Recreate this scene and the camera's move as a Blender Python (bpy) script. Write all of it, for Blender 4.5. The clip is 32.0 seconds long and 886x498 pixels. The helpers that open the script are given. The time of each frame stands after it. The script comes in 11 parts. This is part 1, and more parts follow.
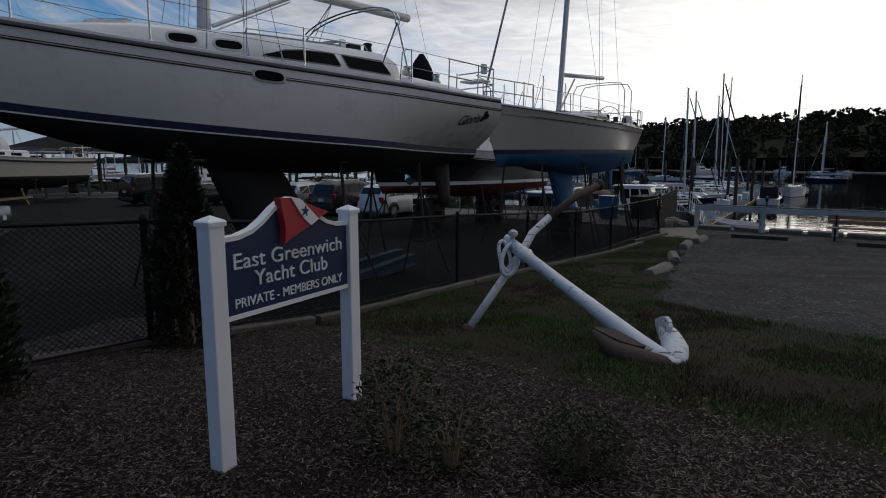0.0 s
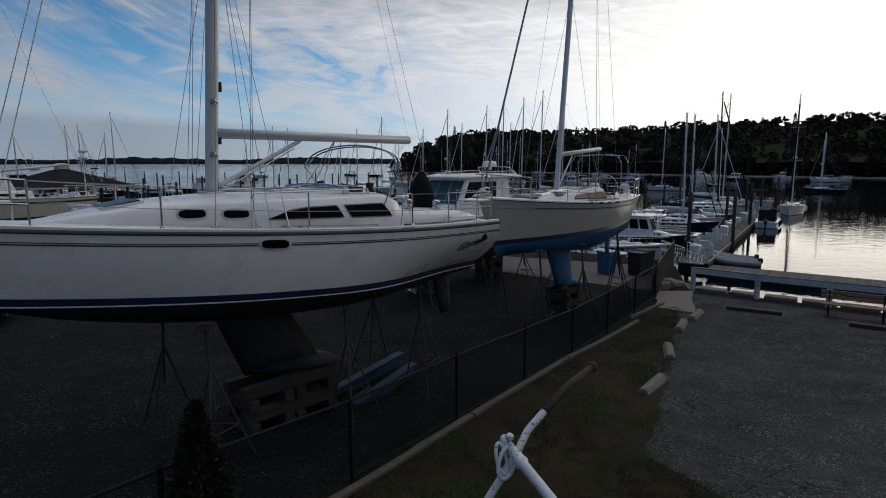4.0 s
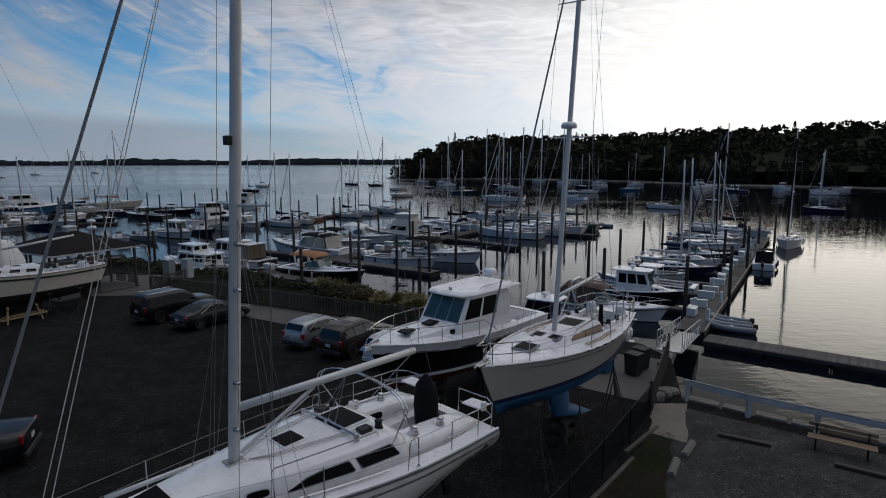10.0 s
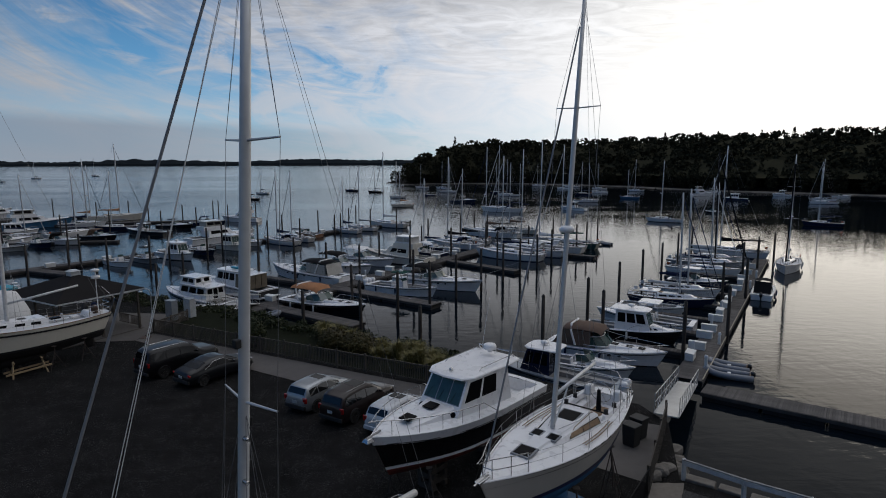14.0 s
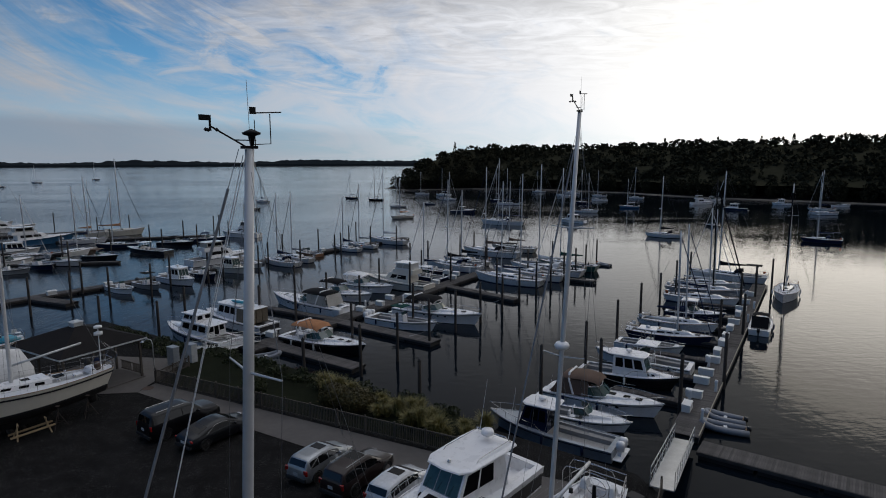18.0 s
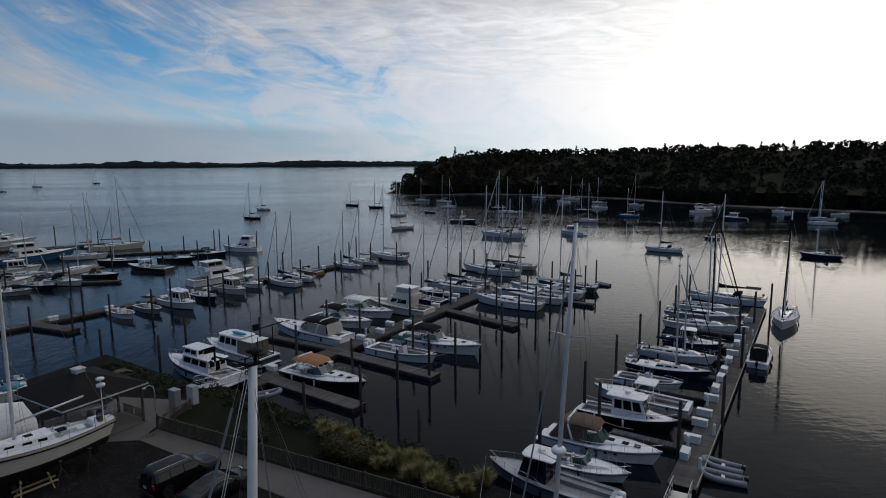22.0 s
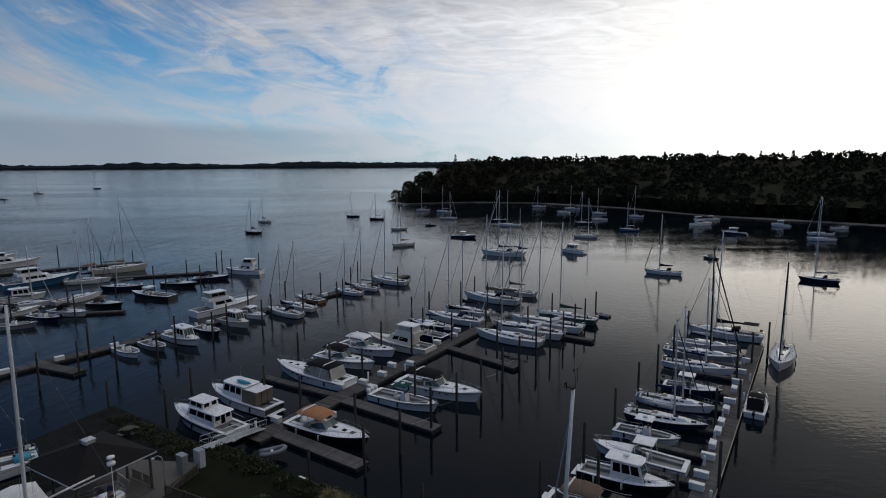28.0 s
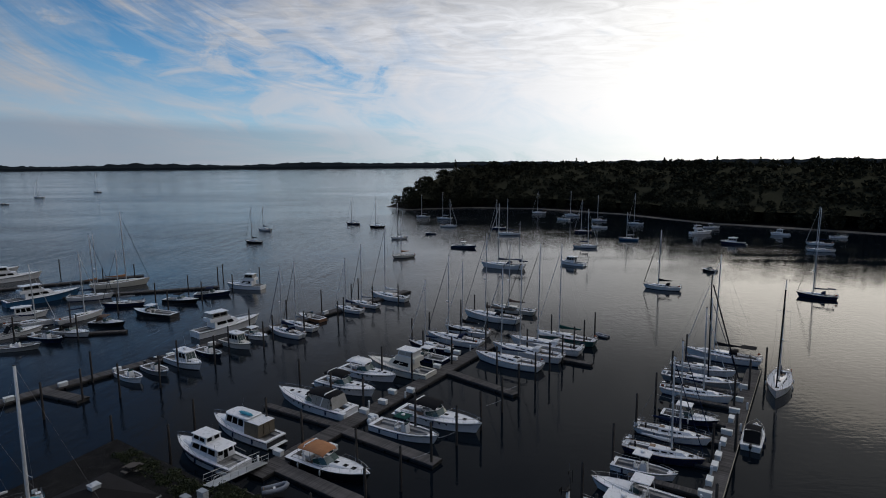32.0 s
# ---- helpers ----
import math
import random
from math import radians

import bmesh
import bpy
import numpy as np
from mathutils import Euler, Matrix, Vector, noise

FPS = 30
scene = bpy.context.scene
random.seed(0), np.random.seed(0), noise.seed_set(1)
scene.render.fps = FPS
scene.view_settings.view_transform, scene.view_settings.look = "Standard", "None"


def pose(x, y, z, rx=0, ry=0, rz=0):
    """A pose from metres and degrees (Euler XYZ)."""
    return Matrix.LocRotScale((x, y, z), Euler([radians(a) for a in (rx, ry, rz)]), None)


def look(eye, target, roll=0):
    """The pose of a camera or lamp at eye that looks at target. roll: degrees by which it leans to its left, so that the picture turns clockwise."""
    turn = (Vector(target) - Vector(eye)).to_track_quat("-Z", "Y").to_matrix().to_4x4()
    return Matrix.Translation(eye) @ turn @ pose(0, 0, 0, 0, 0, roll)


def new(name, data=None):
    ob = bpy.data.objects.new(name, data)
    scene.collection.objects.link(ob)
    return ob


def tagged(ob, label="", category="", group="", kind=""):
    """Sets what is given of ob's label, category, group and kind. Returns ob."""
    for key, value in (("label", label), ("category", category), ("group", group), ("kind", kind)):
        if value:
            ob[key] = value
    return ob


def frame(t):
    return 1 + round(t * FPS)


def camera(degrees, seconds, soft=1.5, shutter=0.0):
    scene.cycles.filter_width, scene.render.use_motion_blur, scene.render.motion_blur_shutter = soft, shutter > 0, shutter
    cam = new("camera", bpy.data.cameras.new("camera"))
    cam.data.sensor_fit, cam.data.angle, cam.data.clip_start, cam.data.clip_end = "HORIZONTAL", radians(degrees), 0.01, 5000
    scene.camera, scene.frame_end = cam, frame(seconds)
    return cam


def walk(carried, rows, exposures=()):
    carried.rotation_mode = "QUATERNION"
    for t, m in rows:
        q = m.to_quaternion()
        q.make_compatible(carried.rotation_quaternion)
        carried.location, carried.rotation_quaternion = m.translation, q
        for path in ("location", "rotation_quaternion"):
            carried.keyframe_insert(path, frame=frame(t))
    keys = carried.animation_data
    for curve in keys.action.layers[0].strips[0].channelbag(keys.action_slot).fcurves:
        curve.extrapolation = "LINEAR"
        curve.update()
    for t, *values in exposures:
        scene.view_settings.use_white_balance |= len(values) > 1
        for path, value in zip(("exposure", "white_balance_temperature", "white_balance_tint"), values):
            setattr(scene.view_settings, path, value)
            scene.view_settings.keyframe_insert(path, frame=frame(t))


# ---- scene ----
import functools


# ---- camera: a drone that climbs straight up with a fixed view ----
cam = camera(73.7, 32.0, soft=1.0)
PATH = [
    (0.0, -0.000, -0.000, 1.700, -0.057, -8.324, -0.017),
    (1.0, -0.001, -0.011, 2.234, -0.054, -8.323, -0.032),
    (2.0, 0.000, -0.016, 2.881, -0.050, -8.322, -0.048),
    (3.0, 0.014, -0.001, 3.549, -0.047, -8.321, -0.063),
    (4.0, 0.011, 0.019, 4.248, -0.044, -8.321, -0.079),
    (5.0, 0.015, -0.010, 5.020, -0.040, -8.320, -0.094),
    (6.0, 0.017, -0.040, 5.811, -0.037, -8.319, -0.110),
    (7.0, 0.015, -0.041, 6.609, -0.033, -8.318, -0.125),
    (8.0, 0.005, -0.044, 7.416, -0.030, -8.317, -0.141),
    (9.0, -0.023, -0.081, 8.227, -0.026, -8.316, -0.156),
    (10.0, -0.049, -0.114, 9.051, -0.023, -8.316, -0.171),
    (11.0, -0.051, -0.111, 9.894, -0.019, -8.315, -0.187),
    (12.0, -0.046, -0.090, 10.756, -0.016, -8.314, -0.202),
    (13.0, -0.050, -0.052, 11.635, -0.012, -8.313, -0.217),
    (14.0, -0.045, -0.018, 12.541, -0.009, -8.312, -0.233),
    (15.0, -0.009, -0.021, 13.472, -0.005, -8.311, -0.248),
    (16.0, 0.032, -0.017, 14.452, -0.001, -8.310, -0.263),
    (17.0, 0.052, 0.039, 15.539, 0.002, -8.309, -0.278),
    (18.0, 0.067, 0.119, 16.622, 0.006, -8.309, -0.293),
    (19.0, 0.089, 0.224, 17.582, 0.010, -8.308, -0.308),
    (20.0, 0.110, 0.316, 18.509, 0.014, -8.307, -0.323),
    (21.0, 0.128, 0.349, 19.451, 0.018, -8.306, -0.338),
    (22.0, 0.140, 0.347, 20.413, 0.021, -8.305, -0.353),
    (23.0, 0.139, 0.309, 21.422, 0.025, -8.304, -0.368),
    (24.0, 0.130, 0.262, 22.451, 0.029, -8.303, -0.383),
    (25.0, 0.117, 0.235, 23.480, 0.033, -8.302, -0.398),
    (26.0, 0.100, 0.213, 24.509, 0.037, -8.301, -0.413),
    (27.0, 0.080, 0.191, 25.531, 0.041, -8.300, -0.428),
    (28.0, 0.067, 0.162, 26.548, 0.045, -8.299, -0.443),
    (29.0, 0.081, 0.110, 27.557, 0.049, -8.298, -0.458),
    (30.0, 0.103, 0.054, 28.572, 0.053, -8.297, -0.472),
    (31.0, 0.121, 0.013, 29.614, 0.057, -8.296, -0.487),
    (32.0, 0.139, -0.023, 30.664, 0.061, -8.295, -0.502),
]
walk(cam, [(t, pose(x, y, z, 90 + pitch, -roll, yaw)) for t, x, y, z, yaw, pitch, roll in PATH])

# ---- light: a low veiled sun ahead to the right, thin streaked cloud ----
SUN_AZ, SUN_EL = 37.0, 9.0  # degrees to the right of +y, above the horizon
SUN_DIR = Vector((math.sin(radians(SUN_AZ)) * math.cos(radians(SUN_EL)), math.cos(radians(SUN_AZ)) * math.cos(radians(SUN_EL)), math.sin(radians(SUN_EL))))


class Net:
    """Short hand for a node tree."""

    def __init__(self, tree):
        self.tree = tree

    def add(self, kind, ins=(), **props):
        node = self.tree.nodes.new(kind)
        if "operation" in props:
            node.operation = props["operation"]
        if "use_clamp" in props:
            node.use_clamp = props["use_clamp"]
        if "data_type" in props:
            node.data_type, node.blend_type = props["data_type"], props["blend_type"]
        if "sky_type" in props:
            node.sky_type, node.sun_disc = props["sky_type"], props["sun_disc"]
            node.sun_elevation, node.sun_rotation = props["sun_elevation"], props["sun_rotation"]
            node.dust_density, node.ozone_density = props["dust_density"], props["ozone_density"]
        for key, value in dict(ins).items():
            if isinstance(value, bpy.types.NodeSocket):
                self.tree.links.new(value, node.inputs[key])
            else:
                node.inputs[key].default_value = value
        return node

    def math(self, op, a, b=0.0, clamp=False):
        return self.add("ShaderNodeMath", {0: a, 1: b}, operation=op, use_clamp=clamp).outputs[0]

    def mix(self, fac, a, b, blend="MIX"):
        node = self.add("ShaderNodeMix", {0: fac, 6: a, 7: b}, data_type="RGBA", blend_type=blend)
        return node.outputs[2]

    def ramp(self, fac, *stops):
        node = self.add("ShaderNodeValToRGB", {0: fac})
        el = node.color_ramp.elements
        while len(el) < len(stops):
            el.new(0.5)
        for e, (p, c) in zip(el, stops):
            e.position = p
            e.color = (*c, 1) if not isinstance(c, float) else (c, c, c, 1)
        return node.outputs[0]

    def noise(self, vec, scale, detail=4.0, rough=0.55, distort=0.0):
        return self.add("ShaderNodeTexNoise", {"Vector": vec, "Scale": scale, "Detail": detail, "Roughness": rough, "Distortion": distort}).outputs[0]


def make_sky():
    world = bpy.data.worlds.new("sky")
    scene.world = world
    world.use_nodes = True
    world.node_tree.nodes.clear()
    n = Net(world.node_tree)
    way = n.add("ShaderNodeTexCoord").outputs["Generated"]
    xyz = n.add("ShaderNodeSeparateXYZ", {0: way})
    up = n.math("MAXIMUM", xyz.outputs[2], 0.0)
    el = n.math("ARCSINE", n.math("MINIMUM", up, 1.0))
    az = n.math("ARCTAN2", xyz.outputs[0], xyz.outputs[1])
    dot = n.add("ShaderNodeVectorMath", {0: way, 1: tuple(SUN_DIR)}, operation="DOT_PRODUCT").outputs["Value"]
    toward = n.math("MAXIMUM", dot, 0.0)
    half = n.math("ADD", 0.5, n.math("MULTIPLY", dot, 0.5))
    glow = n.math("POWER", toward, 9.0)
    core = n.math("POWER", toward, 40.0)

    def grey(v):
        return n.add("ShaderNodeCombineColor", {0: v, 1: v, 2: v}).outputs[0]

    def plane(x, y):
        return n.add("ShaderNodeCombineXYZ", {0: x, 1: y, 2: 0.0}).outputs[0]

    def scaled(v, k):
        return n.math("MULTIPLY", v, k)

    def total(*vs):
        out = vs[0]
        for v in vs[1:]:
            out = n.math("ADD", out, v)
        return out

    # clear air: deep blue overhead, pale at the horizon
    clear = n.add("ShaderNodeTexSky", sky_type="NISHITA", sun_disc=False, sun_elevation=radians(SUN_EL), sun_rotation=radians(SUN_AZ), dust_density=1.2, ozone_density=2.5).outputs[0]
    clear = n.mix(1.0, clear, (0.062, 0.110, 0.175, 1), "MULTIPLY")
    depth = n.ramp(el, (0.0, (0.40, 0.50, 0.58)), (0.06, (0.31, 0.47, 0.61)), (0.16, (0.105, 0.28, 0.49)), (0.29, (0.030, 0.105, 0.25)), (0.8, (0.045, 0.13, 0.30)))
    depth = n.mix(1.0, depth, grey(n.math("ADD", 0.72, n.math("MULTIPLY", n.math("POWER", half, 2.0), 0.62))), "MULTIPLY")
    clear = n.mix(0.78, clear, depth)
    # drawn-out streaks of high cloud that fan from the horizon
    fan = n.math("MULTIPLY", el, n.math("ADD", 1.0, scaled(az, 1.15)))
    streak = n.noise(plane(scaled(az, 2.2), scaled(fan, 24.0)), 1.0, 7.0, 0.58, 1.1)
    wisp = n.noise(plane(n.math("ADD", scaled(az, 6.0), 4.0), scaled(fan, 62.0)), 1.0, 6.0, 0.62, 1.6)
    thin = total(scaled(streak, 0.72), scaled(wisp, 0.34))
    thin = n.ramp(thin, (0.45, 0.0), (0.56, 0.40), (0.66, 0.95))
    thin = n.math("MULTIPLY", thin, n.ramp(el, (0.22, 1.0), (0.31, 0.12)))
    # the denser sheet ahead, with ragged blue gaps at its rim and rows of small puffs overhead
    low = n.math("ADD", up, 0.06)
    flat = plane(n.math("DIVIDE", xyz.outputs[0], low), n.math("DIVIDE", xyz.outputs[1], low))
    lump = n.noise(plane(scaled(az, 7.0), total(scaled(el, 16.0), scaled(az, 2.0))), 1.0, 7.0, 0.6, 0.9)
    rim = total(az, scaled(el, 1.5), 0.02)
    rim = total(scaled(rim, 1.35), 0.37, scaled(n.math("SUBTRACT", lump, 0.5), 2.1))
    sheet = n.ramp(rim, (0.16, 0.0), (0.42, 0.68), (0.85, 1.0))
    puffs = n.noise(n.add("ShaderNodeMapping", {"Vector": flat, "Rotation": (0, 0, radians(-38)), "Scale": (2.6, 4.2, 1)}).outputs[0], 1.5, 6.0, 0.6, 1.0)
    shade = n.ramp(puffs, (0.34, 0.80), (0.64, 1.05))
    cover = n.math("MAXIMUM", thin, sheet)
    cover = n.math("MULTIPLY", cover, n.ramp(el, (0.0, 0.75), (0.08, 1.0)))
    bright = n.math("ADD", 0.24, scaled(n.math("POWER", half, 3.0), 0.60))
    bright = total(bright, scaled(glow, 0.42), scaled(core, 0.26))
    high = n.ramp(el, (0.10, 0.0), (0.20, 1.0))
    bright = n.math("MULTIPLY", bright, n.math("ADD", 1.0, n.math("MULTIPLY", n.math("SUBTRACT", shade, 1.0), high)))
    bright = n.math("MULTIPLY", bright, n.ramp(el, (0.22, 1.0), (0.31, 0.42), (0.54, 0.27), (1.0, 2.3)))
    cloud = n.mix(1.0, n.mix(glow, (0.945, 0.975, 1.06, 1), (1.0, 0.985, 0.94, 1)), grey(bright), "MULTIPLY")
    colour = n.mix(cover, clear, cloud)
    # veil of light round the hidden sun
    colour = n.mix(n.math("MULTIPLY", n.math("MULTIPLY", n.math("POWER", toward, 16.0), 0.9), n.ramp(el, (0.17, 1.0), (0.30, 0.08))), colour, (1.08, 1.04, 0.98, 1))
    # grey-violet bank low over the water, away from the sun
    edge = total(el, scaled(n.math("SUBTRACT", wisp, 0.5), 0.012), scaled(az, 0.03))
    bank = n.ramp(edge, (0.0, 0.80), (0.040, 0.86), (0.058, 0.0))
    bank = n.math("MULTIPLY", bank, n.ramp(n.math("ADD", n.math("MULTIPLY", az, -1.0), 0.0), (0.0, 0.0), (0.5, 1.0)))
    streaked = n.mix(streak, (0.20, 0.26, 0.35, 1), (0.29, 0.33, 0.39, 1))
    colour = n.mix(bank, colour, streaked)
    back = n.add("ShaderNodeBackground", {"Color": colour, "Strength": 1.0})
    n.add("ShaderNodeOutputWorld", {0: back.outputs[0]})


make_sky()
sun = new("sun", bpy.data.lights.new("sun", "SUN"))
sun.data.energy, sun.data.angle, sun.data.color = 0.12, radians(24), (1.0, 0.9, 0.76)
sun.matrix_world = look(SUN_DIR * 50, (0, 0, 0))

# ---- materials ----
def surface(name, colour, rough=0.5, metal=0.0, dark=0.7, grain=6.0, broad=0.7, bump=0.0, bump_scale=60.0, spec=0.5, vary=0.0, coat=0.0):
    """A painted, cast or natural surface: two scales of mottling, fine relief, a little change of tone from piece to piece."""
    m = bpy.data.materials.new(name)
    m.use_nodes = True
    n = Net(m.node_tree)
    b = m.node_tree.nodes["Principled BSDF"]
    at = n.add("ShaderNodeTexCoord").outputs["Object"]
    one, two = n.noise(at, grain, 5.0, 0.6), n.noise(at, broad, 3.0, 0.5)
    fac = n.math("ADD", n.math("MULTIPLY", one, 0.5), n.math("MULTIPLY", two, 0.5))
    fac = n.ramp(fac, (0.34, 0.0), (0.66, 1.0))
    low = tuple(c * dark for c in colour)
    col = n.mix(fac, (*low, 1), (*colour, 1))
    if vary:
        rnd = n.add("ShaderNodeObjectInfo").outputs["Random"]
        k = n.math("ADD", 1.0 - vary, n.math("MULTIPLY", rnd, 2 * vary))
        col = n.mix(1.0, col, n.add("ShaderNodeCombineColor", {0: k, 1: k, 2: k}).outputs[0], "MULTIPLY")
    m.node_tree.links.new(col, b.inputs["Base Color"])
    m.node_tree.links.new(n.math("ADD", rough * 0.85, n.math("MULTIPLY", one, rough * 0.3)), b.inputs["Roughness"])
    b.inputs["Metallic"].default_value = metal
    b.inputs["Specular IOR Level"].default_value = spec
    b.inputs["Coat Weight"].default_value = coat
    b.inputs["Coat Roughness"].default_value = 0.08
    if bump:
        fine = n.noise(at, bump_scale, 4.0, 0.65)
        m.node_tree.links.new(n.add("ShaderNodeBump", {"Height": fine, "Strength": bump, "Distance": 0.02}).outputs[0], b.inputs["Normal"])
    return m


def leafy(name, low, high, rough=0.6, skew=1.0, dry=None, spec=0.25):
    """Leaves, grass or chips: each island of the mesh has its own tone."""
    m = bpy.data.materials.new(name)
    m.use_nodes = True
    n = Net(m.node_tree)
    b = m.node_tree.nodes["Principled BSDF"]
    rnd = n.add("ShaderNodeNewGeometry").outputs["Random Per Island"]
    patch = n.noise(n.add("ShaderNodeTexCoord").outputs["Object"], 0.8, 3.0)
    fac = n.math("ADD", n.math("MULTIPLY", n.math("POWER", rnd, skew), 0.8), n.math("MULTIPLY", n.math("SUBTRACT", patch, 0.3), 0.4), True)
    col = n.mix(fac, (*low, 1), (*high, 1))
    if dry:
        bare = n.noise(n.add("ShaderNodeTexCoord").outputs["Object"], 0.55, 5.0, 0.65)
        col = n.mix(n.ramp(bare, (0.46, 0.0), (0.58, 1.0)), col, n.mix(rnd, (*(c * 0.4 for c in dry), 1), (*dry, 1)))
    m.node_tree.links.new(col, b.inputs["Base Color"])
    b.inputs["Roughness"].default_value = rough
    b.inputs["Specular IOR Level"].default_value = spec
    return m


def stony(name, low, high, fleck, size, crack=0.0, share=0.62, broad=0.35):
    """Gravel or asphalt: small stones of many tones, pale flecks, broad stains and, if asked, patches of fine cracks."""
    m = bpy.data.materials.new(name)
    m.use_nodes = True
    n = Net(m.node_tree)
    b = m.node_tree.nodes["Principled BSDF"]
    at = n.add("ShaderNodeTexCoord").outputs["Object"]
    cells = n.add("ShaderNodeTexVoronoi", {"Vector": at, "Scale": size})
    tone = n.add("ShaderNodeSeparateColor", {0: cells.outputs["Color"]}).outputs[0]
    stain = n.noise(at, broad, 6.0, 0.62, 0.4)
    mix = n.math("ADD", n.math("MULTIPLY", tone, 0.45), n.math("MULTIPLY", n.ramp(stain, (0.32, 0.0), (0.68, 1.0)), 0.55))
    col = n.mix(mix, (*low, 1), (*high, 1))
    col = n.mix(n.math("MULTIPLY", n.ramp(tone, (share, 0.0), (share + 0.1, 1.0)), n.ramp(n.noise(at, broad * 3, 3.0), (0.40, 0.15), (0.6, 1.0))), col, (*fleck, 1))
    height = n.math("SUBTRACT", 1.0, cells.outputs["Distance"])
    if crack:
        edge = n.add("ShaderNodeTexVoronoi", {"Vector": n.add("ShaderNodeVectorMath", {0: at, 1: n.add("ShaderNodeTexNoise", {"Vector": at, "Scale": 1.5, "Detail": 4.0}).outputs["Color"]}, operation="ADD").outputs[0], "Scale": crack})
        edge.feature = "DISTANCE_TO_EDGE"
        line = n.ramp(edge.outputs["Distance"], (0.0, 1.0), (0.035, 0.0))
        line = n.math("MULTIPLY", line, n.ramp(n.noise(at, 0.28, 4.0, 0.6), (0.50, 0.0), (0.60, 1.0)))
        col = n.mix(line, col, (0.008, 0.008, 0.008, 1))
        height = n.math("SUBTRACT", height, n.math("MULTIPLY", line, 1.5))
    m.node_tree.links.new(col, b.inputs["Base Color"])
    b.inputs["Roughness"].default_value = 0.92
    b.inputs["Specular IOR Level"].default_value = 0.06
    m.node_tree.links.new(n.add("ShaderNodeBump", {"Height": height, "Strength": 0.7, "Distance": 0.012}).outputs[0], b.inputs["Normal"])
    return m


def clear_glass(name, tint, rough=0.03):
    m = bpy.data.materials.new(name)
    m.use_nodes = True
    n = Net(m.node_tree)
    m.node_tree.nodes.clear()
    gloss = n.add("ShaderNodeBsdfGlossy", {"Color": (1, 1, 1, 1), "Roughness": rough})
    thin = n.add("ShaderNodeBsdfTransparent", {"Color": (*tint, 1)})
    fres = n.add("ShaderNodeFresnel", {"IOR": 1.5})
    n.add("ShaderNodeOutputMaterial", {0: n.add("ShaderNodeMixShader", {0: fres.outputs[0], 1: thin.outputs[0], 2: gloss.outputs[0]}).outputs[0]})
    return m


def water_surface():
    """Sheltered water that mirrors, with faint ripples; wind-ruffled patches out in the bay to the west."""
    m = bpy.data.materials.new("harbour_water")
    m.use_nodes = True
    n = Net(m.node_tree)
    b = m.node_tree.nodes["Principled BSDF"]
    at = n.add("ShaderNodeTexCoord").outputs["Object"]
    b.inputs["Base Color"].default_value = (0.003, 0.0055, 0.009, 1)
    b.inputs["IOR"].default_value = 1.333
    b.inputs["Specular IOR Level"].default_value = 0.23

    def drawn(turn, stretch):
        return n.add("ShaderNodeMapping", {"Vector": at, "Rotation": (0, 0, radians(turn)), "Scale": (1, stretch, 1)}).outputs[0]

    rip = n.noise(drawn(35, 0.35), 1.3, 5.0, 0.55, 0.2)
    wave = n.noise(drawn(8, 2.4), 0.55, 3.0, 0.5, 0.4)
    swell = n.noise(drawn(-20, 0.25), 0.16, 3.0, 0.5, 0.3)
    calm = n.ramp(n.noise(drawn(12, 4.0), 0.0028, 4.0, 0.55, 0.8), (0.42, 0.10), (0.60, 1.0))
    lanes = n.ramp(n.noise(drawn(-14, 3.2), 0.009, 4.0, 0.6, 0.6), (0.46, 0.0), (0.62, 1.0))
    xyz = n.add("ShaderNodeSeparateXYZ", {0: at})
    reach = n.math("SUBTRACT", n.math("MULTIPLY", xyz.outputs[1], 0.001), n.math("MULTIPLY", xyz.outputs[0], 0.0022))
    bay = n.ramp(reach, (0.06, 0.0), (0.48, 1.0))
    calm = n.math("MULTIPLY", calm, bay)
    away = n.ramp(n.math("MULTIPLY", xyz.outputs[1], 0.001), (0.10, 0.0), (0.20, 1.0))
    lanes = n.math("MULTIPLY", lanes, away)
    total = lambda *v: functools.reduce(lambda p, q: n.math("ADD", p, q), v)
    part_of = lambda v, k: n.math("MULTIPLY", v, k)
    one = n.add("ShaderNodeBump", {"Height": rip, "Strength": total(0.035, part_of(bay, 0.30), part_of(calm, 0.6), part_of(lanes, 0.22)), "Distance": 0.25})
    mid = n.add("ShaderNodeBump", {"Height": wave, "Strength": total(0.030, part_of(lanes, 0.05)), "Distance": 0.5, "Normal": one.outputs[0]})
    two = n.add("ShaderNodeBump", {"Height": swell, "Strength": total(0.008, part_of(bay, 0.16), part_of(calm, 0.30), part_of(lanes, 0.06)), "Distance": 1.4, "Normal": mid.outputs[0]})
    m.node_tree.links.new(two.outputs[0], b.inputs["Normal"])
    m.node_tree.links.new(n.math("ADD", 0.03, n.math("MULTIPLY", calm, 0.06)), b.inputs["Roughness"])
    return m


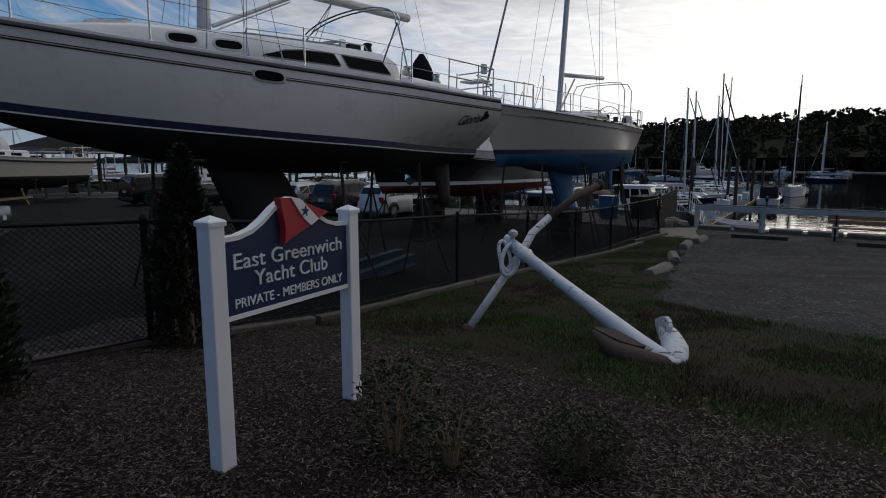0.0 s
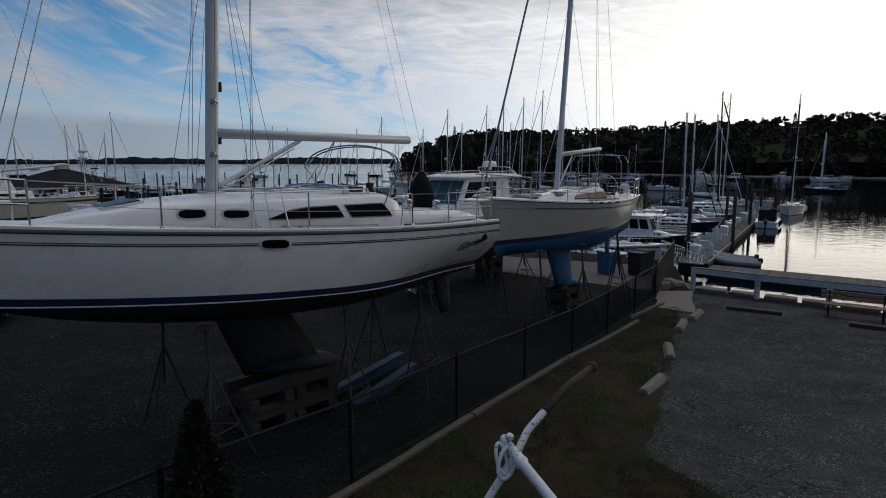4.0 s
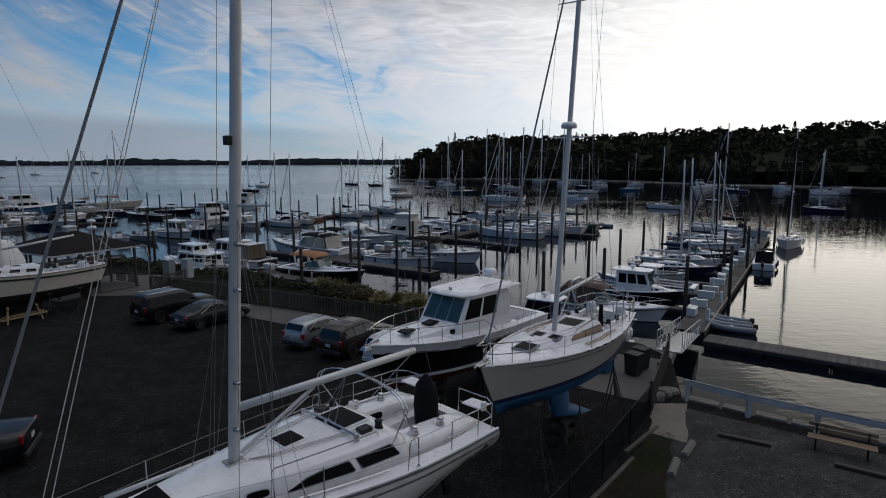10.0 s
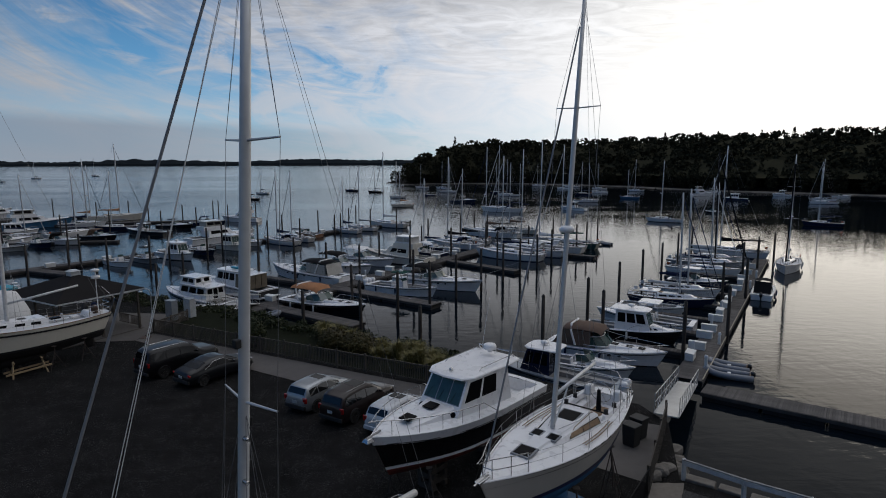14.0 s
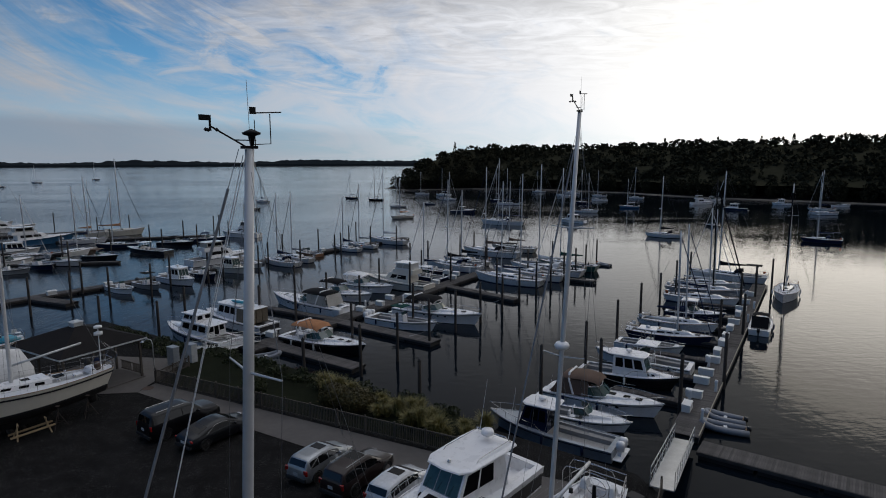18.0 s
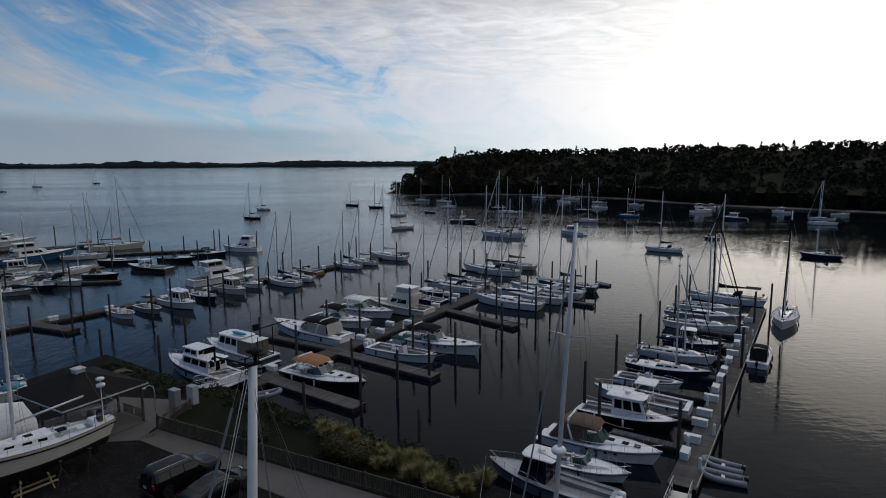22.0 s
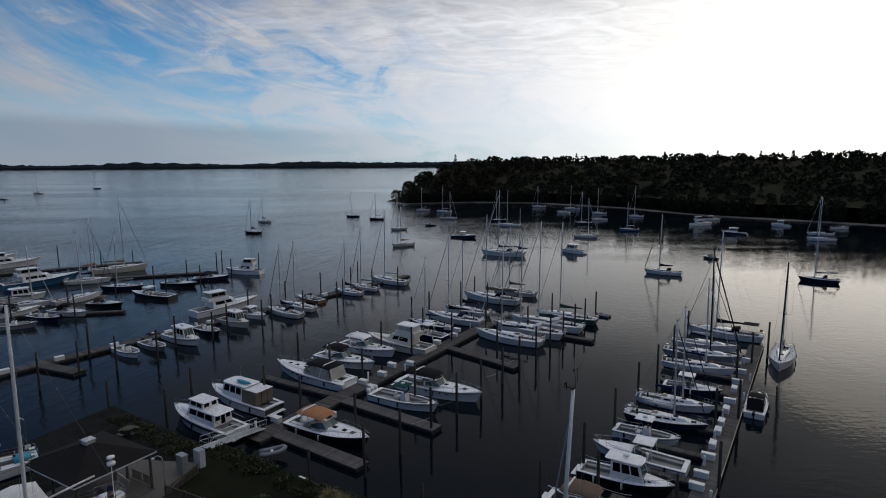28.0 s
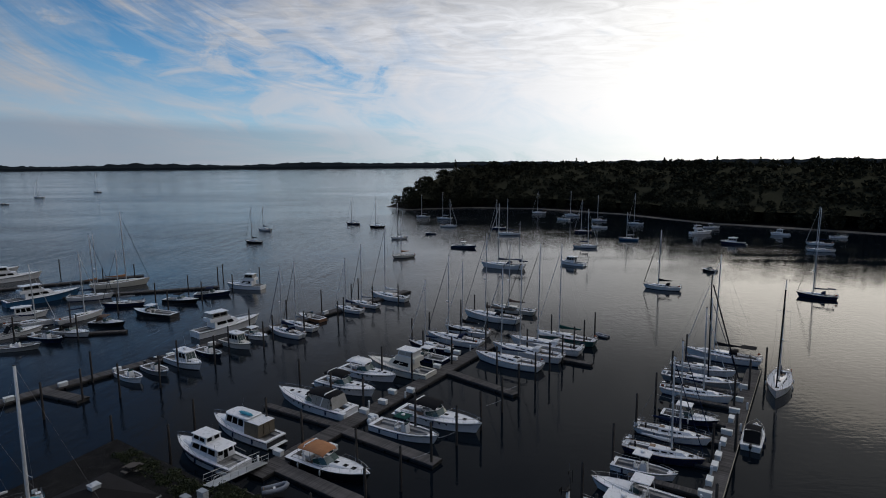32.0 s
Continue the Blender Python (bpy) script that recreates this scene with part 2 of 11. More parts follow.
def flaking(name, paint, under):
    """Old paint with chips along its length that show the dark metal."""
    m = bpy.data.materials.new(name)
    m.use_nodes = True
    n = Net(m.node_tree)
    b = m.node_tree.nodes["Principled BSDF"]
    at = n.add("ShaderNodeTexCoord").outputs["Object"]
    drawn = n.add("ShaderNodeMapping", {"Vector": at, "Rotation": (0, radians(24), radians(-57)), "Scale": (0.35, 1.6, 1.6)}).outputs[0]
    chips = n.noise(drawn, 17.0, 8.0, 0.68, 0.3)
    where = n.noise(at, 2.1, 3.0, 0.5)
    bare = n.ramp(n.math("ADD", chips, n.math("MULTIPLY", where, 0.42)), (0.785, 0.0), (0.82, 1.0))
    grime = n.mix(n.noise(at, 6.0, 5.0), tuple(c * 0.72 for c in paint) + (1,), (*paint, 1))
    m.node_tree.links.new(n.mix(bare, grime, (*under, 1)), b.inputs["Base Color"])
    b.inputs["Roughness"].default_value = 0.6
    m.node_tree.links.new(n.add("ShaderNodeBump", {"Height": n.math("SUBTRACT", n.noise(at, 30.0, 4.0), bare), "Strength": 0.4, "Distance": 0.01}).outputs[0], b.inputs["Normal"])
    return m


WHITE = surface("white_gelcoat", (0.82, 0.81, 0.81), 0.28, dark=0.9, grain=2.5, broad=0.4, coat=0.3)
STONEGREY = surface("stone_grey_gelcoat", (0.50, 0.48, 0.45), 0.3, dark=0.88, grain=2.5, broad=0.4, coat=0.3)
CREAM = surface("cream_gelcoat", (0.70, 0.66, 0.58), 0.3, dark=0.9, grain=2.5, broad=0.4, coat=0.3)
WELL = surface("grey_cockpit_lining", (0.30, 0.29, 0.28), 0.6, dark=0.6, grain=5)
DECK = surface("deck_nonskid", (0.64, 0.65, 0.67), 0.6, dark=0.84, grain=9, broad=0.8, bump=0.25, bump_scale=220)
GREYRAIL = surface("grey_vinyl_strake", (0.20, 0.21, 0.23), 0.5, dark=0.8, grain=5)
NAVY = surface("navy_gelcoat", (0.012, 0.02, 0.055), 0.22, coat=0.4)
BLACKHULL = surface("black_gelcoat", (0.012, 0.012, 0.014), 0.2, coat=0.5)
BLUEHULL = surface("blue_hull_paint", (0.03, 0.13, 0.27), 0.35)
GREYHULL = surface("grey_aluminium_hull", (0.34, 0.37, 0.40), 0.45, metal=0.3)
GREENHULL = surface("green_hull_paint", (0.03, 0.11, 0.10), 0.3)
BOTTOM_BLACK = surface("black_bottom_paint", (0.010, 0.010, 0.012), 0.75, dark=0.6, grain=3, bump=0.2)
BOTTOM_BLUE = surface("blue_bottom_paint", (0.02, 0.13, 0.30), 0.7, dark=0.6, grain=3, bump=0.2)
BEAMBLUE = surface("dull_blue_steel_paint", (0.012, 0.055, 0.12), 0.7, dark=0.5, grain=5)
BOTTOM_RED = surface("red_bottom_paint", (0.20, 0.035, 0.025), 0.7, dark=0.6, grain=3, bump=0.2)
SMOKED = surface("smoked_window", (0.006, 0.006, 0.007), 0.25, dark=0.8, spec=0.06)
TEALGLASS = surface("green_tinted_window", (0.040, 0.085, 0.078), 0.05, dark=0.6, spec=0.8)
VINYL = surface("clear_vinyl_curtain", (0.42, 0.40, 0.36), 0.2, dark=0.7, spec=0.6)
MAST = surface("anodised_mast", (0.60, 0.61, 0.62), 0.42, metal=0.25, dark=0.85, grain=4)
STEEL = surface("polished_stainless", (0.62, 0.62, 0.62), 0.22, metal=1.0)
WIRE = surface("rigging_wire", (0.25, 0.25, 0.26), 0.4, metal=0.6)
BLACKCLOTH = surface("black_canvas", (0.012, 0.012, 0.014), 0.85, bump=0.3, bump_scale=30, spec=0.1)
NAVYCLOTH = surface("navy_canvas", (0.015, 0.024, 0.06), 0.85, bump=0.3, bump_scale=30, spec=0.1)
TANCLOTH = surface("tan_canvas", (0.42, 0.20, 0.10), 0.85, bump=0.3, bump_scale=30, spec=0.1)
BROWNCLOTH = surface("brown_canvas", (0.16, 0.11, 0.085), 0.85, bump=0.3, bump_scale=30, spec=0.1)
GREENCLOTH = surface("green_canvas", (0.015, 0.07, 0.06), 0.85, bump=0.3, bump_scale=30, spec=0.1)
BUOYORANGE = surface("faded_orange_cloth", (0.42, 0.10, 0.03), 0.8)
TEALCLOTH = surface("teal_kayak_plastic", (0.02, 0.30, 0.42), 0.4)
SAILCLOTH = surface("white_sail_cover", (0.72, 0.72, 0.72), 0.8, bump=0.3, bump_scale=20)
# window glass: the golden sky it reflects is painted in as tan
GOLDGLINT = surface("gold_window_reflection", (0.33, 0.22, 0.13), 0.7, dark=0.6, grain=10)
TEAK = surface("weathered_teak", (0.30, 0.19, 0.11), 0.7, dark=0.6, grain=14, bump=0.2)
RUBBER = surface("grey_inflatable_tube", (0.19, 0.205, 0.235), 0.5, dark=0.75, grain=4)
BLACKRUBBER = surface("black_rubber", (0.015, 0.015, 0.015), 0.7)
PILE = surface("tarred_pile_wood", (0.055, 0.045, 0.038), 0.85, dark=0.4, grain=9, broad=0.9, bump=0.7, bump_scale=24, vary=0.25)
PLANK = surface("weathered_dock_plank", (0.096, 0.086, 0.082), 0.8, dark=0.45, grain=12, broad=1.2, bump=0.5, bump_scale=50, vary=0.35)
PLANKS = leafy("weathered_planking", (0.030, 0.027, 0.026), (0.110, 0.100, 0.095), 0.8)
FLOATSIDE = surface("dock_float_side", (0.025, 0.022, 0.02), 0.8, dark=0.5, grain=5, bump=0.3)
DOCKBOX = surface("white_fibreglass_box", (0.74, 0.74, 0.72), 0.45, dark=0.85)
GALV = surface("galvanised_rail", (0.55, 0.56, 0.57), 0.4, metal=0.8)
WHITEPAINT = surface("white_vinyl_paint", (0.80, 0.80, 0.82), 0.45, dark=0.92, grain=5, broad=1.5)
OLDWHITE = surface("old_white_paint", (0.55, 0.57, 0.58), 0.7, dark=0.65, grain=9, broad=2, bump=0.3)
WORNRAIL = surface("worn_grey_rail_top", (0.26, 0.26, 0.26), 0.85, dark=0.5, grain=9, broad=2, bump=0.4)
ANCHORPAINT = flaking("flaking_white_anchor_paint", (0.74, 0.74, 0.76), (0.10, 0.085, 0.075))
RUST = surface("rusted_iron", (0.105, 0.066, 0.050), 0.9, dark=0.35, grain=18, bump=0.6, bump_scale=60)
BLACKVINYL = surface("black_coated_steel", (0.010, 0.010, 0.011), 0.6, spec=0.15)
RUSTSTEEL = surface("jackstand_steel", (0.06, 0.045, 0.038), 0.8, dark=0.5, grain=10)
CONCRETE = surface("old_concrete", (0.21, 0.195, 0.17), 0.9, dark=0.5, grain=7, broad=0.8, bump=0.5, bump_scale=70)
SLEEPER = surface("weathered_edging_timber", (0.13, 0.112, 0.094), 0.9, dark=0.45, grain=11, broad=1.0, bump=0.5, bump_scale=50)
PALEWOOD = surface("pale_edge_timber", (0.46, 0.40, 0.30), 0.8, dark=0.6, grain=8)
SAND = surface("pale_sand", (0.21, 0.185, 0.155), 0.95, dark=0.6, grain=5, broad=0.3, bump=0.3, bump_scale=40)
SIDEWALK = surface("concrete_walk", (0.130, 0.119, 0.112), 0.9, dark=0.75, grain=2, broad=0.3, bump=0.3, bump_scale=40, spec=0.12)
ROCK = surface("seawall_rock", (0.20, 0.18, 0.155), 0.9, dark=0.45, grain=4, broad=1, bump=0.8, bump_scale=16)
ASPHALT = stony("worn_asphalt", (0.014, 0.0137, 0.0135), (0.072, 0.069, 0.067), (0.150, 0.147, 0.145), 46.0, 2.2, 0.80, 0.55)
GRAVEL = stony("gravel_yard", (0.004, 0.0038, 0.0037), (0.017, 0.016, 0.0155), (0.075, 0.072, 0.070), 38.0, 0.0, 0.84)
SOIL = surface("dark_mulch_soil", (0.017, 0.011, 0.009), 0.95, dark=0.35, grain=25, broad=0.9, bump=0.9, bump_scale=60, spec=0.12)
TURF = surface("autumn_turf", (0.036, 0.030, 0.016), 0.95, dark=0.35, grain=9, broad=0.6, bump=0.8, bump_scale=60, spec=0.12)
BANKGRASS = surface("rough_bank_grass", (0.013, 0.016, 0.007), 0.95, dark=0.4, grain=9, broad=0.6, bump=0.8, bump_scale=50, spec=0.08)
FENCEWOOD = surface("weathered_fence_wood", (0.095, 0.080, 0.065), 0.9, dark=0.6, grain=9, vary=0.2)
ROOFSHINGLE = surface("dark_roof_shingle", (0.016, 0.014, 0.014), 0.9, dark=0.6, grain=4, bump=0.5, bump_scale=20, spec=0.15)
SIGNBLUE = surface("sign_navy_board", (0.010, 0.020, 0.075), 0.4, dark=0.85)
SIGNRED = surface("burgee_red", (0.45, 0.025, 0.03), 0.5)
LETTER = surface("silver_letters", (0.70, 0.72, 0.75), 0.4, dark=0.9)
HULLBLUE = surface("boot_stripe_blue", (0.009, 0.016, 0.060), 0.35)
HULLBLACK = surface("boot_stripe_black", (0.012, 0.012, 0.014), 0.4)
LEAF_SHRUB = leafy("shrub_leaves", (0.010, 0.018, 0.006), (0.060, 0.066, 0.024), skew=1.8)
LEAF_CEDAR = leafy("cedar_foliage", (0.008, 0.014, 0.006), (0.026, 0.034, 0.014))
LEAF_GRASS = leafy("lawn_blades", (0.018, 0.030, 0.006), (0.085, 0.135, 0.026), dry=(0.075, 0.045, 0.022))
LEAF_REED = leafy("shore_reeds", (0.045, 0.050, 0.014), (0.27, 0.22, 0.075))
LEAF_FOREST = leafy("forest_canopy", (0.014, 0.016, 0.011), (0.052, 0.049, 0.031), 0.9, spec=0.0)
CHIP = leafy("mulch_chips", (0.011, 0.006, 0.005), (0.27, 0.20, 0.165), skew=5.0)
# distance haze is put into the blue-grey of these leaves
HAZEDWOOD = leafy("far_woods", (0.020, 0.026, 0.030), (0.045, 0.052, 0.055), 0.9, spec=0.0)
WATER = water_surface()

# ---- mesh tools ----
def box(bm, centre, size, m=None, taper=(1.0, 1.0), bevel=0.0):
    """A block; taper shrinks its top; bevel rounds its edges."""
    x, y, z = (s / 2 for s in size)
    vs = []
    for k, (tx, ty) in ((-1, (1, 1)), (1, taper)):
        for i, j in ((-1, -1), (1, -1), (1, 1), (-1, 1)):
            p = Vector((i * x * tx, j * y * ty, k * z)) + Vector(centre)
            vs.append(bm.verts.new(m @ p if m else p))
    fs = [bm.faces.new([vs[i] for i in f]) for f in ((3, 2, 1, 0), (4, 5, 6, 7), (0, 1, 5, 4), (1, 2, 6, 5), (2, 3, 7, 6), (3, 0, 4, 7))]
    if bevel:
        es = list({e for f in fs for e in f.edges})
        bmesh.ops.bevel(bm, geom=es, offset=bevel, segments=2, affect="EDGES", profile=0.5)
    return bm


def rings(bm, loops, closed=True, caps=True):
    """Skin a row of loops, each a list of points of one length."""
    rows = [[bm.verts.new(p) for p in loop] for loop in loops]
    k = len(rows[0])
    for a, b in zip(rows, rows[1:]):
        for i in range(k if closed else k - 1):
            j = (i + 1) % k
            bm.faces.new((a[i], a[j], b[j], b[i]))
    if caps and closed:
        bm.faces.new(rows[0][::-1])
        bm.faces.new(rows[-1])
    return rows


def tube(bm, points, r, n=6, closed=False, r_end=None):
    """A round bar along a run of points."""
    pts = [Vector(p) for p in points]
    loops = []
    last = len(pts) - 1
    for i, p in enumerate(pts):
        ahead = pts[(i + 1) % len(pts)] if (closed or i < last) else p
        behind = pts[i - 1] if (closed or i > 0) else p
        d = (ahead - behind).normalized()
        side = d.cross(Vector((0, 0, 1)))
        if side.length < 1e-3:
            side = d.cross(Vector((1, 0, 0)))
        side.normalize()
        over = side.cross(d)
        rr = r if r_end is None else r + (r_end - r) * i / last
        loops.append([p + rr * (math.cos(a) * side + math.sin(a) * over) for a in (2 * math.pi * k / n for k in range(n))])
    if closed:
        loops.append(loops[0])
    rings(bm, loops, caps=not closed)
    return bm


def lathe(bm, profile, n=12, m=None):
    """Turn (radius, height) pairs about the z axis."""
    loops = []
    for r, z in profile:
        loop = [Vector((r * math.cos(2 * math.pi * k / n), r * math.sin(2 * math.pi * k / n), z)) for k in range(n)]
        loops.append([m @ p for p in loop] if m else loop)
    rings(bm, loops)
    return bm


def wheel_ring(boat, x, z, r, name="steering_wheel"):
    """A spoked steering wheel standing across the boat."""
    bm = bmesh.new()
    tube(bm, [(x + 0.1 * math.sin(a), r * math.cos(a), z + r * math.sin(a)) for a in (2 * math.pi * k / 18 for k in range(18))], 0.014, 6, closed=True)
    for k in range(3):
        a = k * math.pi / 3
        tube(bm, [(x + 0.1 * math.sin(a), r * math.cos(a), z + r * math.sin(a)), (x - 0.1 * math.sin(a), -r * math.cos(a), z - r * math.sin(a))], 0.008, 5)
    return part(name, bm, STEEL, boat)


def slab(bm, outline, thick, m):
    """A plate: an outline in x, y, given thickness along z, laid by m."""
    a = [bm.verts.new(m @ Vector((x, y, 0))) for x, y in outline]
    b = [bm.verts.new(m @ Vector((x, y, thick))) for x, y in outline]
    bm.faces.new(a[::-1])
    bm.faces.new(b)
    k = len(a)
    for i in range(k):
        j = (i + 1) % k
        bm.faces.new((a[i], a[j], b[j], b[i]))
    return bm


def part(name, bm, material, parent, label="", smooth=False):
    """Link a bmesh as one mesh object under a thing or a part."""
    me = bpy.data.meshes.new(name)
    bmesh.ops.recalc_face_normals(bm, faces=bm.faces)
    bm.to_mesh(me)
    bm.free()
    me.materials.append(material)
    if smooth:
        for p in me.polygons:
            p.use_smooth = True
    ob = new(name, me)
    ob.parent = parent
    return tagged(ob, label)


def again(ob, name, parent, m):
    """One more piece on the same mesh, at the pose m within its parent."""
    o = new(name, ob.data)
    o.parent = parent
    o.matrix_basis = m
    return o


def thing(name, m, label, category, group="", kind=""):
    ob = new(name)
    ob.empty_display_size = 0.2
    ob.matrix_basis = m
    return tagged(ob, label, category, group, kind)


def single(name, bm, material, label, category, group="", kind="", m=None, smooth=False):
    """A thing that is one mesh."""
    ob = part(name, bm, material, None, smooth=smooth)
    if m:
        ob.matrix_basis = m
    return tagged(ob, label, category, group, kind)


def sheet_from(name, verts, faces, material, parent=None, label="", category="", kind=""):
    me = bpy.data.meshes.new(name)
    me.from_pydata(verts, [], faces)
    me.materials.append(material)
    me.update()
    ob = new(name, me)
    ob.parent = parent
    return tagged(ob, label, category, "", kind)


def smooth01(a, b, x):
    t = min(max((x - a) / (b - a), 0.0), 1.0)
    return t * t * (3 - 2 * t)


def land(x, y):
    """Height of the land: a low mound by the road that falls to the level boat yard."""
    return -0.42 * smooth01(3.6, 9.0, y) - 0.46 * smooth01(8.0, 17.0, y)


WATER_Z = -3.0
DOCK_Z = -2.5


def lettering(parent, name, words, size, m, material, extrude=0.004, width=None):
    """Words in the built-in font, as a mesh."""
    cu = bpy.data.curves.new(name, "FONT")
    cu.body, cu.size, cu.extrude, cu.align_x, cu.align_y = words, size, extrude, "CENTER", "CENTER"
    ob = bpy.data.objects.new(name, cu)
    scene.collection.objects.link(ob)
    bpy.context.view_layer.update()
    me = bpy.data.meshes.new_from_object(ob.evaluated_get(bpy.context.evaluated_depsgraph_get()))
    bpy.data.objects.remove(ob)
    me.materials.clear()
    me.materials.append(material)
    out = new(name, me)
    out.parent = parent
    xs = [v.co.x for v in me.vertices]
    k = width / (max(xs) - min(xs)) if width else 1.0
    out.matrix_basis = m @ Matrix.Diagonal((k, 1, 1, 1))
    return out

# ---- the land, the water and the far shores ----
def patch(name, corners, nu, nv, material, lift, label, category, wobble=0.0, kind="structure"):
    """A piece of ground laid over the land between four corners (x, y), in order round it."""
    a, b, c, d = (Vector((x, y)) for x, y in corners)
    verts, faces = [], []
    for i in range(nu + 1):
        for j in range(nv + 1):
            u, v = i / nu, j / nv
            p = (a * (1 - u) + b * u) * (1 - v) + (d * (1 - u) + c * u) * v
            if wobble and (i in (0, nu) or j in (0, nv)):
                w = noise.noise((p.x * 1.3, p.y * 1.3, 2.0)) + 0.6 * noise.noise((p.x * 4.1, p.y * 4.1, 5.0))
                p = p + Vector((w, -w)) * wobble
            verts.append((p.x, p.y, land(p.x, p.y) + lift + 0.006 * noise.noise((p.x * 0.9, p.y * 0.9, 0))))
    for i in range(nu):
        for j in range(nv):
            k = i * (nv + 1) + j
            faces.append((k, k + nv + 1, k + nv + 2, k + 1))
    return sheet_from(name, verts, faces, material, None, label, category, kind)


# The shore of the yard, from far right round to far left; the land lies south of it.
SHORE = [(900, -700), (60, -16), (34.3, 5.2), (15.2, 19.75), (12.1, 22.1), (10.0, 23.5), (10.5, 25.2), (11.6, 29.0), (10.9, 31.4), (-1.0, 40.4), (-11.7, 47.2), (-24.3, 55.6), (-38.3, 65.0), (-43.2, 53.5), (-47.5, 45.0), (-120, 44), (-900, 60)]


def build_land():
    # bands of quads from the shore line back towards a far point inland, finer near the water
    south = [(k / 160) ** 1.4 for k in range(161)]
    inland = Vector((-75.0, -215.0))
    verts, faces = [], []
    cols = []
    for (x0, y0), (x1, y1) in zip(SHORE, SHORE[1:]):
        k = max(1, min(24, int(math.hypot(x1 - x0, y1 - y0) / 1.2)))
        cols += [(x0 + (x1 - x0) * i / k, y0 + (y1 - y0) * i / k) for i in range(k)]
    cols.append(SHORE[-1])
    for x, y in cols:
        verts.append((x, y, WATER_Z - 2.0))
        for s in south:
            p = Vector((x, y)).lerp(inland, s)
            verts.append((p.x, p.y, land(p.x, p.y)))
    n = len(south) + 1
    for i in range(len(cols) - 1):
        for j in range(n - 1):
            a = i * n + j
            faces.append((a, a + n, a + n + 1, a + 1))
    sheet_from("ground", verts, faces, GRAVEL, None, "dark packed gravel of the boat yard", "ground", "structure")


build_land()
sheet_from("water", [(-9000, -2000, WATER_Z), (9000, -2000, WATER_Z), (9000, 4990, WATER_Z), (-9000, 4990, WATER_Z)], [(0, 1, 2, 3)], WATER, None, "calm dark harbour water mirroring the sky", "water", "structure")
# asphalt drive and car park, lawn strip, mulch bed, concrete walk
patch("road", [(1.0, 4.0), (34, -13), (33.3, 5.3), (9.1, 23.25)], 60, 60, ASPHALT, 0.016, "worn cracked asphalt of the car park", "road", 0.1)
patch("lawn", [(-1.9, 7.6), (3.3, 8.9), (8.3, 20.3), (7.7, 20.6)], 40, 70, TURF, 0.03, "patchy autumn lawn beside the fence", "lawn", 0.12)
patch("lawn", [(-1.9, 7.6), (3.1, 1.9), (6.6, 1.4), (3.3, 8.9)], 40, 60, TURF, 0.03, "patchy autumn lawn beside the mulch bed", "lawn", 0.12)
patch("mulch_bed", [(-9.0, -3.0), (9.0, -3.0), (3.1, 2.4), (-2.2, 7.3)], 60, 50, SOIL, 0.045, "dark bark mulch bed under the sign", "mulch", 0.12)
patch("pavement", [(-31.0, 43.0), (-23.7, 43.8), (-23.0, 51.6), (-30.0, 52.5)], 8, 8, SIDEWALK, 0.03, "pale concrete apron by the pavilion", "pavement")
patch("pavement", [(-23.7, 43.8), (-1.0, 30.2), (0.8, 33.3), (-23.2, 45.7)], 40, 6, SIDEWALK, 0.034, "pale concrete walk along the fence", "pavement")
patch("pavement", [(-1.0, 30.2), (8.5, 23.2), (11.3, 28.6), (0.8, 33.3)], 20, 8, SIDEWALK, 0.026, "pale concrete apron by the gangway", "pavement")
patch("bare_ground", [(7.6, 20.5), (8.6, 19.7), (10.05, 23.2), (8.6, 23.2)], 14, 14, SAND, 0.036, "trodden sandy patch between fence and rail", "ground", 0.12)

# ---- boats ----
class Form:
    """The shape of a hull: bow towards +x, waterline at z = 0."""

    def __init__(self, length, beam, bow, stern, sail, depth=0.45, transom=None):
        self.L, self.B, self.bow, self.stern, self.sail, self.depth = length, beam, bow, stern, sail, depth
        self.trim = 0.0  # how far the painted waterline rises from stern to bow
        self.transom = (0.68 if sail else 0.92) if transom is None else transom

    def half(self, s):
        """Half beam at the deck; s is 0 at the stern, 1 at the bow."""
        if self.sail:
            w = self.transom + (1 - self.transom) * math.sin(min(s / 0.45, 1) * math.pi / 2)
            w *= 1 - max(0.0, (s - 0.42) / 0.58) ** 2.1
        else:
            w = self.transom + (1 - self.transom) * min(s / 0.35, 1)
            w *= 1 - max(0.0, (s - 0.42) / 0.58) ** 2.6
        return max(w, 0.012) * self.B / 2

    def sheer(self, s):
        dip = -0.10 * math.sin(s * math.pi) * (self.bow - 0.6 * self.stern) if self.sail else 0.0
        return self.stern + (self.bow - self.stern) * s ** (1.6 if self.sail else 1.9) + dip

    def x(self, s, k=0.0):
        """x of a station; k is 0 at the deck, 1 at the keel: the stem rakes aft, the counter forward."""
        rake = self.L * (0.12 if self.sail else 0.13)
        aft = self.L * (0.07 if self.sail else 0.0)
        return -self.L / 2 + s * self.L - k * rake * s ** 3 + k * aft * (1 - s) ** 3


def skin(form, levels, mirror=True, stations=19):
    """Loops of the hull between levels; a level (k, w, z) is a share of the way down, of the deck's half beam, and its height (a function of s or a number)."""
    bm = bmesh.new()
    rows = []
    for i in range(stations):
        s = i / (stations - 1)
        s = s ** 0.9
        side = []
        for k, w, z in levels:
            zz = z(s) if callable(z) else z
            ww = w(s) if callable(w) else w
            side.append((form.x(s, k), form.half(s) * ww, zz))
        rows.append(side)
    for sign in (1, -1):
        grid = [[bm.verts.new((x, sign * y, z)) for x, y, z in side] for side in rows]
        for a, b in zip(grid, grid[1:]):
            for j in range(len(levels) - 1):
                bm.faces.new((a[j], b[j], b[j + 1], a[j + 1]))
    return bm, rows


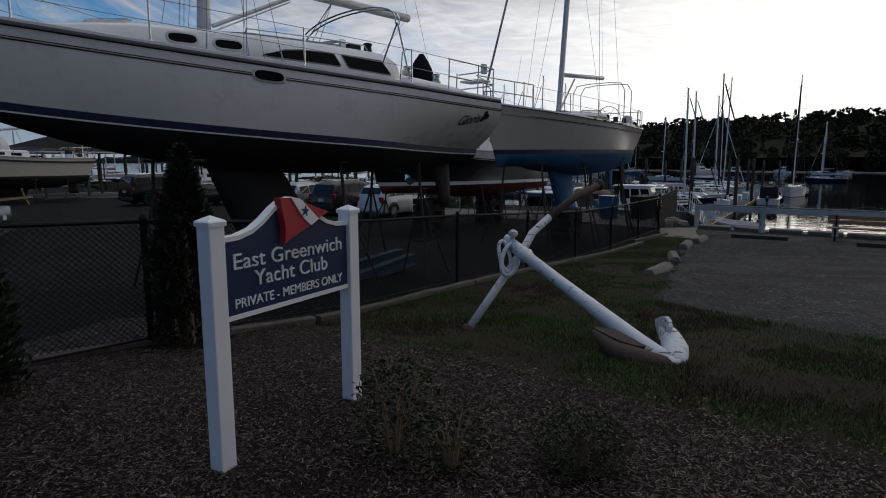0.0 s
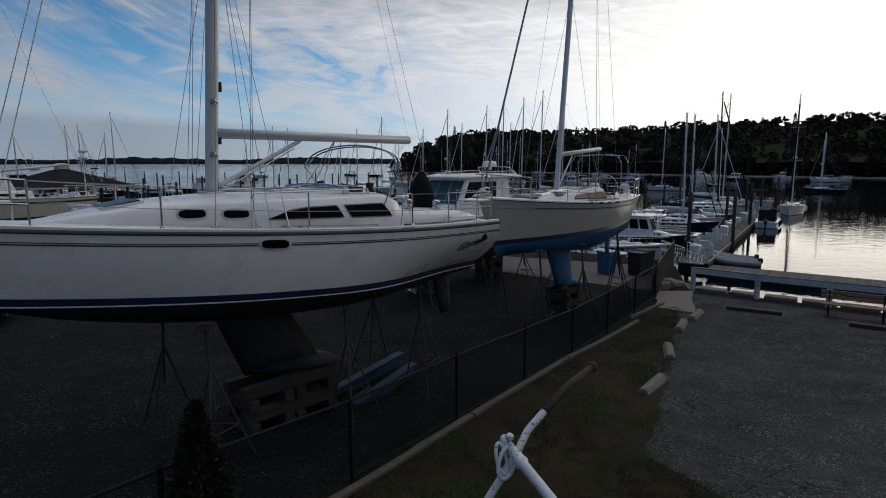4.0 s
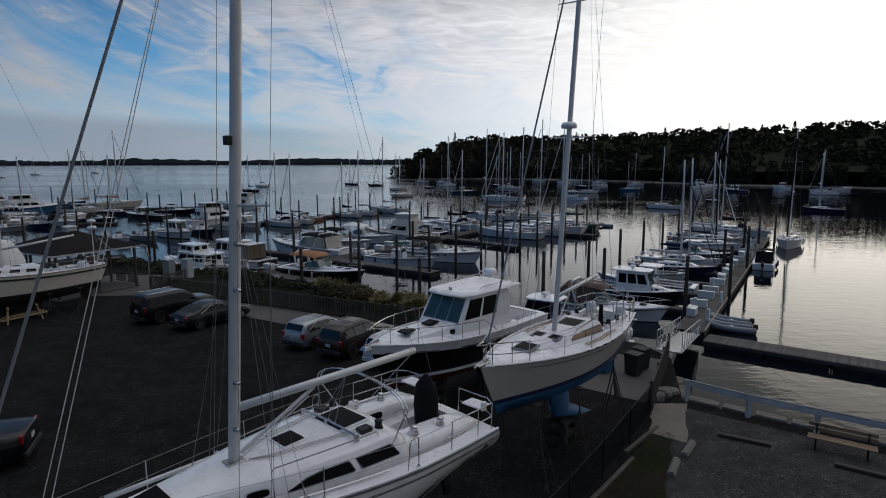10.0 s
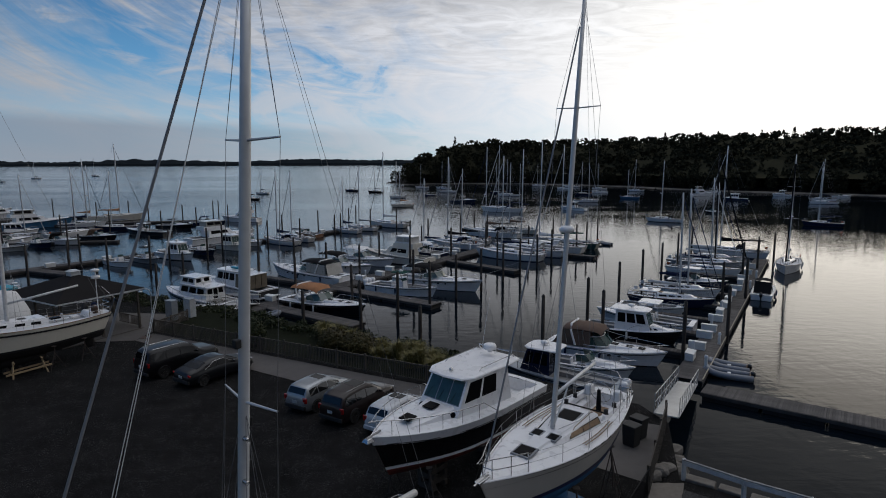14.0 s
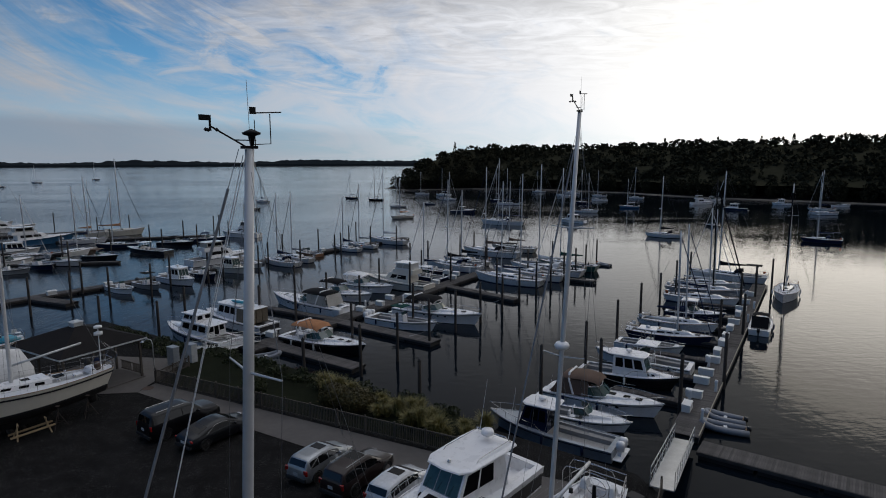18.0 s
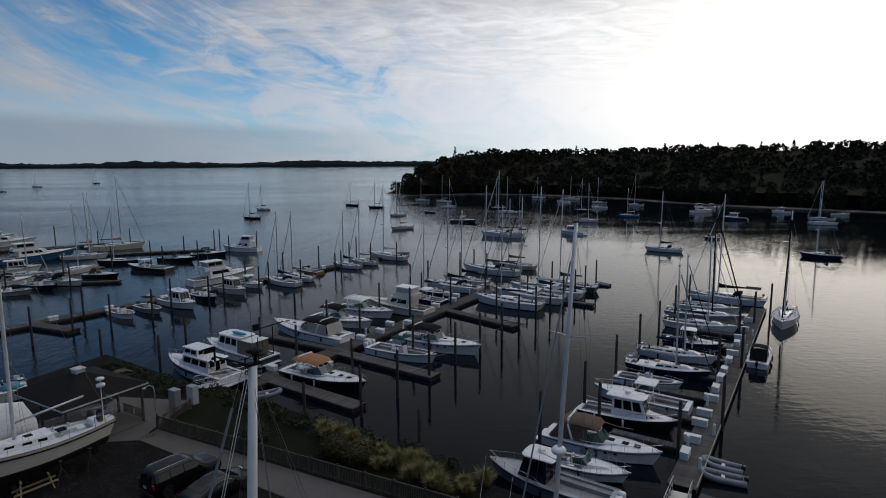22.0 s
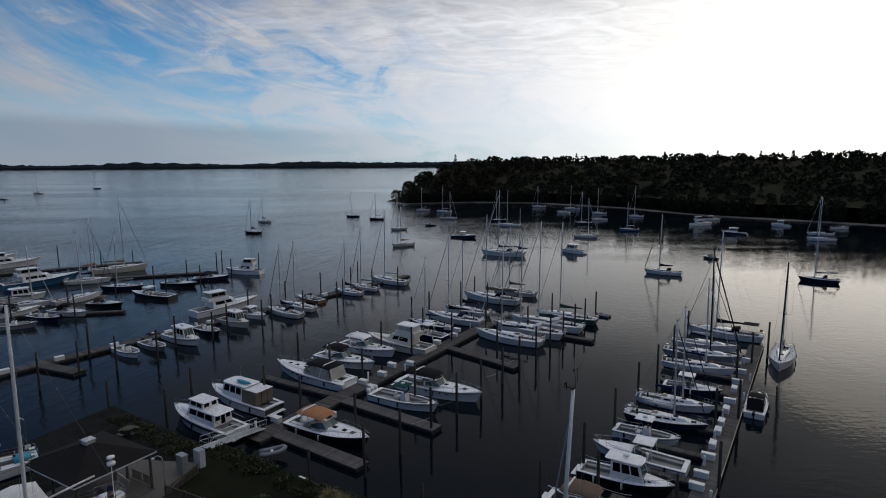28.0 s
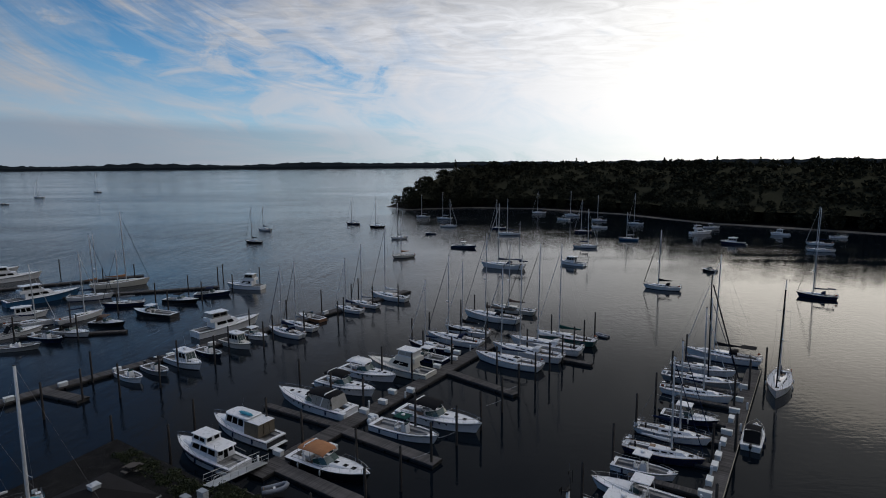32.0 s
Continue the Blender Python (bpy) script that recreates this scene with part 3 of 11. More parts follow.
def end_plate(bm, row):
    """Close a hull at the stern with its transom."""
    a = [bm.verts.new((x, y, z)) for x, y, z in row]
    b = [bm.verts.new((x, -y, z)) for x, y, z in row]
    for j in range(len(row) - 1):
        bm.faces.new((a[j], a[j + 1], b[j + 1], b[j]))


def add_hull(boat, form, hull_mat, stripe_mat=None, bottom_mat=None, stripe2=None):
    flare = (lambda s: 1.0 - 0.32 * s ** 2) if not form.sail else (lambda s: 1.0 - 0.10 * s ** 2)
    wl = (lambda s: 0.93 - 0.45 * s ** 3) if not form.sail else (lambda s: 0.90 - 0.32 * s ** 3 - 0.10 * (1 - s) ** 2)
    mid = lambda s: 0.5 * (flare(s) + wl(s)) + (0.015 if form.sail else -0.02)
    lift = lambda s: form.trim * (s - 0.41)
    edge = (0.10 if form.trim else 0.13) if stripe_mat else 0.05
    top = lambda s: edge + lift(s)
    bm, rows = skin(form, [(0, 1.0, form.sheer), (0.12, lambda s: 0.5 * (1 + mid(s)) + 0.01, lambda s: top(s) + (form.sheer(s) - top(s)) * 0.78), (0.3, mid, lambda s: top(s) + (form.sheer(s) - top(s)) * 0.45), (0.55, wl, top)])
    end_plate(bm, rows[0])
    hull = part("hull", bm, hull_mat, boat, smooth=True)
    if stripe_mat:
        bm, rows = skin(form, [(0.55, lambda s: wl(s) * 1.004, top), (0.6, lambda s: wl(s) * 0.995, lambda s: lift(s) + (0.03 if form.trim else 0.0))])
        end_plate(bm, rows[0])
        part("boot_stripe", bm, stripe_mat, hull, smooth=True)
    low = (lambda s: lift(s) + (0.03 if form.trim else 0.0)) if stripe_mat else top
    d = form.depth
    bm, rows = skin(form, [(0.6 if stripe_mat else 0.55, lambda s: wl(s) * (0.995 if stripe_mat else 1.0), low), (0.72, lambda s: wl(s) * 0.86, -0.45 * d), (0.86, lambda s: wl(s) * 0.55, lambda s: -0.85 * d * (0.35 + 0.65 * math.sin(math.pi * min(s + 0.12, 1.0)))), (1.0, 0.0, lambda s: -d * (0.2 + 0.8 * math.sin(math.pi * min(s + 0.14, 1.0))))])
    end_plate(bm, rows[0])
    part("bottom", bm, bottom_mat or BOTTOM_BLACK, hull, smooth=True)
    if stripe2:
        for q, w in ((0.0, 0.022), (0.038, 0.008)):
            bm, rows = skin(form, [(0.10, lambda s: 0.5 * (1 + mid(s)) + 0.028, lambda s: form.sheer(s) * 0.84 - q), (0.13, lambda s: 0.5 * (1 + mid(s)) + 0.024, lambda s: form.sheer(s) * 0.84 - q - w)])
            part("sheer_stripe", bm, stripe2, hull, smooth=True)
    return hull


def add_deck(boat, form, material, well=None, well_half=0.5, well_floor=-0.4, camber=0.05, well_mat=None):
    """The deck, with a sunken cockpit between two shares of the length."""
    n = 25
    ss = sorted({*(i / (n - 1) for i in range(n)), *(well or ())})
    bm = bmesh.new()
    rows = []
    for s in ss:
        h, z = form.half(s) - 0.01, form.sheer(s) - 0.025
        inner = min(well_half * form.B / 2, 0.8 * h)
        x = form.x(s)
        rows.append([bm.verts.new(p) for p in ((x, h, z), (x, inner, z + camber * 0.7), (x, 0, z + camber), (x, -inner, z + camber * 0.7), (x, -h, z))])
    for a, b, s0, s1 in zip(rows, rows[1:], ss, ss[1:]):
        open_here = well and s0 >= well[0] - 1e-6 and s1 <= well[1] + 1e-6
        for j in range(4):
            if not (open_here and j in (1, 2)):
                bm.faces.new((a[j], b[j], b[j + 1], a[j + 1]))
    deck = part("deck", bm, material, boat)
    bm = bmesh.new()  # toe rail
    for sign in (1, -1):
        tube(bm, [(form.x(s), sign * form.half(s), form.sheer(s) + 0.012) for s in (i / 16 for i in range(17))], 0.03, 5)
    part("toe_rail", bm, TEAK if form.sail and material is DECK else material, deck)
    if well:
        bm = bmesh.new()
        a, b = well
        ks = [a + (b - a) * i / 5 for i in range(6)]
        grid = []
        for s in ks:
            h = min(well_half * form.B / 2, 0.8 * (form.half(s) - 0.01))
            z = form.sheer(s) - 0.025 + camber * 0.7
            x, f = form.x(s), form.sheer(s) + well_floor
            grid.append([bm.verts.new(p) for p in ((x, h, z), (x, h * 0.96, f + 0.32), (x, h * 0.55, f + 0.30), (x, h * 0.52, f), (x, -h * 0.52, f), (x, -h * 0.55, f + 0.30), (x, -h * 0.96, f + 0.32), (x, -h, z))])
        for p, q in zip(grid, grid[1:]):
            for j in range(7):
                bm.faces.new((p[j], q[j], q[j + 1], p[j + 1]))
        bm.faces.new(grid[0])
        bm.faces.new(grid[-1][::-1])
        part("cockpit", bm, well_mat or material, deck)
    return deck


def house(bm, form, s0, s1, half0, half1, z0, height, rake0=0.1, rake1=0.6, tumble=0.85, round_top=0.06, lift=None):
    """A cabin or coach roof: half widths at its ends, its foot on the deck, its top narrower and shorter."""
    x0, x1 = form.x(s0), form.x(s1)
    za = z0 if z0 is not None else form.sheer(s0) - 0.03
    zb = z0 if z0 is not None else form.sheer(s1) - 0.03
    ha, hb = height if isinstance(height, tuple) else (height, height)
    lo = [(x0, half0, za), (x0, -half0, za), (x1, -half1, zb), (x1, half1, zb)]
    up = [(x0 + rake0, half0 * tumble, za + ha), (x0 + rake0, -half0 * tumble, za + ha), (x1 - rake1, -half1 * tumble, zb + hb), (x1 - rake1, half1 * tumble, zb + hb)]
    cx0, cx1 = x0 + rake0 + 0.08, x1 - rake1 - 0.08
    cap = [(cx0, half0 * tumble * 0.86, za + ha + round_top), (cx0, -half0 * tumble * 0.86, za + ha + round_top), (cx1, -half1 * tumble * 0.86, zb + hb + round_top), (cx1, half1 * tumble * 0.86, zb + hb + round_top)]
    rings(bm, [lo, up, cap])
    return lo, up


def pane_on(bm, lo, up, i, j, u0, u1, v0, v1, out=0.012):
    """A window panel on the face of a house between its corners i and j."""
    p = lambda u, v: (Vector(lo[i]) * (1 - u) + Vector(lo[j]) * u) * (1 - v) + (Vector(up[i]) * (1 - u) + Vector(up[j]) * u) * v
    q = [p(u0, v0), p(u1, v0), p(u1, v1), p(u0, v1)]
    n = (q[1] - q[0]).cross(q[3] - q[0]).normalized()
    mid = sum((Vector(c) for c in lo + up), Vector()) / 8
    if (q[0] - mid).dot(n) < 0:
        n = -n
    c = sum(q, Vector()) / 4
    ins = [c + (k - c) * 0.94 for k in q]
    rings(bm, [[k - n * 0.01 for k in q], [k + n * out for k in q], [k + n * (out + 0.004) for k in ins]])


def rail_run(form, s0, s1, sign, up, inset=0.06, n=7):
    return [(form.x(s), sign * max(form.half(s) - inset, 0.02), form.sheer(s) + up) for s in (s0 + (s1 - s0) * i / (n - 1) for i in range(n))]


def bow_rail(boat, form, s0=0.55, up=0.55, r=0.016, posts=4):
    bm = bmesh.new()
    a, b = rail_run(form, s0, 0.985, 1, up, n=9), rail_run(form, s0, 0.985, -1, up, n=9)
    a[0], b[0] = (a[0][0] - 0.3, a[0][1], a[0][2] - up), (b[0][0] - 0.3, b[0][1], b[0][2] - up)
    tip = (form.x(1.0) + 0.12, 0, form.sheer(1) + up)
    tube(bm, a + [tip] + b[::-1], r, 5)
    rail = part("bow_rail", bm, STEEL, boat)
    for k in range(1, posts + 1):
        s = s0 + (0.95 - s0) * k / (posts + 0.2)
        for sign in (1, -1):
            y = sign * max(form.half(s) - 0.06, 0.02)
            bm = bmesh.new()
            tube(bm, [(form.x(s), y, form.sheer(s) - 0.02), (form.x(s), y, form.sheer(s) + up)], r * 0.8, 5)
            part("rail_post", bm, STEEL, rail)
    return rail


def rigging(boat, form, sm, base, height, boom=0.0, boom_mat=MAST, cover=None, mast_mat=MAST, r=0.07, wire=0.008, rake=0.02, spread=(0.5,), furl=True, backstay=True, boom_z=1.0, furl_mat=SAILCLOTH, boom_r=0.06, furl_r=0.032, boom_lift=0.06, crane=None):
    """Mast, boom, spreaders, stays; sm is the mast's share of the length from the stern."""
    xm = form.x(sm)
    top = Vector((xm - rake * height, 0, base + height))
    foot = Vector((xm, 0, base))
    at = lambda k: foot.lerp(top, k)
    bm = bmesh.new()
    loops = []
    for k, w in ((0, 1.0), (0.02, 1.0), (0.7, 0.96), (1.0, 0.75)):
        c = at(k)
        loops.append([c + Vector((1.25 * r * w * math.cos(a), r * w * math.sin(a), 0)) for a in (2 * math.pi * i / 10 for i in range(10))])
    rings(bm, loops)
    mast = part("mast", bm, mast_mat, boat, smooth=True)
    bm = bmesh.new()
    box(bm, (top.x, 0, top.z + 0.03), (0.28, 0.1, 0.05))
    tube(bm, [(top.x - 0.1, 0.03, top.z), (top.x - 0.1, 0.03, top.z + 0.5)], 0.008, 4)
    tube(bm, [(top.x + 0.25, -0.03, top.z + 0.15), (top.x - 0.15, -0.03, top.z + 0.15)], 0.01, 4)
    part("masthead", bm, BLACKVINYL, mast)
    for k in spread:
        c = at(k)
        for sign in (1, -1):
            bm = bmesh.new()
            tube(bm, [c, c + Vector((-0.12, sign * form.B * 0.26, 0.04))], 0.028, 5, r_end=0.018)
            part("spreader", bm, mast_mat, mast)
    for sign in (1, -1):
        chain = Vector((xm - 0.05, sign * (form.half(sm) - 0.12), form.sheer(sm)))
        bm = bmesh.new()
        pts = [chain] + [at(k) + Vector((-0.12, sign * form.B * 0.26, 0.04)) for k in spread] + [at(0.97)]
        tube(bm, pts, wire, 4)
        part("shroud", bm, WIRE, boat)
        bm = bmesh.new()
        low = Vector((xm - 0.45, sign * (form.half(sm) - 0.2), form.sheer(sm)))
        tube(bm, [low, at(spread[0] - 0.01)], wire, 4)
        part("shroud", bm, WIRE, boat)
    stem = Vector((form.x(0.985), 0, form.sheer(1) + 0.05))
    bm = bmesh.new()
    hound = at(0.96) if crane is None else top + Vector((crane, 0, 0))
    fore = [stem, hound]
    if furl:
        tube(bm, [stem.lerp(hound, k) for k in (0.03, 0.1, 0.5, 0.95)], furl_r, 6)
        part("furled_jib", bm, furl_mat, boat)
        bm = bmesh.new()
    tube(bm, fore, wire * 1.2, 4)
    part("forestay", bm, WIRE, boat)
    if backstay:
        bm = bmesh.new()
        tube(bm, [(form.x(0.01), 0, form.sheer(0)), top], wire, 4)
        part("backstay", bm, WIRE, boat)
    if boom:
        b0 = foot + Vector((-0.12, 0, boom_z))
        b1 = b0 + Vector((-boom, 0, boom_lift * boom))
        bm = bmesh.new()
        tube(bm, [b0, b1], boom_r, 8)
        spar = part("boom", bm, boom_mat, mast, smooth=True)
        bm = bmesh.new()
        tube(bm, [b1, top], wire * 0.7, 4)
        part("topping_lift", bm, WIRE, boat)
        if cover:
            bm = bmesh.new()
            loops = []
            for k, w, h in ((0.0, 0.14, 0.75), (0.06, 0.17, 0.6), (0.4, 0.16, 0.34), (0.97, 0.07, 0.14)):
                c = b0.lerp(b1, k)
                loops.append([c + Vector((0, y * w, z)) for y, z in ((-0.8, -0.06), (0.8, -0.06), (1, 0.4 * h), (0.35, h), (-0.35, h), (-1, 0.4 * h))])
            rings(bm, loops)
            part("sail_cover", bm, cover, spar, smooth=True)
    return mast


def wind_gear(mast, top, disc=True):
    """Masthead fittings: an arm with cups and vane, an arrow, a radio aerial and a flat dish."""
    x, z = top
    bm = bmesh.new()
    tube(bm, [(x + 0.1, 0.03, z + 0.05), (x + 0.72, 0.08, z + 0.36)], 0.016, 5)
    tube(bm, [(x + 0.72, 0.08, z + 0.28), (x + 0.72, 0.08, z + 0.46)], 0.02, 5)
    box(bm, (x + 0.80, 0.08, z + 0.49), (0.20, 0.012, 0.09))
    for k in range(3):
        a = k * 2.09 + 0.4
        lathe(bm, [(0.01, -0.03), (0.04, 0.0), (0.01, 0.03)], 6, pose(x + 0.72 + 0.10 * math.cos(a), 0.08 + 0.10 * math.sin(a), z + 0.30))
    part("wind_sensor", bm, BLACKVINYL, mast, "black wind sensor arm")
    bm = bmesh.new()
    tube(bm, [(x - 0.1, -0.03, z + 0.08), (x - 0.45, -0.05, z + 0.10), (x - 0.45, -0.05, z + 0.62)], 0.010, 5)
    tube(bm, [(x - 0.15, -0.05, z + 0.62), (x - 0.68, -0.05, z + 0.66)], 0.012, 5)
    box(bm, (x - 0.12, -0.05, z + 0.66), (0.12, 0.008, 0.12))
    part("wind_arrow", bm, BLACKVINYL, mast)
    bm = bmesh.new()
    tube(bm, [(x, 0.04, z), (x + 0.02, 0.04, z + 1.15)], 0.005, 4)
    part("aerial", bm, WIRE, mast)
    if disc:
        bm = bmesh.new()
        lathe(bm, [(0.03, 0.05), (0.06, 0.22), (0.15, 0.25), (0.16, 0.28), (0.09, 0.31), (0.02, 0.34)], 12, pose(x - 0.05, 0, z))
        part("masthead_dish", bm, BLACKVINYL, mast, smooth=True)


def lifelines(boat, form, s0=0.08, s1=0.9, up=0.6, posts=6, r=0.012, wire=0.006, rows=(0.5, 1.0)):
    for sign in (1, -1):
        for i in range(posts):
            s = s0 + (s1 - s0) * i / (posts - 1)
            y = sign * (form.half(s) - 0.07)
            bm = bmesh.new()
            tube(bm, [(form.x(s), y, form.sheer(s) - 0.02), (form.x(s), y, form.sheer(s) + up)], r, 5)
            part("stanchion", bm, STEEL, boat)
        for k in rows:
            bm = bmesh.new()
            tube(bm, rail_run(form, s0, s1, sign, up * k, 0.07, posts), wire, 4)
            part("lifeline", bm, WIRE, boat)


def pulpit(boat, form, s0, s1, up=0.6, stern=False, r=0.014):
    """The rail round the bow or the stern, its middle bar and its posts."""
    name = "pushpit" if stern else "pulpit"
    end = 0.005 if stern else 0.96
    inset, n = 0.05, 4 if stern else 5
    tip = [] if stern else [(form.x(1) + 0.15, 0, form.sheer(1) + up)]
    bm = bmesh.new()
    tube(bm, rail_run(form, s0, end, 1, up, inset, n) + tip + rail_run(form, s0, end, -1, up, inset, n)[::-1], r, 6)
    rail = part(name, bm, STEEL, boat)
    bm = bmesh.new()
    tube(bm, rail_run(form, s0, end, 1, up * 0.5, inset, n) + rail_run(form, s0, end, -1, up * 0.5, inset, n)[::-1], r, 6)
    part("middle_bar", bm, STEEL, rail)
    for s in (s0, (s0 + end) / 2, end):
        for sign in (1, -1):
            y = sign * max(form.half(s) - inset, 0.03)
            bm = bmesh.new()
            tube(bm, [(form.x(s), y, form.sheer(s)), (form.x(s), y, form.sheer(s) + up)], r, 6)
            part("rail_post", bm, STEEL, rail)
    return rail


def sloop(x, y, heading, length, label, hull=WHITE, stripe=HULLBLUE, cover=None, mast_h=None, mast_mat=MAST, z=WATER_Z, far=False, boom_cover=None, furl=True, mizzen=False, dodger=None, group="boats at the docks", bimini=None, furl_mat=None, tilt=0.0, furl_r=0.05):
    boat = thing("sailboat", pose(x, y, z, tilt, 0, heading), label, "sailboat", group)
    f = Form(length, length * (0.30 if length > 9 else 0.32), 0.115 * length + 0.12, 0.085 * length + 0.1, True)
    add_hull(boat, f, hull, stripe, BOTTOM_BLACK, None if far else stripe)
    dk = add_deck(boat, f, DECK, (0.07, 0.33), 0.55, -0.35, 0.07, WELL)
    bm = bmesh.new()
    half = f.B * 0.30
    lo, up = house(bm, f, 0.33, 0.80, half, half * 0.42, None, (0.42, 0.26), 0.05, 0.55, 0.84)
    roof = part("coach_roof", bm, hull if hull in (WHITE, CREAM) else WHITE, boat)
    for face in ((0, 3), (1, 2)):
        for a in ((0.10, 0.30), (0.36, 0.52), (0.58, 0.68)):
            bm = bmesh.new()
            pane_on(bm, lo, up, face[0], face[1], a[0], a[1], 0.3, 0.75)
            part("portlight", bm, SMOKED, roof)
    bm = bmesh.new()
    s = 0.70
    box(bm, (f.x(0.62), 0, f.sheer(0.62) + 0.44), (0.5, 0.5, 0.05))
    part("deck_hatch", bm, SMOKED, roof)
    h = mast_h or 1.22 * length
    tell = int(abs(x * 7.3 + y * 3.1) * 10)  # sets alike boats apart
    furl_mat = furl_mat or (NAVYCLOTH, BLACKCLOTH, SAILCLOTH)[tell % 3]
    spar = rigging(boat, f, 0.60, f.sheer(0.6) + 0.35, h, 0.36 * length, MAST, cover, mast_mat, 0.085 if not far else 0.10, 0.009 if not far else 0.012, 0.015, (0.40, 0.70) if h > 12 else (0.52,), furl, boom_z=0.9, furl_mat=furl_mat, furl_r=furl_r)
    if tell % 4 == 1 and h > 11:
        bm = bmesh.new()
        k = 0.42
        xr, zr = f.x(0.6) - 0.015 * h * k + 0.32, f.sheer(0.6) + 0.35 + h * k
        lathe(bm, [(0.05, -0.05), (0.25, -0.03), (0.28, 0.06), (0.22, 0.16), (0.06, 0.20)], 12, pose(xr, 0, zr))
        box(bm, (xr - 0.14, 0, zr - 0.06), (0.34, 0.12, 0.05))
        part("radar_dome", bm, WHITE, spar, "white radar dome on a bracket", True)
    if not cover:
        bm = bmesh.new()  # the flaked sail along the boom
        b0 = Vector((f.x(0.6) - 0.2, 0, f.sheer(0.6) + 1.33))
        loops = []
        for k, w, t in ((0.0, 0.10, 0.30), (0.3, 0.12, 0.22), (0.7, 0.10, 0.16), (0.98, 0.04, 0.08)):
            c = b0 + Vector((-0.36 * length * k, 0, 0.06 * 0.36 * length * k))
            loops.append([c + Vector((0, y * w, z)) for y, z in ((-0.7, -0.06), (0.7, -0.06), (1, 0.4 * t), (0.3, t), (-0.3, t), (-1, 0.4 * t))])
        rings(bm, loops)
        part("stowed_sail", bm, (SAILCLOTH, GREYRAIL, NAVYCLOTH)[tell % 3], spar, smooth=True)
    for sg in (1, -1):
        bm = bmesh.new()
        box(bm, (f.x(0.03), sg * f.half(0.03) * 0.62, f.sheer(0.03) + 0.38), (0.40, 0.42, 0.05), bevel=0.015)
        part("stern_seat", bm, WHITE, boat)
    bm = bmesh.new()  # boarding ladder folded on the transom
    for y in (-0.16, 0.16):
        tube(bm, [(f.x(0) - 0.04, y, 0.25), (f.x(0) - 0.05, y, f.sheer(0) + 0.55)], 0.016, 5)
    for q in (0.25, 0.5, 0.75, 1.0):
        tube(bm, [(f.x(0) - 0.05, -0.16, 0.15 + q * f.sheer(0)), (f.x(0) - 0.05, 0.16, 0.15 + q * f.sheer(0))], 0.014, 5)
    part("boarding_ladder", bm, STEEL, boat)
    bm = bmesh.new()  # horseshoe buoy or rail bag
    box(bm, (f.x(0.05), (1 if tell % 2 else -1) * (f.half(0.05) - 0.05), f.sheer(0.05) + 0.42), (0.42, 0.10, 0.40), bevel=0.05)
    part("rail_bag", bm, (SAILCLOTH, NAVYCLOTH, BUOYORANGE)[tell % 3], boat)
    if mizzen:
        rigging(boat, f, 0.13, f.sheer(0.13) + 0.2, h * 0.72, 0.2 * length, MAST, cover, mast_mat, 0.06, 0.008, 0.015, (0.5,), False, False, 0.9)
    pulpit(boat, f, 0.86, 1)
    pulpit(boat, f, 0.1, 0, stern=True)
    if not far:
        lifelines(boat, f, 0.1, 0.86, 0.6, 5)
        wheel_ring(boat, f.x(0.14), f.sheer(0.14) + 0.4, 0.42)
        for sg in (1, -1):
            bm = bmesh.new()
            lathe(bm, [(0.08, 0), (0.06, 0.08), (0.08, 0.15)], 10, pose(f.x(0.25), sg * f.B * 0.33, f.sheer(0.25) + 0.05))
            part("winch", bm, STEEL, boat)
    # companionway hatch, cockpit sole and benches
    bm = bmesh.new()
    box(bm, (f.x(0.37), 0, f.sheer(0.37) + 0.46), (0.07 * length, half * 0.75, 0.06), bevel=0.015)
    part("sliding_hatch", bm, SMOKED if int(length * 10) % 3 else TEAK, roof)
    wide = min(0.55 * f.B / 2, 0.8 * f.half(0.07))
    bm = bmesh.new()
    box(bm, (f.x(0.2), 0, f.sheer(0.2) - 0.32), (0.23 * length, wide * 0.9, 0.03))
    part("cockpit_sole", bm, TEAK, dk)
    for sg in (1, -1):
        bm = bmesh.new()
        box(bm, (f.x(0.2), sg * wide * 0.74, f.sheer(0.2) - 0.02), (0.22 * length, wide * 0.36, 0.04), bevel=0.01)
        part("cockpit_bench", bm, TEAK if int(length * 10) % 2 else DECK, dk)
    if not far:
        bm = bmesh.new()
        box(bm, (f.x(0.83), 0, f.sheer(0.83) + 0.07), (0.5, 0.5, 0.05), bevel=0.012)
        part("fore_hatch", bm, SMOKED, dk)
        bm = bmesh.new()
        box(bm, (f.x(0.15), 0, f.sheer(0.15) + 0.05), (0.22, 0.22, 0.85), taper=(0.7, 0.7), bevel=0.03)
        part("pedestal", bm, BLACKCLOTH, boat)
        fenders(boat, f, ((0.3, 1), (0.55, 1), (0.3, -1), (0.55, -1)), SAILCLOTH if int(length * 10) % 3 else NAVYCLOTH)
    if dodger:
        bm = bmesh.new()
        w = half * 0.95
        loops = []
        for xx, ww, zz in ((f.x(0.41), 0.8, 0.45), (f.x(0.385), 0.86, 0.85), (f.x(0.33), 0.92, 1.0), (f.x(0.30), 0.94, 0.98)):
            base_z = f.sheer(0.35)
            loops.append([(xx, w * ww * yy, base_z + (zz - 0.02) * k if k else base_z + 0.3) for yy, k in ((-1, 0), (-1, 0.82), (-0.6, 1), (0, 1.03), (0.6, 1), (1, 0.82), (1, 0))])
        rings(bm, loops, closed=False)
        part("dodger", bm, dodger, boat)
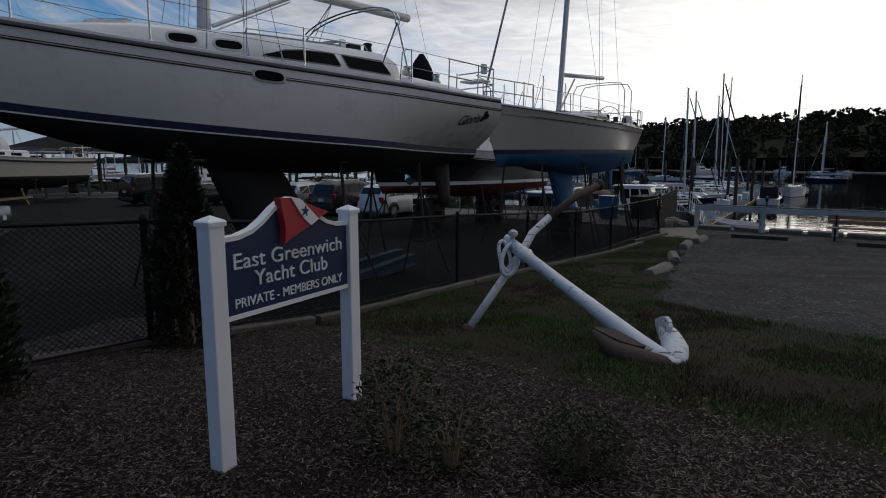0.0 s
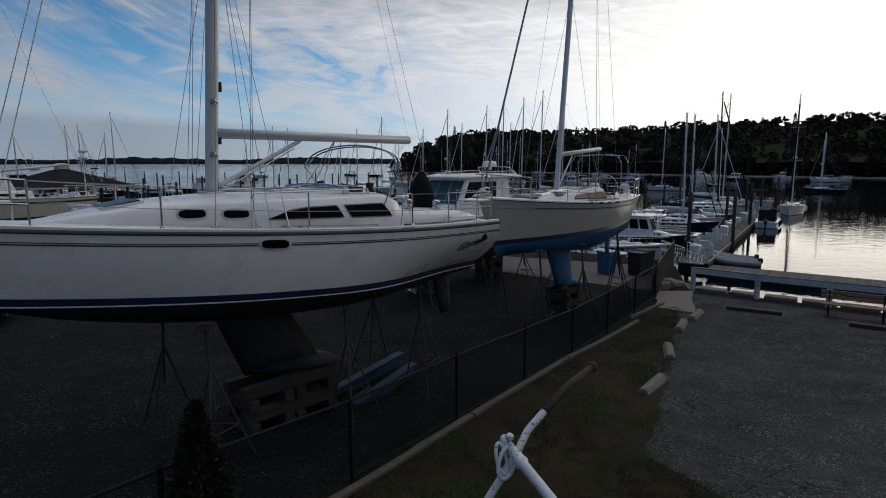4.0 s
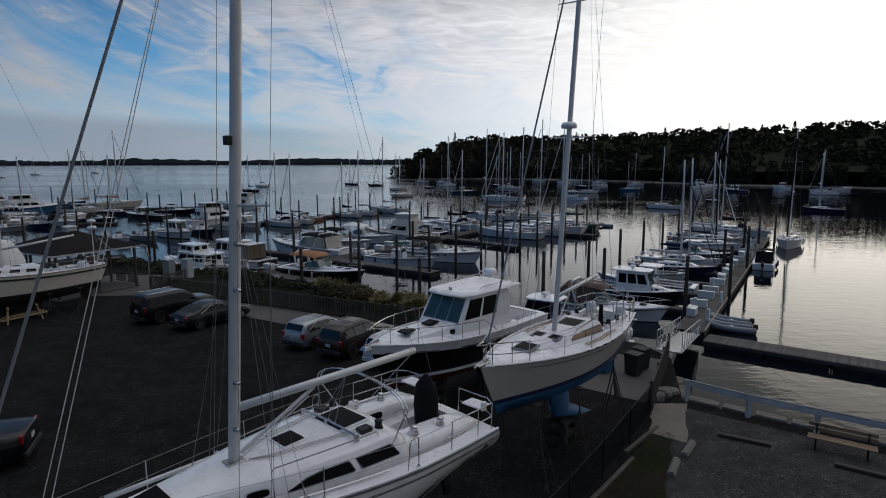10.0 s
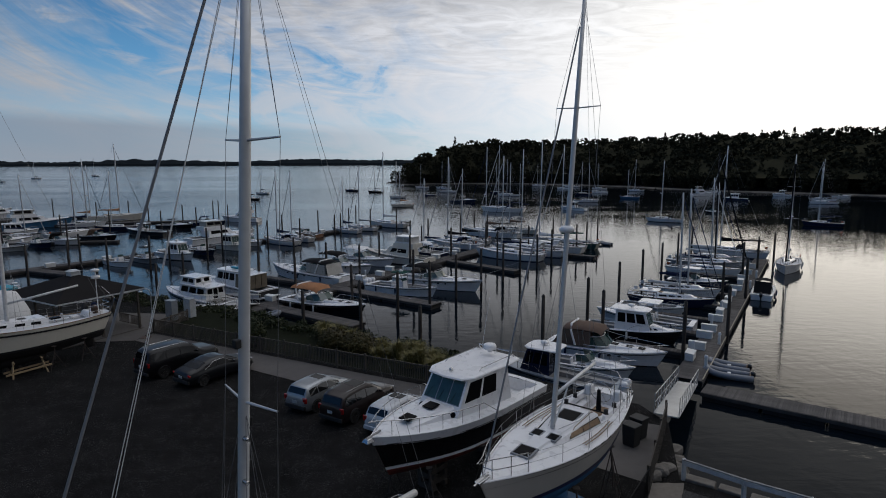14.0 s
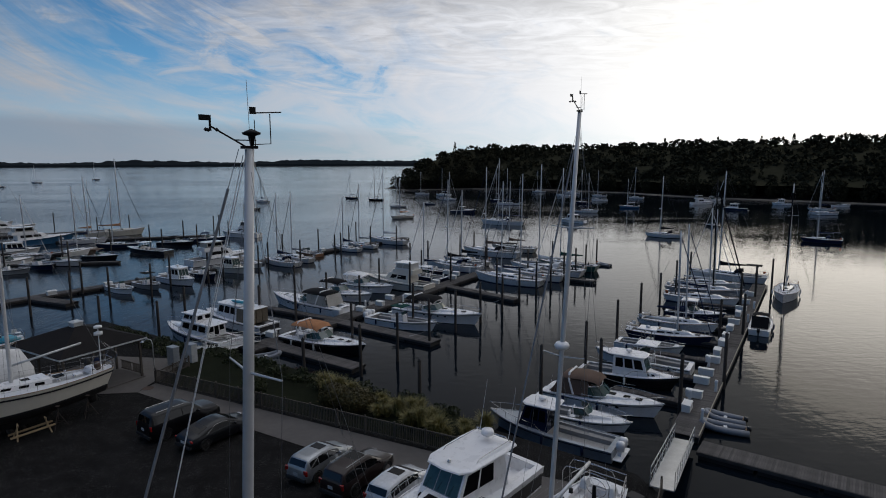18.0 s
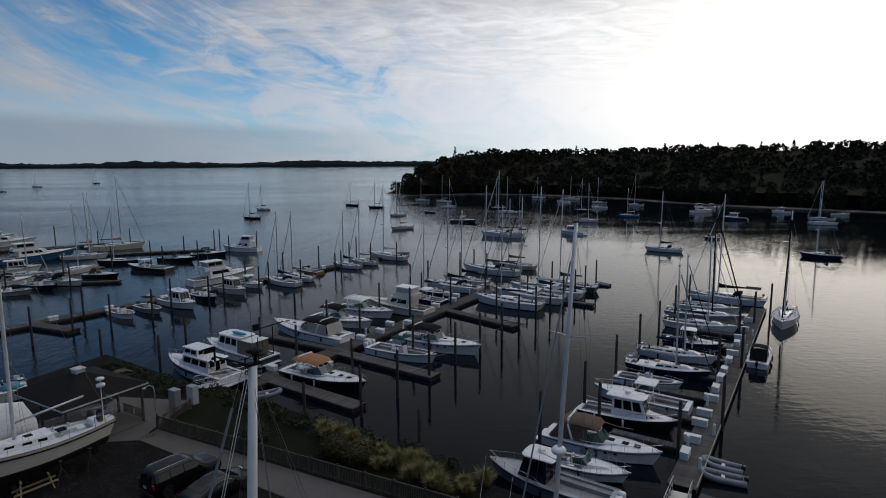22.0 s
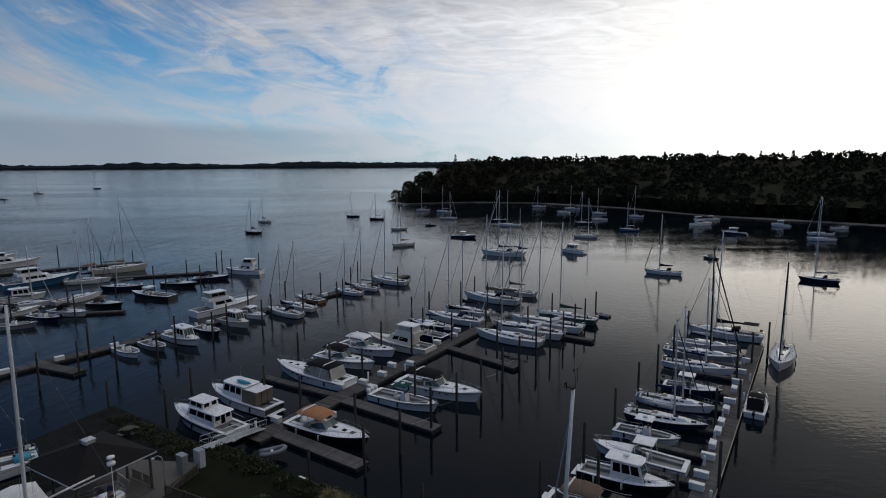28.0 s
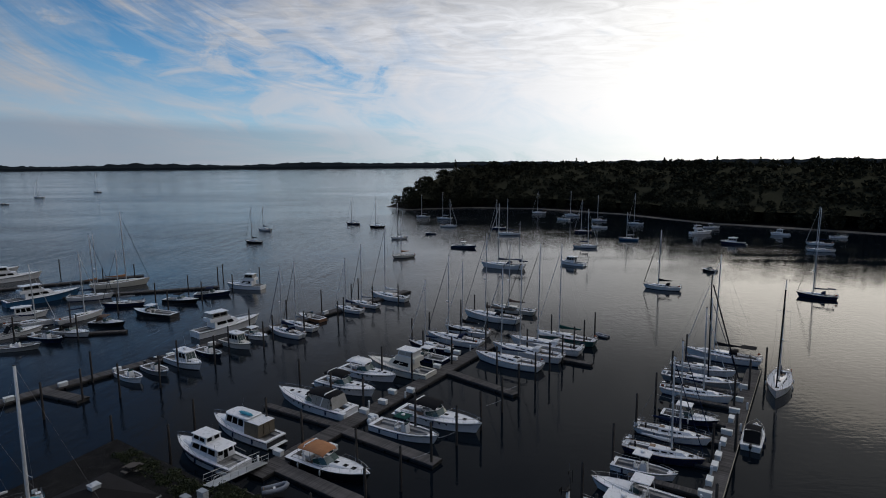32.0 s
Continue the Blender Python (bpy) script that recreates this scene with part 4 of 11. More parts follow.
    if bimini:
        bm = bmesh.new()
        w = half * 1.05
        box(bm, (f.x(0.17), 0, f.sheer(0.17) + 1.75), (length * 0.19, w * 2, 0.05), taper=(0.9, 0.8))
        bim = part("bimini", bm, bimini, boat)
        for sg in (1, -1):
            for dx in (-0.7, 0.7):
                bm = bmesh.new()
                tube(bm, [(f.x(0.17) + dx * 0.3, sg * w, f.sheer(0.17)), (f.x(0.17) + dx, sg * w * 0.95, f.sheer(0.17) + 1.73)], 0.014, 5)
                part("bimini_pole", bm, STEEL, bim)
    return boat, f


def fenders(boat, form, spots, material):
    """Fenders hung over the side on short lines."""
    for s, sg in spots:
        y, z = sg * (form.half(s) + 0.10), form.sheer(s) * 0.62
        bm = bmesh.new()
        lathe(bm, [(0.02, -0.34), (0.085, -0.27), (0.10, 0.0), (0.085, 0.27), (0.03, 0.34)], 8, pose(form.x(s), y, z))
        fend = part("fender", bm, material, boat, smooth=True)
        bm = bmesh.new()
        tube(bm, [(form.x(s), y, z + 0.32), (form.x(s), sg * (form.half(s) - 0.05), form.sheer(s) + 0.12)], 0.008, 4)
        part("fender_line", bm, WIRE, fend)


def outboard(boat, x, y, z, size=1.0, material=WHITE):
    bm = bmesh.new()
    rings(bm, [[(x + size * (dx * w), y + size * (dy * w2), z + size * h) for dx, dy in ((-0.32, -0.2), (0.2, -0.17), (0.2, 0.17), (-0.32, 0.2))] for w, w2, h in ((0.7, 0.8, 0.35), (1, 1, 0.5), (1, 1, 0.85), (0.75, 0.7, 1.0))])
    motor = part("outboard", bm, material, boat, smooth=True)
    bm = bmesh.new()
    box(bm, (x - 0.02 * size, y, z + 0.02 * size), (0.2 * size, 0.14 * size, 0.8 * size), taper=(1.5, 1.2))
    part("leg", bm, material, motor)
    return motor


def motorboat(kind, x, y, heading, length, label, hull=WHITE, stripe=None, top=None, z=WATER_Z, group="boats at the docks", canvas=NAVYCLOTH, glass=TEALGLASS, far=False, bottom=None, engines=0, engine_mat=WHITE, beam=None, extra=None):
    names = {"express": "motor_cruiser", "pilot": "pilothouse_boat", "console": "centre_console_boat", "fly": "flybridge_yacht", "tug": "tug_yacht", "launch": "launch", "cuddy": "cuddy_cabin_boat", "patrol": "patrol_boat", "bowrider": "bowrider"}
    boat = thing(names[kind], pose(x, y, z, 0, 0, heading), label, "motorboat", group)
    big = {"express": 0.88, "fly": 1.0, "tug": 1.0, "pilot": 0.95}.get(kind, 0.85)
    f = Form(length, beam or length * 0.20 + 1.05, (0.10 * length + 0.5) * big, (0.055 * length + 0.45) * big, False, 0.4)
    add_hull(boat, f, hull, stripe, bottom or BOTTOM_BLACK, None if far or hull in (NAVY, BLACKHULL) else HULLBLUE if kind in ("express", "cuddy") else None)
    deck_mat = WHITE if hull is not CREAM else CREAM
    mid = f.sheer(0.5)
    bm, _ = skin(f, [(0.02, lambda q: 1.012 - 0.01 * q, lambda q: f.sheer(q) * 0.90), (0.04, lambda q: 1.010 - 0.02 * q, lambda q: f.sheer(q) * 0.90 - 0.06)])
    part("rub_rail", bm, BLACKRUBBER if hull in (WHITE, CREAM, GREYHULL) else STEEL, boat, smooth=True)
    if not far:
        fenders(boat, f, ((0.2, 1), (0.5, 1), (0.2, -1), (0.5, -1)), SAILCLOTH if hull in (NAVY, BLACKHULL) else NAVYCLOTH)

    def windows(lo, up, sides=((0, 3), (1, 2)), cuts=((0.08, 0.32), (0.37, 0.62), (0.67, 0.92)), v=(0.42, 0.88), front=3, parent=boat, material=SMOKED):
        for i, j in sides:
            for a, b in cuts:
                bm = bmesh.new()
                pane_on(bm, lo, up, i, j, a, b, *v)
                part("window", bm, material, parent)
        for k in range(front):
            bm = bmesh.new()
            pane_on(bm, lo, up, 2, 3, 0.05 + k * 0.9 / front + 0.01, 0.05 + (k + 1) * 0.9 / front - 0.01, 0.12, 0.9)
            part("windscreen_pane", bm, glass, parent)

    def seat(xx, yy, zz, w=0.5):
        bm = bmesh.new()
        box(bm, (xx, yy, zz + 0.2), (0.5, w, 0.4), bevel=0.04)
        box(bm, (xx - 0.22, yy, zz + 0.55), (0.12, w, 0.5), bevel=0.04)
        part("helm_seat", bm, WHITE, boat)

    if kind == "express":
        add_deck(boat, f, deck_mat, (0.05, 0.46), 0.72, -0.55, 0.12, WELL)
        bm = bmesh.new()
        lo, up = house(bm, f, 0.44, 0.86, f.B * 0.34, f.B * 0.10, None, (0.38, 0.06), 0.0, 0.9, 0.8, 0.05)
        fore = part("foredeck", bm, deck_mat, boat, smooth=False)
        for s in (0.58, 0.70, 0.80):
            bm = bmesh.new()
            box(bm, (f.x(s), 0, f.sheer(s) + 0.40 - (s - 0.44) * 0.75 + 0.02), (0.5, 0.48, 0.05), pose(0, 0, 0))
            part("deck_hatch", bm, SMOKED, fore)
        for sg in (1, -1):
            bm = bmesh.new()
            box(bm, (f.x(0.14), sg * f.B * 0.24, mid - 0.28), (0.16 * length, f.B * 0.16, 0.42), bevel=0.04)
            part("cockpit_settee", bm, SAILCLOTH, boat)
        bm = bmesh.new()
        box(bm, (f.x(0.22), 0, mid - 0.56), (0.33 * length, f.B * 0.34, 0.03))
        part("cockpit_carpet", bm, BROWNCLOTH, boat)
        # wrap-round windscreen
        z0, w = mid + 0.30, f.B * 0.40
        xs = f.x(0.55)
        foot = [(xs - 1.9, w * 1.02), (xs - 0.8, w), (xs - 0.1, w * 0.72), (xs + 0.15, 0), (xs - 0.1, -w * 0.72), (xs - 0.8, -w), (xs - 1.9, -w * 1.02)]
        head = [(xs - 2.0, w * 0.98), (xs - 1.25, w * 0.9), (xs - 0.75, w * 0.62), (xs - 0.6, 0), (xs - 0.75, -w * 0.62), (xs - 1.25, -w * 0.9), (xs - 2.0, -w * 0.98)]
        for k in range(6):
            bm = bmesh.new()
            hh = lambda i: z0 + (0.35 if i in (0, 6) else 0.62)
            q = [Vector((*foot[k], z0 - 0.05)), Vector((*foot[k + 1], z0 - 0.05)), Vector((*head[k + 1], hh(k + 1))), Vector((*head[k], hh(k)))]
            n = (q[1] - q[0]).cross(q[3] - q[0]).normalized() * 0.012
            c = sum(q, Vector()) / 4
            q = [c + (p - c) * 0.97 for p in q]
            rings(bm, [[p - n for p in q], [p + n for p in q]])
            part("windscreen_pane", bm, glass, boat)
        bm = bmesh.new()
        tube(bm, [(*head[i], z0 + (0.36 if i in (0, 6) else 0.63)) for i in range(7)], 0.03, 5)
        tube(bm, [(*foot[i], z0 - 0.05) for i in range(7)], 0.035, 5)
        part("windscreen_frame", bm, WHITE, boat)
        # canvas over the helm on a frame
        bm = bmesh.new()
        xa, xb, zt = f.x(0.16), f.x(0.50), mid + 1.55
        loops = []
        for xx, dz, ww in ((xb, -0.28, 0.86), (xb - 0.4, 0.0, 0.95), ((xa + xb) / 2, 0.08, 1.0), (xa + 0.2, -0.02, 0.98), (xa, -0.14, 0.94)):
            loops.append([(xx, w * ww * yy, zt + dz + zz) for yy, zz in ((-1, -0.22), (-0.85, 0.0), (-0.4, 0.08), (0, 0.1), (0.4, 0.08), (0.85, 0.0), (1, -0.22))])
        rings(bm, loops, closed=False)
        canv = part("canvas_top", bm, canvas, boat, smooth=True)
        for xx in (xa + 0.1, (xa + xb) / 2):
            for sg in (1, -1):
                bm = bmesh.new()
                tube(bm, [(xx, sg * w, zt - 0.2), (xx + 0.35, sg * w * 1.06, mid + 0.1)], 0.02, 5)
                part("canvas_pole", bm, STEEL, canv)
        if top == "enclosed":
            for sg in (1, -1):
                bm = bmesh.new()
                q = [(xa + 0.05, sg * w * 0.97, zt - 0.3), (xb - 1.2, sg * w * 0.99, zt - 0.24), (xb - 1.3, sg * w * 1.05, mid + 0.15), (xa - 0.1, sg * w * 1.05, mid - 0.1)]
                rings(bm, [q, [(a, b - sg * 0.015, c) for a, b, c in q]])
                part("side_curtain", bm, VINYL, canv)
            bm = bmesh.new()
            q = [(xa, -w * 0.9, zt - 0.2), (xa, w * 0.9, zt - 0.2), (xa - 0.45, w * 0.98, mid - 0.15), (xa - 0.45, -w * 0.98, mid - 0.15)]
            rings(bm, [q, [(a + 0.015, b, c) for a, b, c in q]])
            part("aft_curtain", bm, VINYL, canv)
        elif top == "cover":
            for sg in (1, -1):
                bm = bmesh.new()
                q = [(xa - 0.1, sg * w * 0.97, zt - 0.3), (xb - 0.9, sg * w * 0.95, zt - 0.26), (xb - 0.9, sg * w * 1.04, mid + 0.15), (xa - 0.8, sg * w * 1.06, mid - 0.05)]
                rings(bm, [q, [(a, b - sg * 0.02, c) for a, b, c in q]])
                part("side_curtain", bm, canvas, canv)
            bm = bmesh.new()
            q = [(xa - 0.05, -w * 0.95, zt - 0.2), (xa - 0.05, w * 0.95, zt - 0.2), (xa - 0.9, w, mid - 0.1), (xa - 0.9, -w, mid - 0.1)]
            rings(bm, [q, [(a + 0.015, b, c) for a, b, c in q]])
            part("aft_curtain", bm, canvas, canv)
        bm = bmesh.new()
        box(bm, (f.x(0) - 0.35, 0, f.stern * 0.32), (0.75, f.B * 0.8, 0.08), bevel=0.02)
        part("swim_platform", bm, WHITE, boat)
        bm = bmesh.new()
        xr = f.x(0.3)
        tube(bm, [(xr - 0.2, -w * 1.1, mid + 0.1), (xr - 0.6, -w * 1.0, mid + 1.2), (xr - 0.7, -w * 0.7, mid + 1.72), (xr - 0.7, w * 0.7, mid + 1.72), (xr - 0.6, w * 1.0, mid + 1.2), (xr - 0.2, w * 1.1, mid + 0.1)], 0.09, 6)
        part("radar_arch", bm, WHITE, boat)
        seat(f.x(0.36), -f.B * 0.18, mid - 0.4)
        seat(f.x(0.36), f.B * 0.18, mid - 0.4)
        for s in (0.42, 0.5, 0.58, 0.66):
            for sg in (1, -1):
                bm = bmesh.new()
                lathe(bm, [(0.085, -0.02), (0.085, 0.015), (0.06, 0.02)], 10, pose(f.x(s) - 0.05, sg * (f.half(s) * 0.985), f.sheer(s) * 0.74) @ pose(0, 0, 0, -90 * sg, 0, 0) @ Matrix.Diagonal((1.8, 1, 1, 1)))
                part("porthole", bm, SMOKED, boat)
    elif kind in ("pilot", "tug", "patrol"):
        s0, s1 = {"pilot": (0.36, 0.72), "tug": (0.22, 0.68), "patrol": (0.48, 0.72)}[kind]
        add_deck(boat, f, deck_mat if kind != "patrol" else GREYHULL, (0.04, s0), 0.76, -0.45, 0.08, WELL)
        bm = bmesh.new()
        if kind != "patrol":
            lo, up = house(bm, f, s1 - 0.08, 0.90, f.B * 0.33, f.B * 0.09, None, (0.5, 0.12), 0.0, 0.6, 0.85)
            trunk = part("trunk_cabin", bm, deck_mat, boat)
            for i, j in ((0, 3), (1, 2)):
                for a, b in ((0.2, 0.36), (0.45, 0.58)):
                    bm = bmesh.new()
                    pane_on(bm, lo, up, i, j, a, b, 0.3, 0.72)
                    part("portlight", bm, SMOKED, trunk)
            bm = bmesh.new()
        tall = 1.3 if kind == "tug" else 1.75
        lo, up = house(bm, f, s0, s1, f.B * 0.37, f.B * 0.32, mid - 0.05, tall, 0.05, 0.55, 0.88, 0.03)
        cab = part("cabin", bm, NAVY if kind == "patrol" else deck_mat, boat)
        windows(lo, up, parent=cab)
        for a, b, v0, v1 in ((0.08, 0.34, 0.45, 0.88), (0.40, 0.62, 0.05, 0.88), (0.68, 0.92, 0.45, 0.88)):
            bm = bmesh.new()
            pane_on(bm, lo, up, 0, 1, a, b, v0, v1)
            part("aft_window" if v0 > 0.1 else "aft_door", bm, SMOKED, cab)
        bm = bmesh.new()
        xa, xb = f.x(s0) - 0.5, f.x(s1) - 0.25
        loops = []
        for dz, sh in ((0, 1.0), (0.06, 1.02), (0.12, 0.94)):
            w = f.B * 0.36 * sh
            cx, hx = (xa + xb) / 2, (xb - xa) / 2 * sh
            loops.append([(cx + hx * a, w * b, mid + tall - 0.04 + dz) for a, b in ((-1, -0.85), (-0.9, -1), (0.7, -1), (0.95, -0.7), (1, 0), (0.95, 0.7), (0.7, 1), (-0.9, 1), (-1, 0.85))])
        rings(bm, loops)
        roof = part("roof", bm, WHITE, cab)
        bm = bmesh.new()
        lathe(bm, [(0.05, 0), (0.06, 0.12), (0.28, 0.14), (0.3, 0.24), (0.24, 0.32), (0.08, 0.35)], 12, pose((xa + xb) / 2, 0, mid + tall + 0.07))
        part("radar_dome", bm, WHITE, roof, smooth=True)
        bm = bmesh.new()
        tube(bm, [((xa + xb) / 2 - 0.5, 0.5, mid + tall), ((xa + xb) / 2 - 0.9, 0.5, mid + tall + 2.4)], 0.012, 4, r_end=0.005)
        part("aerial", bm, WHITE, roof)
        if kind == "tug":
            bm = bmesh.new()
            lo, up = house(bm, f, 0.40, 0.64, f.B * 0.31, f.B * 0.27, mid + tall + 0.05, 0.75, 0.06, 0.35, 0.92)
            wheelhouse = part("wheelhouse", bm, WHITE, roof)
            for i, j, cuts in ((0, 3, ((0.1, 0.45), (0.52, 0.9))), (1, 2, ((0.1, 0.45), (0.52, 0.9))), (2, 3, ((0.06, 0.48), (0.52, 0.94))), (0, 1, ((0.1, 0.42), (0.58, 0.9)))):
                for a, b in cuts:
                    bm = bmesh.new()
                    pane_on(bm, lo, up, i, j, a, b, 0.3, 0.86)
                    part("window", bm, SMOKED, wheelhouse)
            bm = bmesh.new()
            box(bm, (f.x(0.51), 0, mid + tall + 0.84), (0.25 * length, f.B * 0.6, 0.07), bevel=0.03)
            part("wheelhouse_roof", bm, WHITE, wheelhouse)
            bm, _ = skin(f, [(0.04, 1.012, lambda s: f.sheer(s) - 0.20), (0.07, 1.010, lambda s: f.sheer(s) - 0.34)])
            part("sheer_band", bm, HULLBLACK, boat, "dark painted band", True)
            for sg in (1, -1):
                bm = bmesh.new()
                tube(bm, [(f.x(0.06), sg * f.B * 0.4, mid + 0.6), (f.x(0.22), sg * f.B * 0.4, mid + 0.75), (f.x(0.24), sg * f.B * 0.36, mid + tall + 0.6)], 0.02, 5)
                part("boarding_rail", bm, STEEL, boat)
        bm = bmesh.new()
        box(bm, (f.x(0) - 0.3, 0, f.stern * 0.3), (0.6, f.B * 0.75, 0.07), bevel=0.02)
        part("swim_platform", bm, deck_mat, boat)
    elif kind == "fly":
        add_deck(boat, f, deck_mat, (0.03, 0.24), 0.78, -0.5, 0.1, WELL)
        bm = bmesh.new()
        lo, up = house(bm, f, 0.24, 0.66, f.B * 0.40, f.B * 0.27, mid - 0.08, 1.35, 0.1, 1.3, 0.86, 0.04)
        cab = part("deckhouse", bm, deck_mat, boat)
        windows(lo, up, cuts=((0.1, 0.5), (0.54, 0.8)), v=(0.4, 0.85), parent=cab)
        bm = bmesh.new()
        lo, up = house(bm, f, 0.62, 0.90, f.B * 0.28, f.B * 0.08, None, (0.42, 0.1), 0.0, 0.6, 0.85)
        part("trunk_cabin", bm, deck_mat, boat)
        bm = bmesh.new()
        lo, up = house(bm, f, 0.18, 0.50, f.B * 0.37, f.B * 0.30, mid + 1.25, 0.7, 0.0, 0.15, 0.95, 0.0)
        bridge = part("flybridge", bm, deck_mat, boat)
        bm = bmesh.new()
        lo, up = house(bm, f, 0.22, 0.46, f.B * 0.33, f.B * 0.29, mid + 1.95, 0.95, 0.05, 0.25, 0.92, 0.02)
        shell = part("bridge_enclosure", bm, SAILCLOTH if top == "soft" else VINYL, bridge)
        for i, j in ((0, 3), (1, 2), (2, 3)):
            for a, b in ((0.06, 0.48), (0.52, 0.94)):
                bm = bmesh.new()
                pane_on(bm, lo, up, i, j, a, b, 0.25, 0.88)
                part("curtain_window", bm, VINYL if top == "soft" else SMOKED, shell)
        bm = bmesh.new()
        box(bm, (f.x(0.33), 0, mid + 2.98), (length * 0.27, f.B * 0.66, 0.08), bevel=0.03)
        part("hard_top", bm, WHITE, bridge)
        bm = bmesh.new()
        tube(bm, [(f.x(0.3), 0.6, mid + 3), (f.x(0.27), 0.6, mid + 5.4)], 0.012, 4)
        part("aerial", bm, WHITE, bridge)
    elif kind in ("console", "bowrider", "launch", "cuddy"):
        well = {"console": (0.06, 0.86), "bowrider": (0.08, 0.84), "launch": (0.05, 0.6), "cuddy": (0.05, 0.52)}[kind]
        add_deck(boat, f, deck_mat, well, 0.78, -0.5, 0.05, WELL)
        if kind == "console":
            bm = bmesh.new()
            box(bm, (f.x(0.5), 0, mid + 0.05), (0.9, 0.9, 1.1), taper=(0.7, 0.85), bevel=0.05)
            con = part("console", bm, WHITE, boat)
            bm = bmesh.new()
            box(bm, (f.x(0.52), 0, mid + 0.75), (0.04, 0.8, 0.4))
            part("windscreen_pane", bm, glass, con)
            seat(f.x(0.38), 0, mid - 0.4, 0.9)
            if top != "none":
                bm = bmesh.new()
                box(bm, (f.x(0.47), 0, mid + 1.65), (1.9, 1.7, 0.09), taper=(0.94, 0.92), bevel=0.03)
                tt = part("t_top", bm, canvas if top == "canvas" else WHITE, boat)
                for dx in (-0.6, 0.5):
                    for sg in (1, -1):
                        bm = bmesh.new()
                        tube(bm, [(f.x(0.5) + dx * 0.7, sg * 0.5, mid - 0.4), (f.x(0.47) + dx, sg * 0.62, mid + 1.62)], 0.025, 6)
                        part("t_top_leg", bm, STEEL, tt)
                bm = bmesh.new()
                lathe(bm, [(0.05, 0), (0.25, 0.03), (0.27, 0.14), (0.1, 0.22)], 10, pose(f.x(0.47), 0, mid + 1.7))
                part("radar_dome", bm, WHITE, tt, smooth=True)
        else:
            s1 = {"bowrider": 0.55, "launch": 0.66, "cuddy": 0.56}[kind]
            if kind != "bowrider":
                bm = bmesh.new()
                lo, up = house(bm, f, s1 - 0.06, 0.88, f.B * 0.33, f.B * 0.09, None, (0.34, 0.08), 0.0, 0.6, 0.82)
                part("trunk_cabin", bm, deck_mat, boat)
            z0, w, xs = mid + (0.26 if kind != "bowrider" else 0.0), f.B * 0.37, f.x(s1)
            foot = [(xs - 1.0, w), (xs, w * 0.75), (xs + 0.15, 0), (xs, -w * 0.75), (xs - 1.0, -w)]
            head = [(xs - 1.1, w * 0.96), (xs - 0.4, w * 0.7), (xs - 0.3, 0), (xs - 0.4, -w * 0.7), (xs - 1.1, -w * 0.96)]
            for k in range(4):
                q = [Vector((*foot[k], z0)), Vector((*foot[k + 1], z0)), Vector((*head[k + 1], z0 + 0.5)), Vector((*head[k], z0 + 0.45))]
                n = (q[1] - q[0]).cross(q[3] - q[0]).normalized() * 0.01
                bm = bmesh.new()
                rings(bm, [[p - n for p in q], [p + n for p in q]])
                part("windscreen_pane", bm, glass, boat)
            bm = bmesh.new()
            tube(bm, [(*head[i], z0 + 0.5) for i in range(5)], 0.022, 5)
            part("windscreen_frame", bm, STEEL, boat)
            seat(f.x(s1) - 1.3, -f.B * 0.2, mid - 0.45)
            seat(f.x(s1) - 1.3, f.B * 0.2, mid - 0.45)
            if top in ("bimini", "cover"):
                bm = bmesh.new()
                loops = []
                for xx, dz in ((xs - 0.3, -0.12), (xs - 0.7, 0.0), (xs - 1.4, 0.04), (xs - 2.2, -0.04)):
                    loops.append([(xx, w * yy, mid + 1.35 + dz + zz) for yy, zz in ((-1, -0.16), (-0.8, 0), (0, 0.07), (0.8, 0), (1, -0.16))])
                rings(bm, loops, closed=False)
                bim = part("bimini", bm, canvas, boat, smooth=True)
                for sg in (1, -1):
                    for dx in (-0.5, -2.0):
                        bm = bmesh.new()
                        tube(bm, [(xs - 1.3, sg * w * 1.05, mid), (xs + dx, sg * w, mid + 1.22)], 0.014, 5)
                        part("bimini_pole", bm, STEEL, bim)
                if top == "cover":
                    bm = bmesh.new()
                    q = [(xs - 2.2, -w, mid + 1.2), (xs - 2.2, w, mid + 1.2), (xs - 2.9, w, mid), (xs - 2.9, -w, mid)]
                    rings(bm, [q, [(a + 0.02, b, c) for a, b, c in q]])
                    part("aft_curtain", bm, canvas, bim)
            elif top == "hard":
                bm = bmesh.new()
                box(bm, (xs - 1.1, 0, mid + 1.5), (2.0, w * 1.9, 0.09), taper=(0.94, 0.92), bevel=0.03)
                ht = part("hard_top", bm, WHITE, boat)
                for dx in (-0.3, -1.9):
                    for sg in (1, -1):
                        bm = bmesh.new()
                        tube(bm, [(xs + dx - 0.2, sg * w, mid - 0.1), (xs + dx, sg * w * 0.92, mid + 1.47)], 0.03, 6)
                        part("hard_top_post", bm, WHITE, ht)
    if kind not in ("launch",) and not (kind == "console" and length < 6.5):
        bow_rail(boat, f, 0.52 if kind != "console" else 0.7, 0.55 if kind != "console" else 0.3, 0.018, 4)
    for k in range(engines):
        outboard(boat, f.x(0) - 0.25, (k - (engines - 1) / 2) * 0.7, f.stern * 0.35, 1.0 if length > 7 else 0.8, engine_mat)
    bm = bmesh.new()
    box(bm, (f.x(0.97), 0, f.sheer(1) + 0.03), (0.55, 0.22, 0.07), bevel=0.02)
    part("anchor_roller", bm, STEEL, boat)
    if extra:
        extra(boat, f, mid)
    return boat, f

# ---- docks ----
U = radians(57.6)  # the docks' long direction; their fingers lie square to it
ALONG, ACROSS = Vector((math.cos(U), math.sin(U))), Vector((math.cos(U - math.pi / 2), math.sin(U - math.pi / 2)))


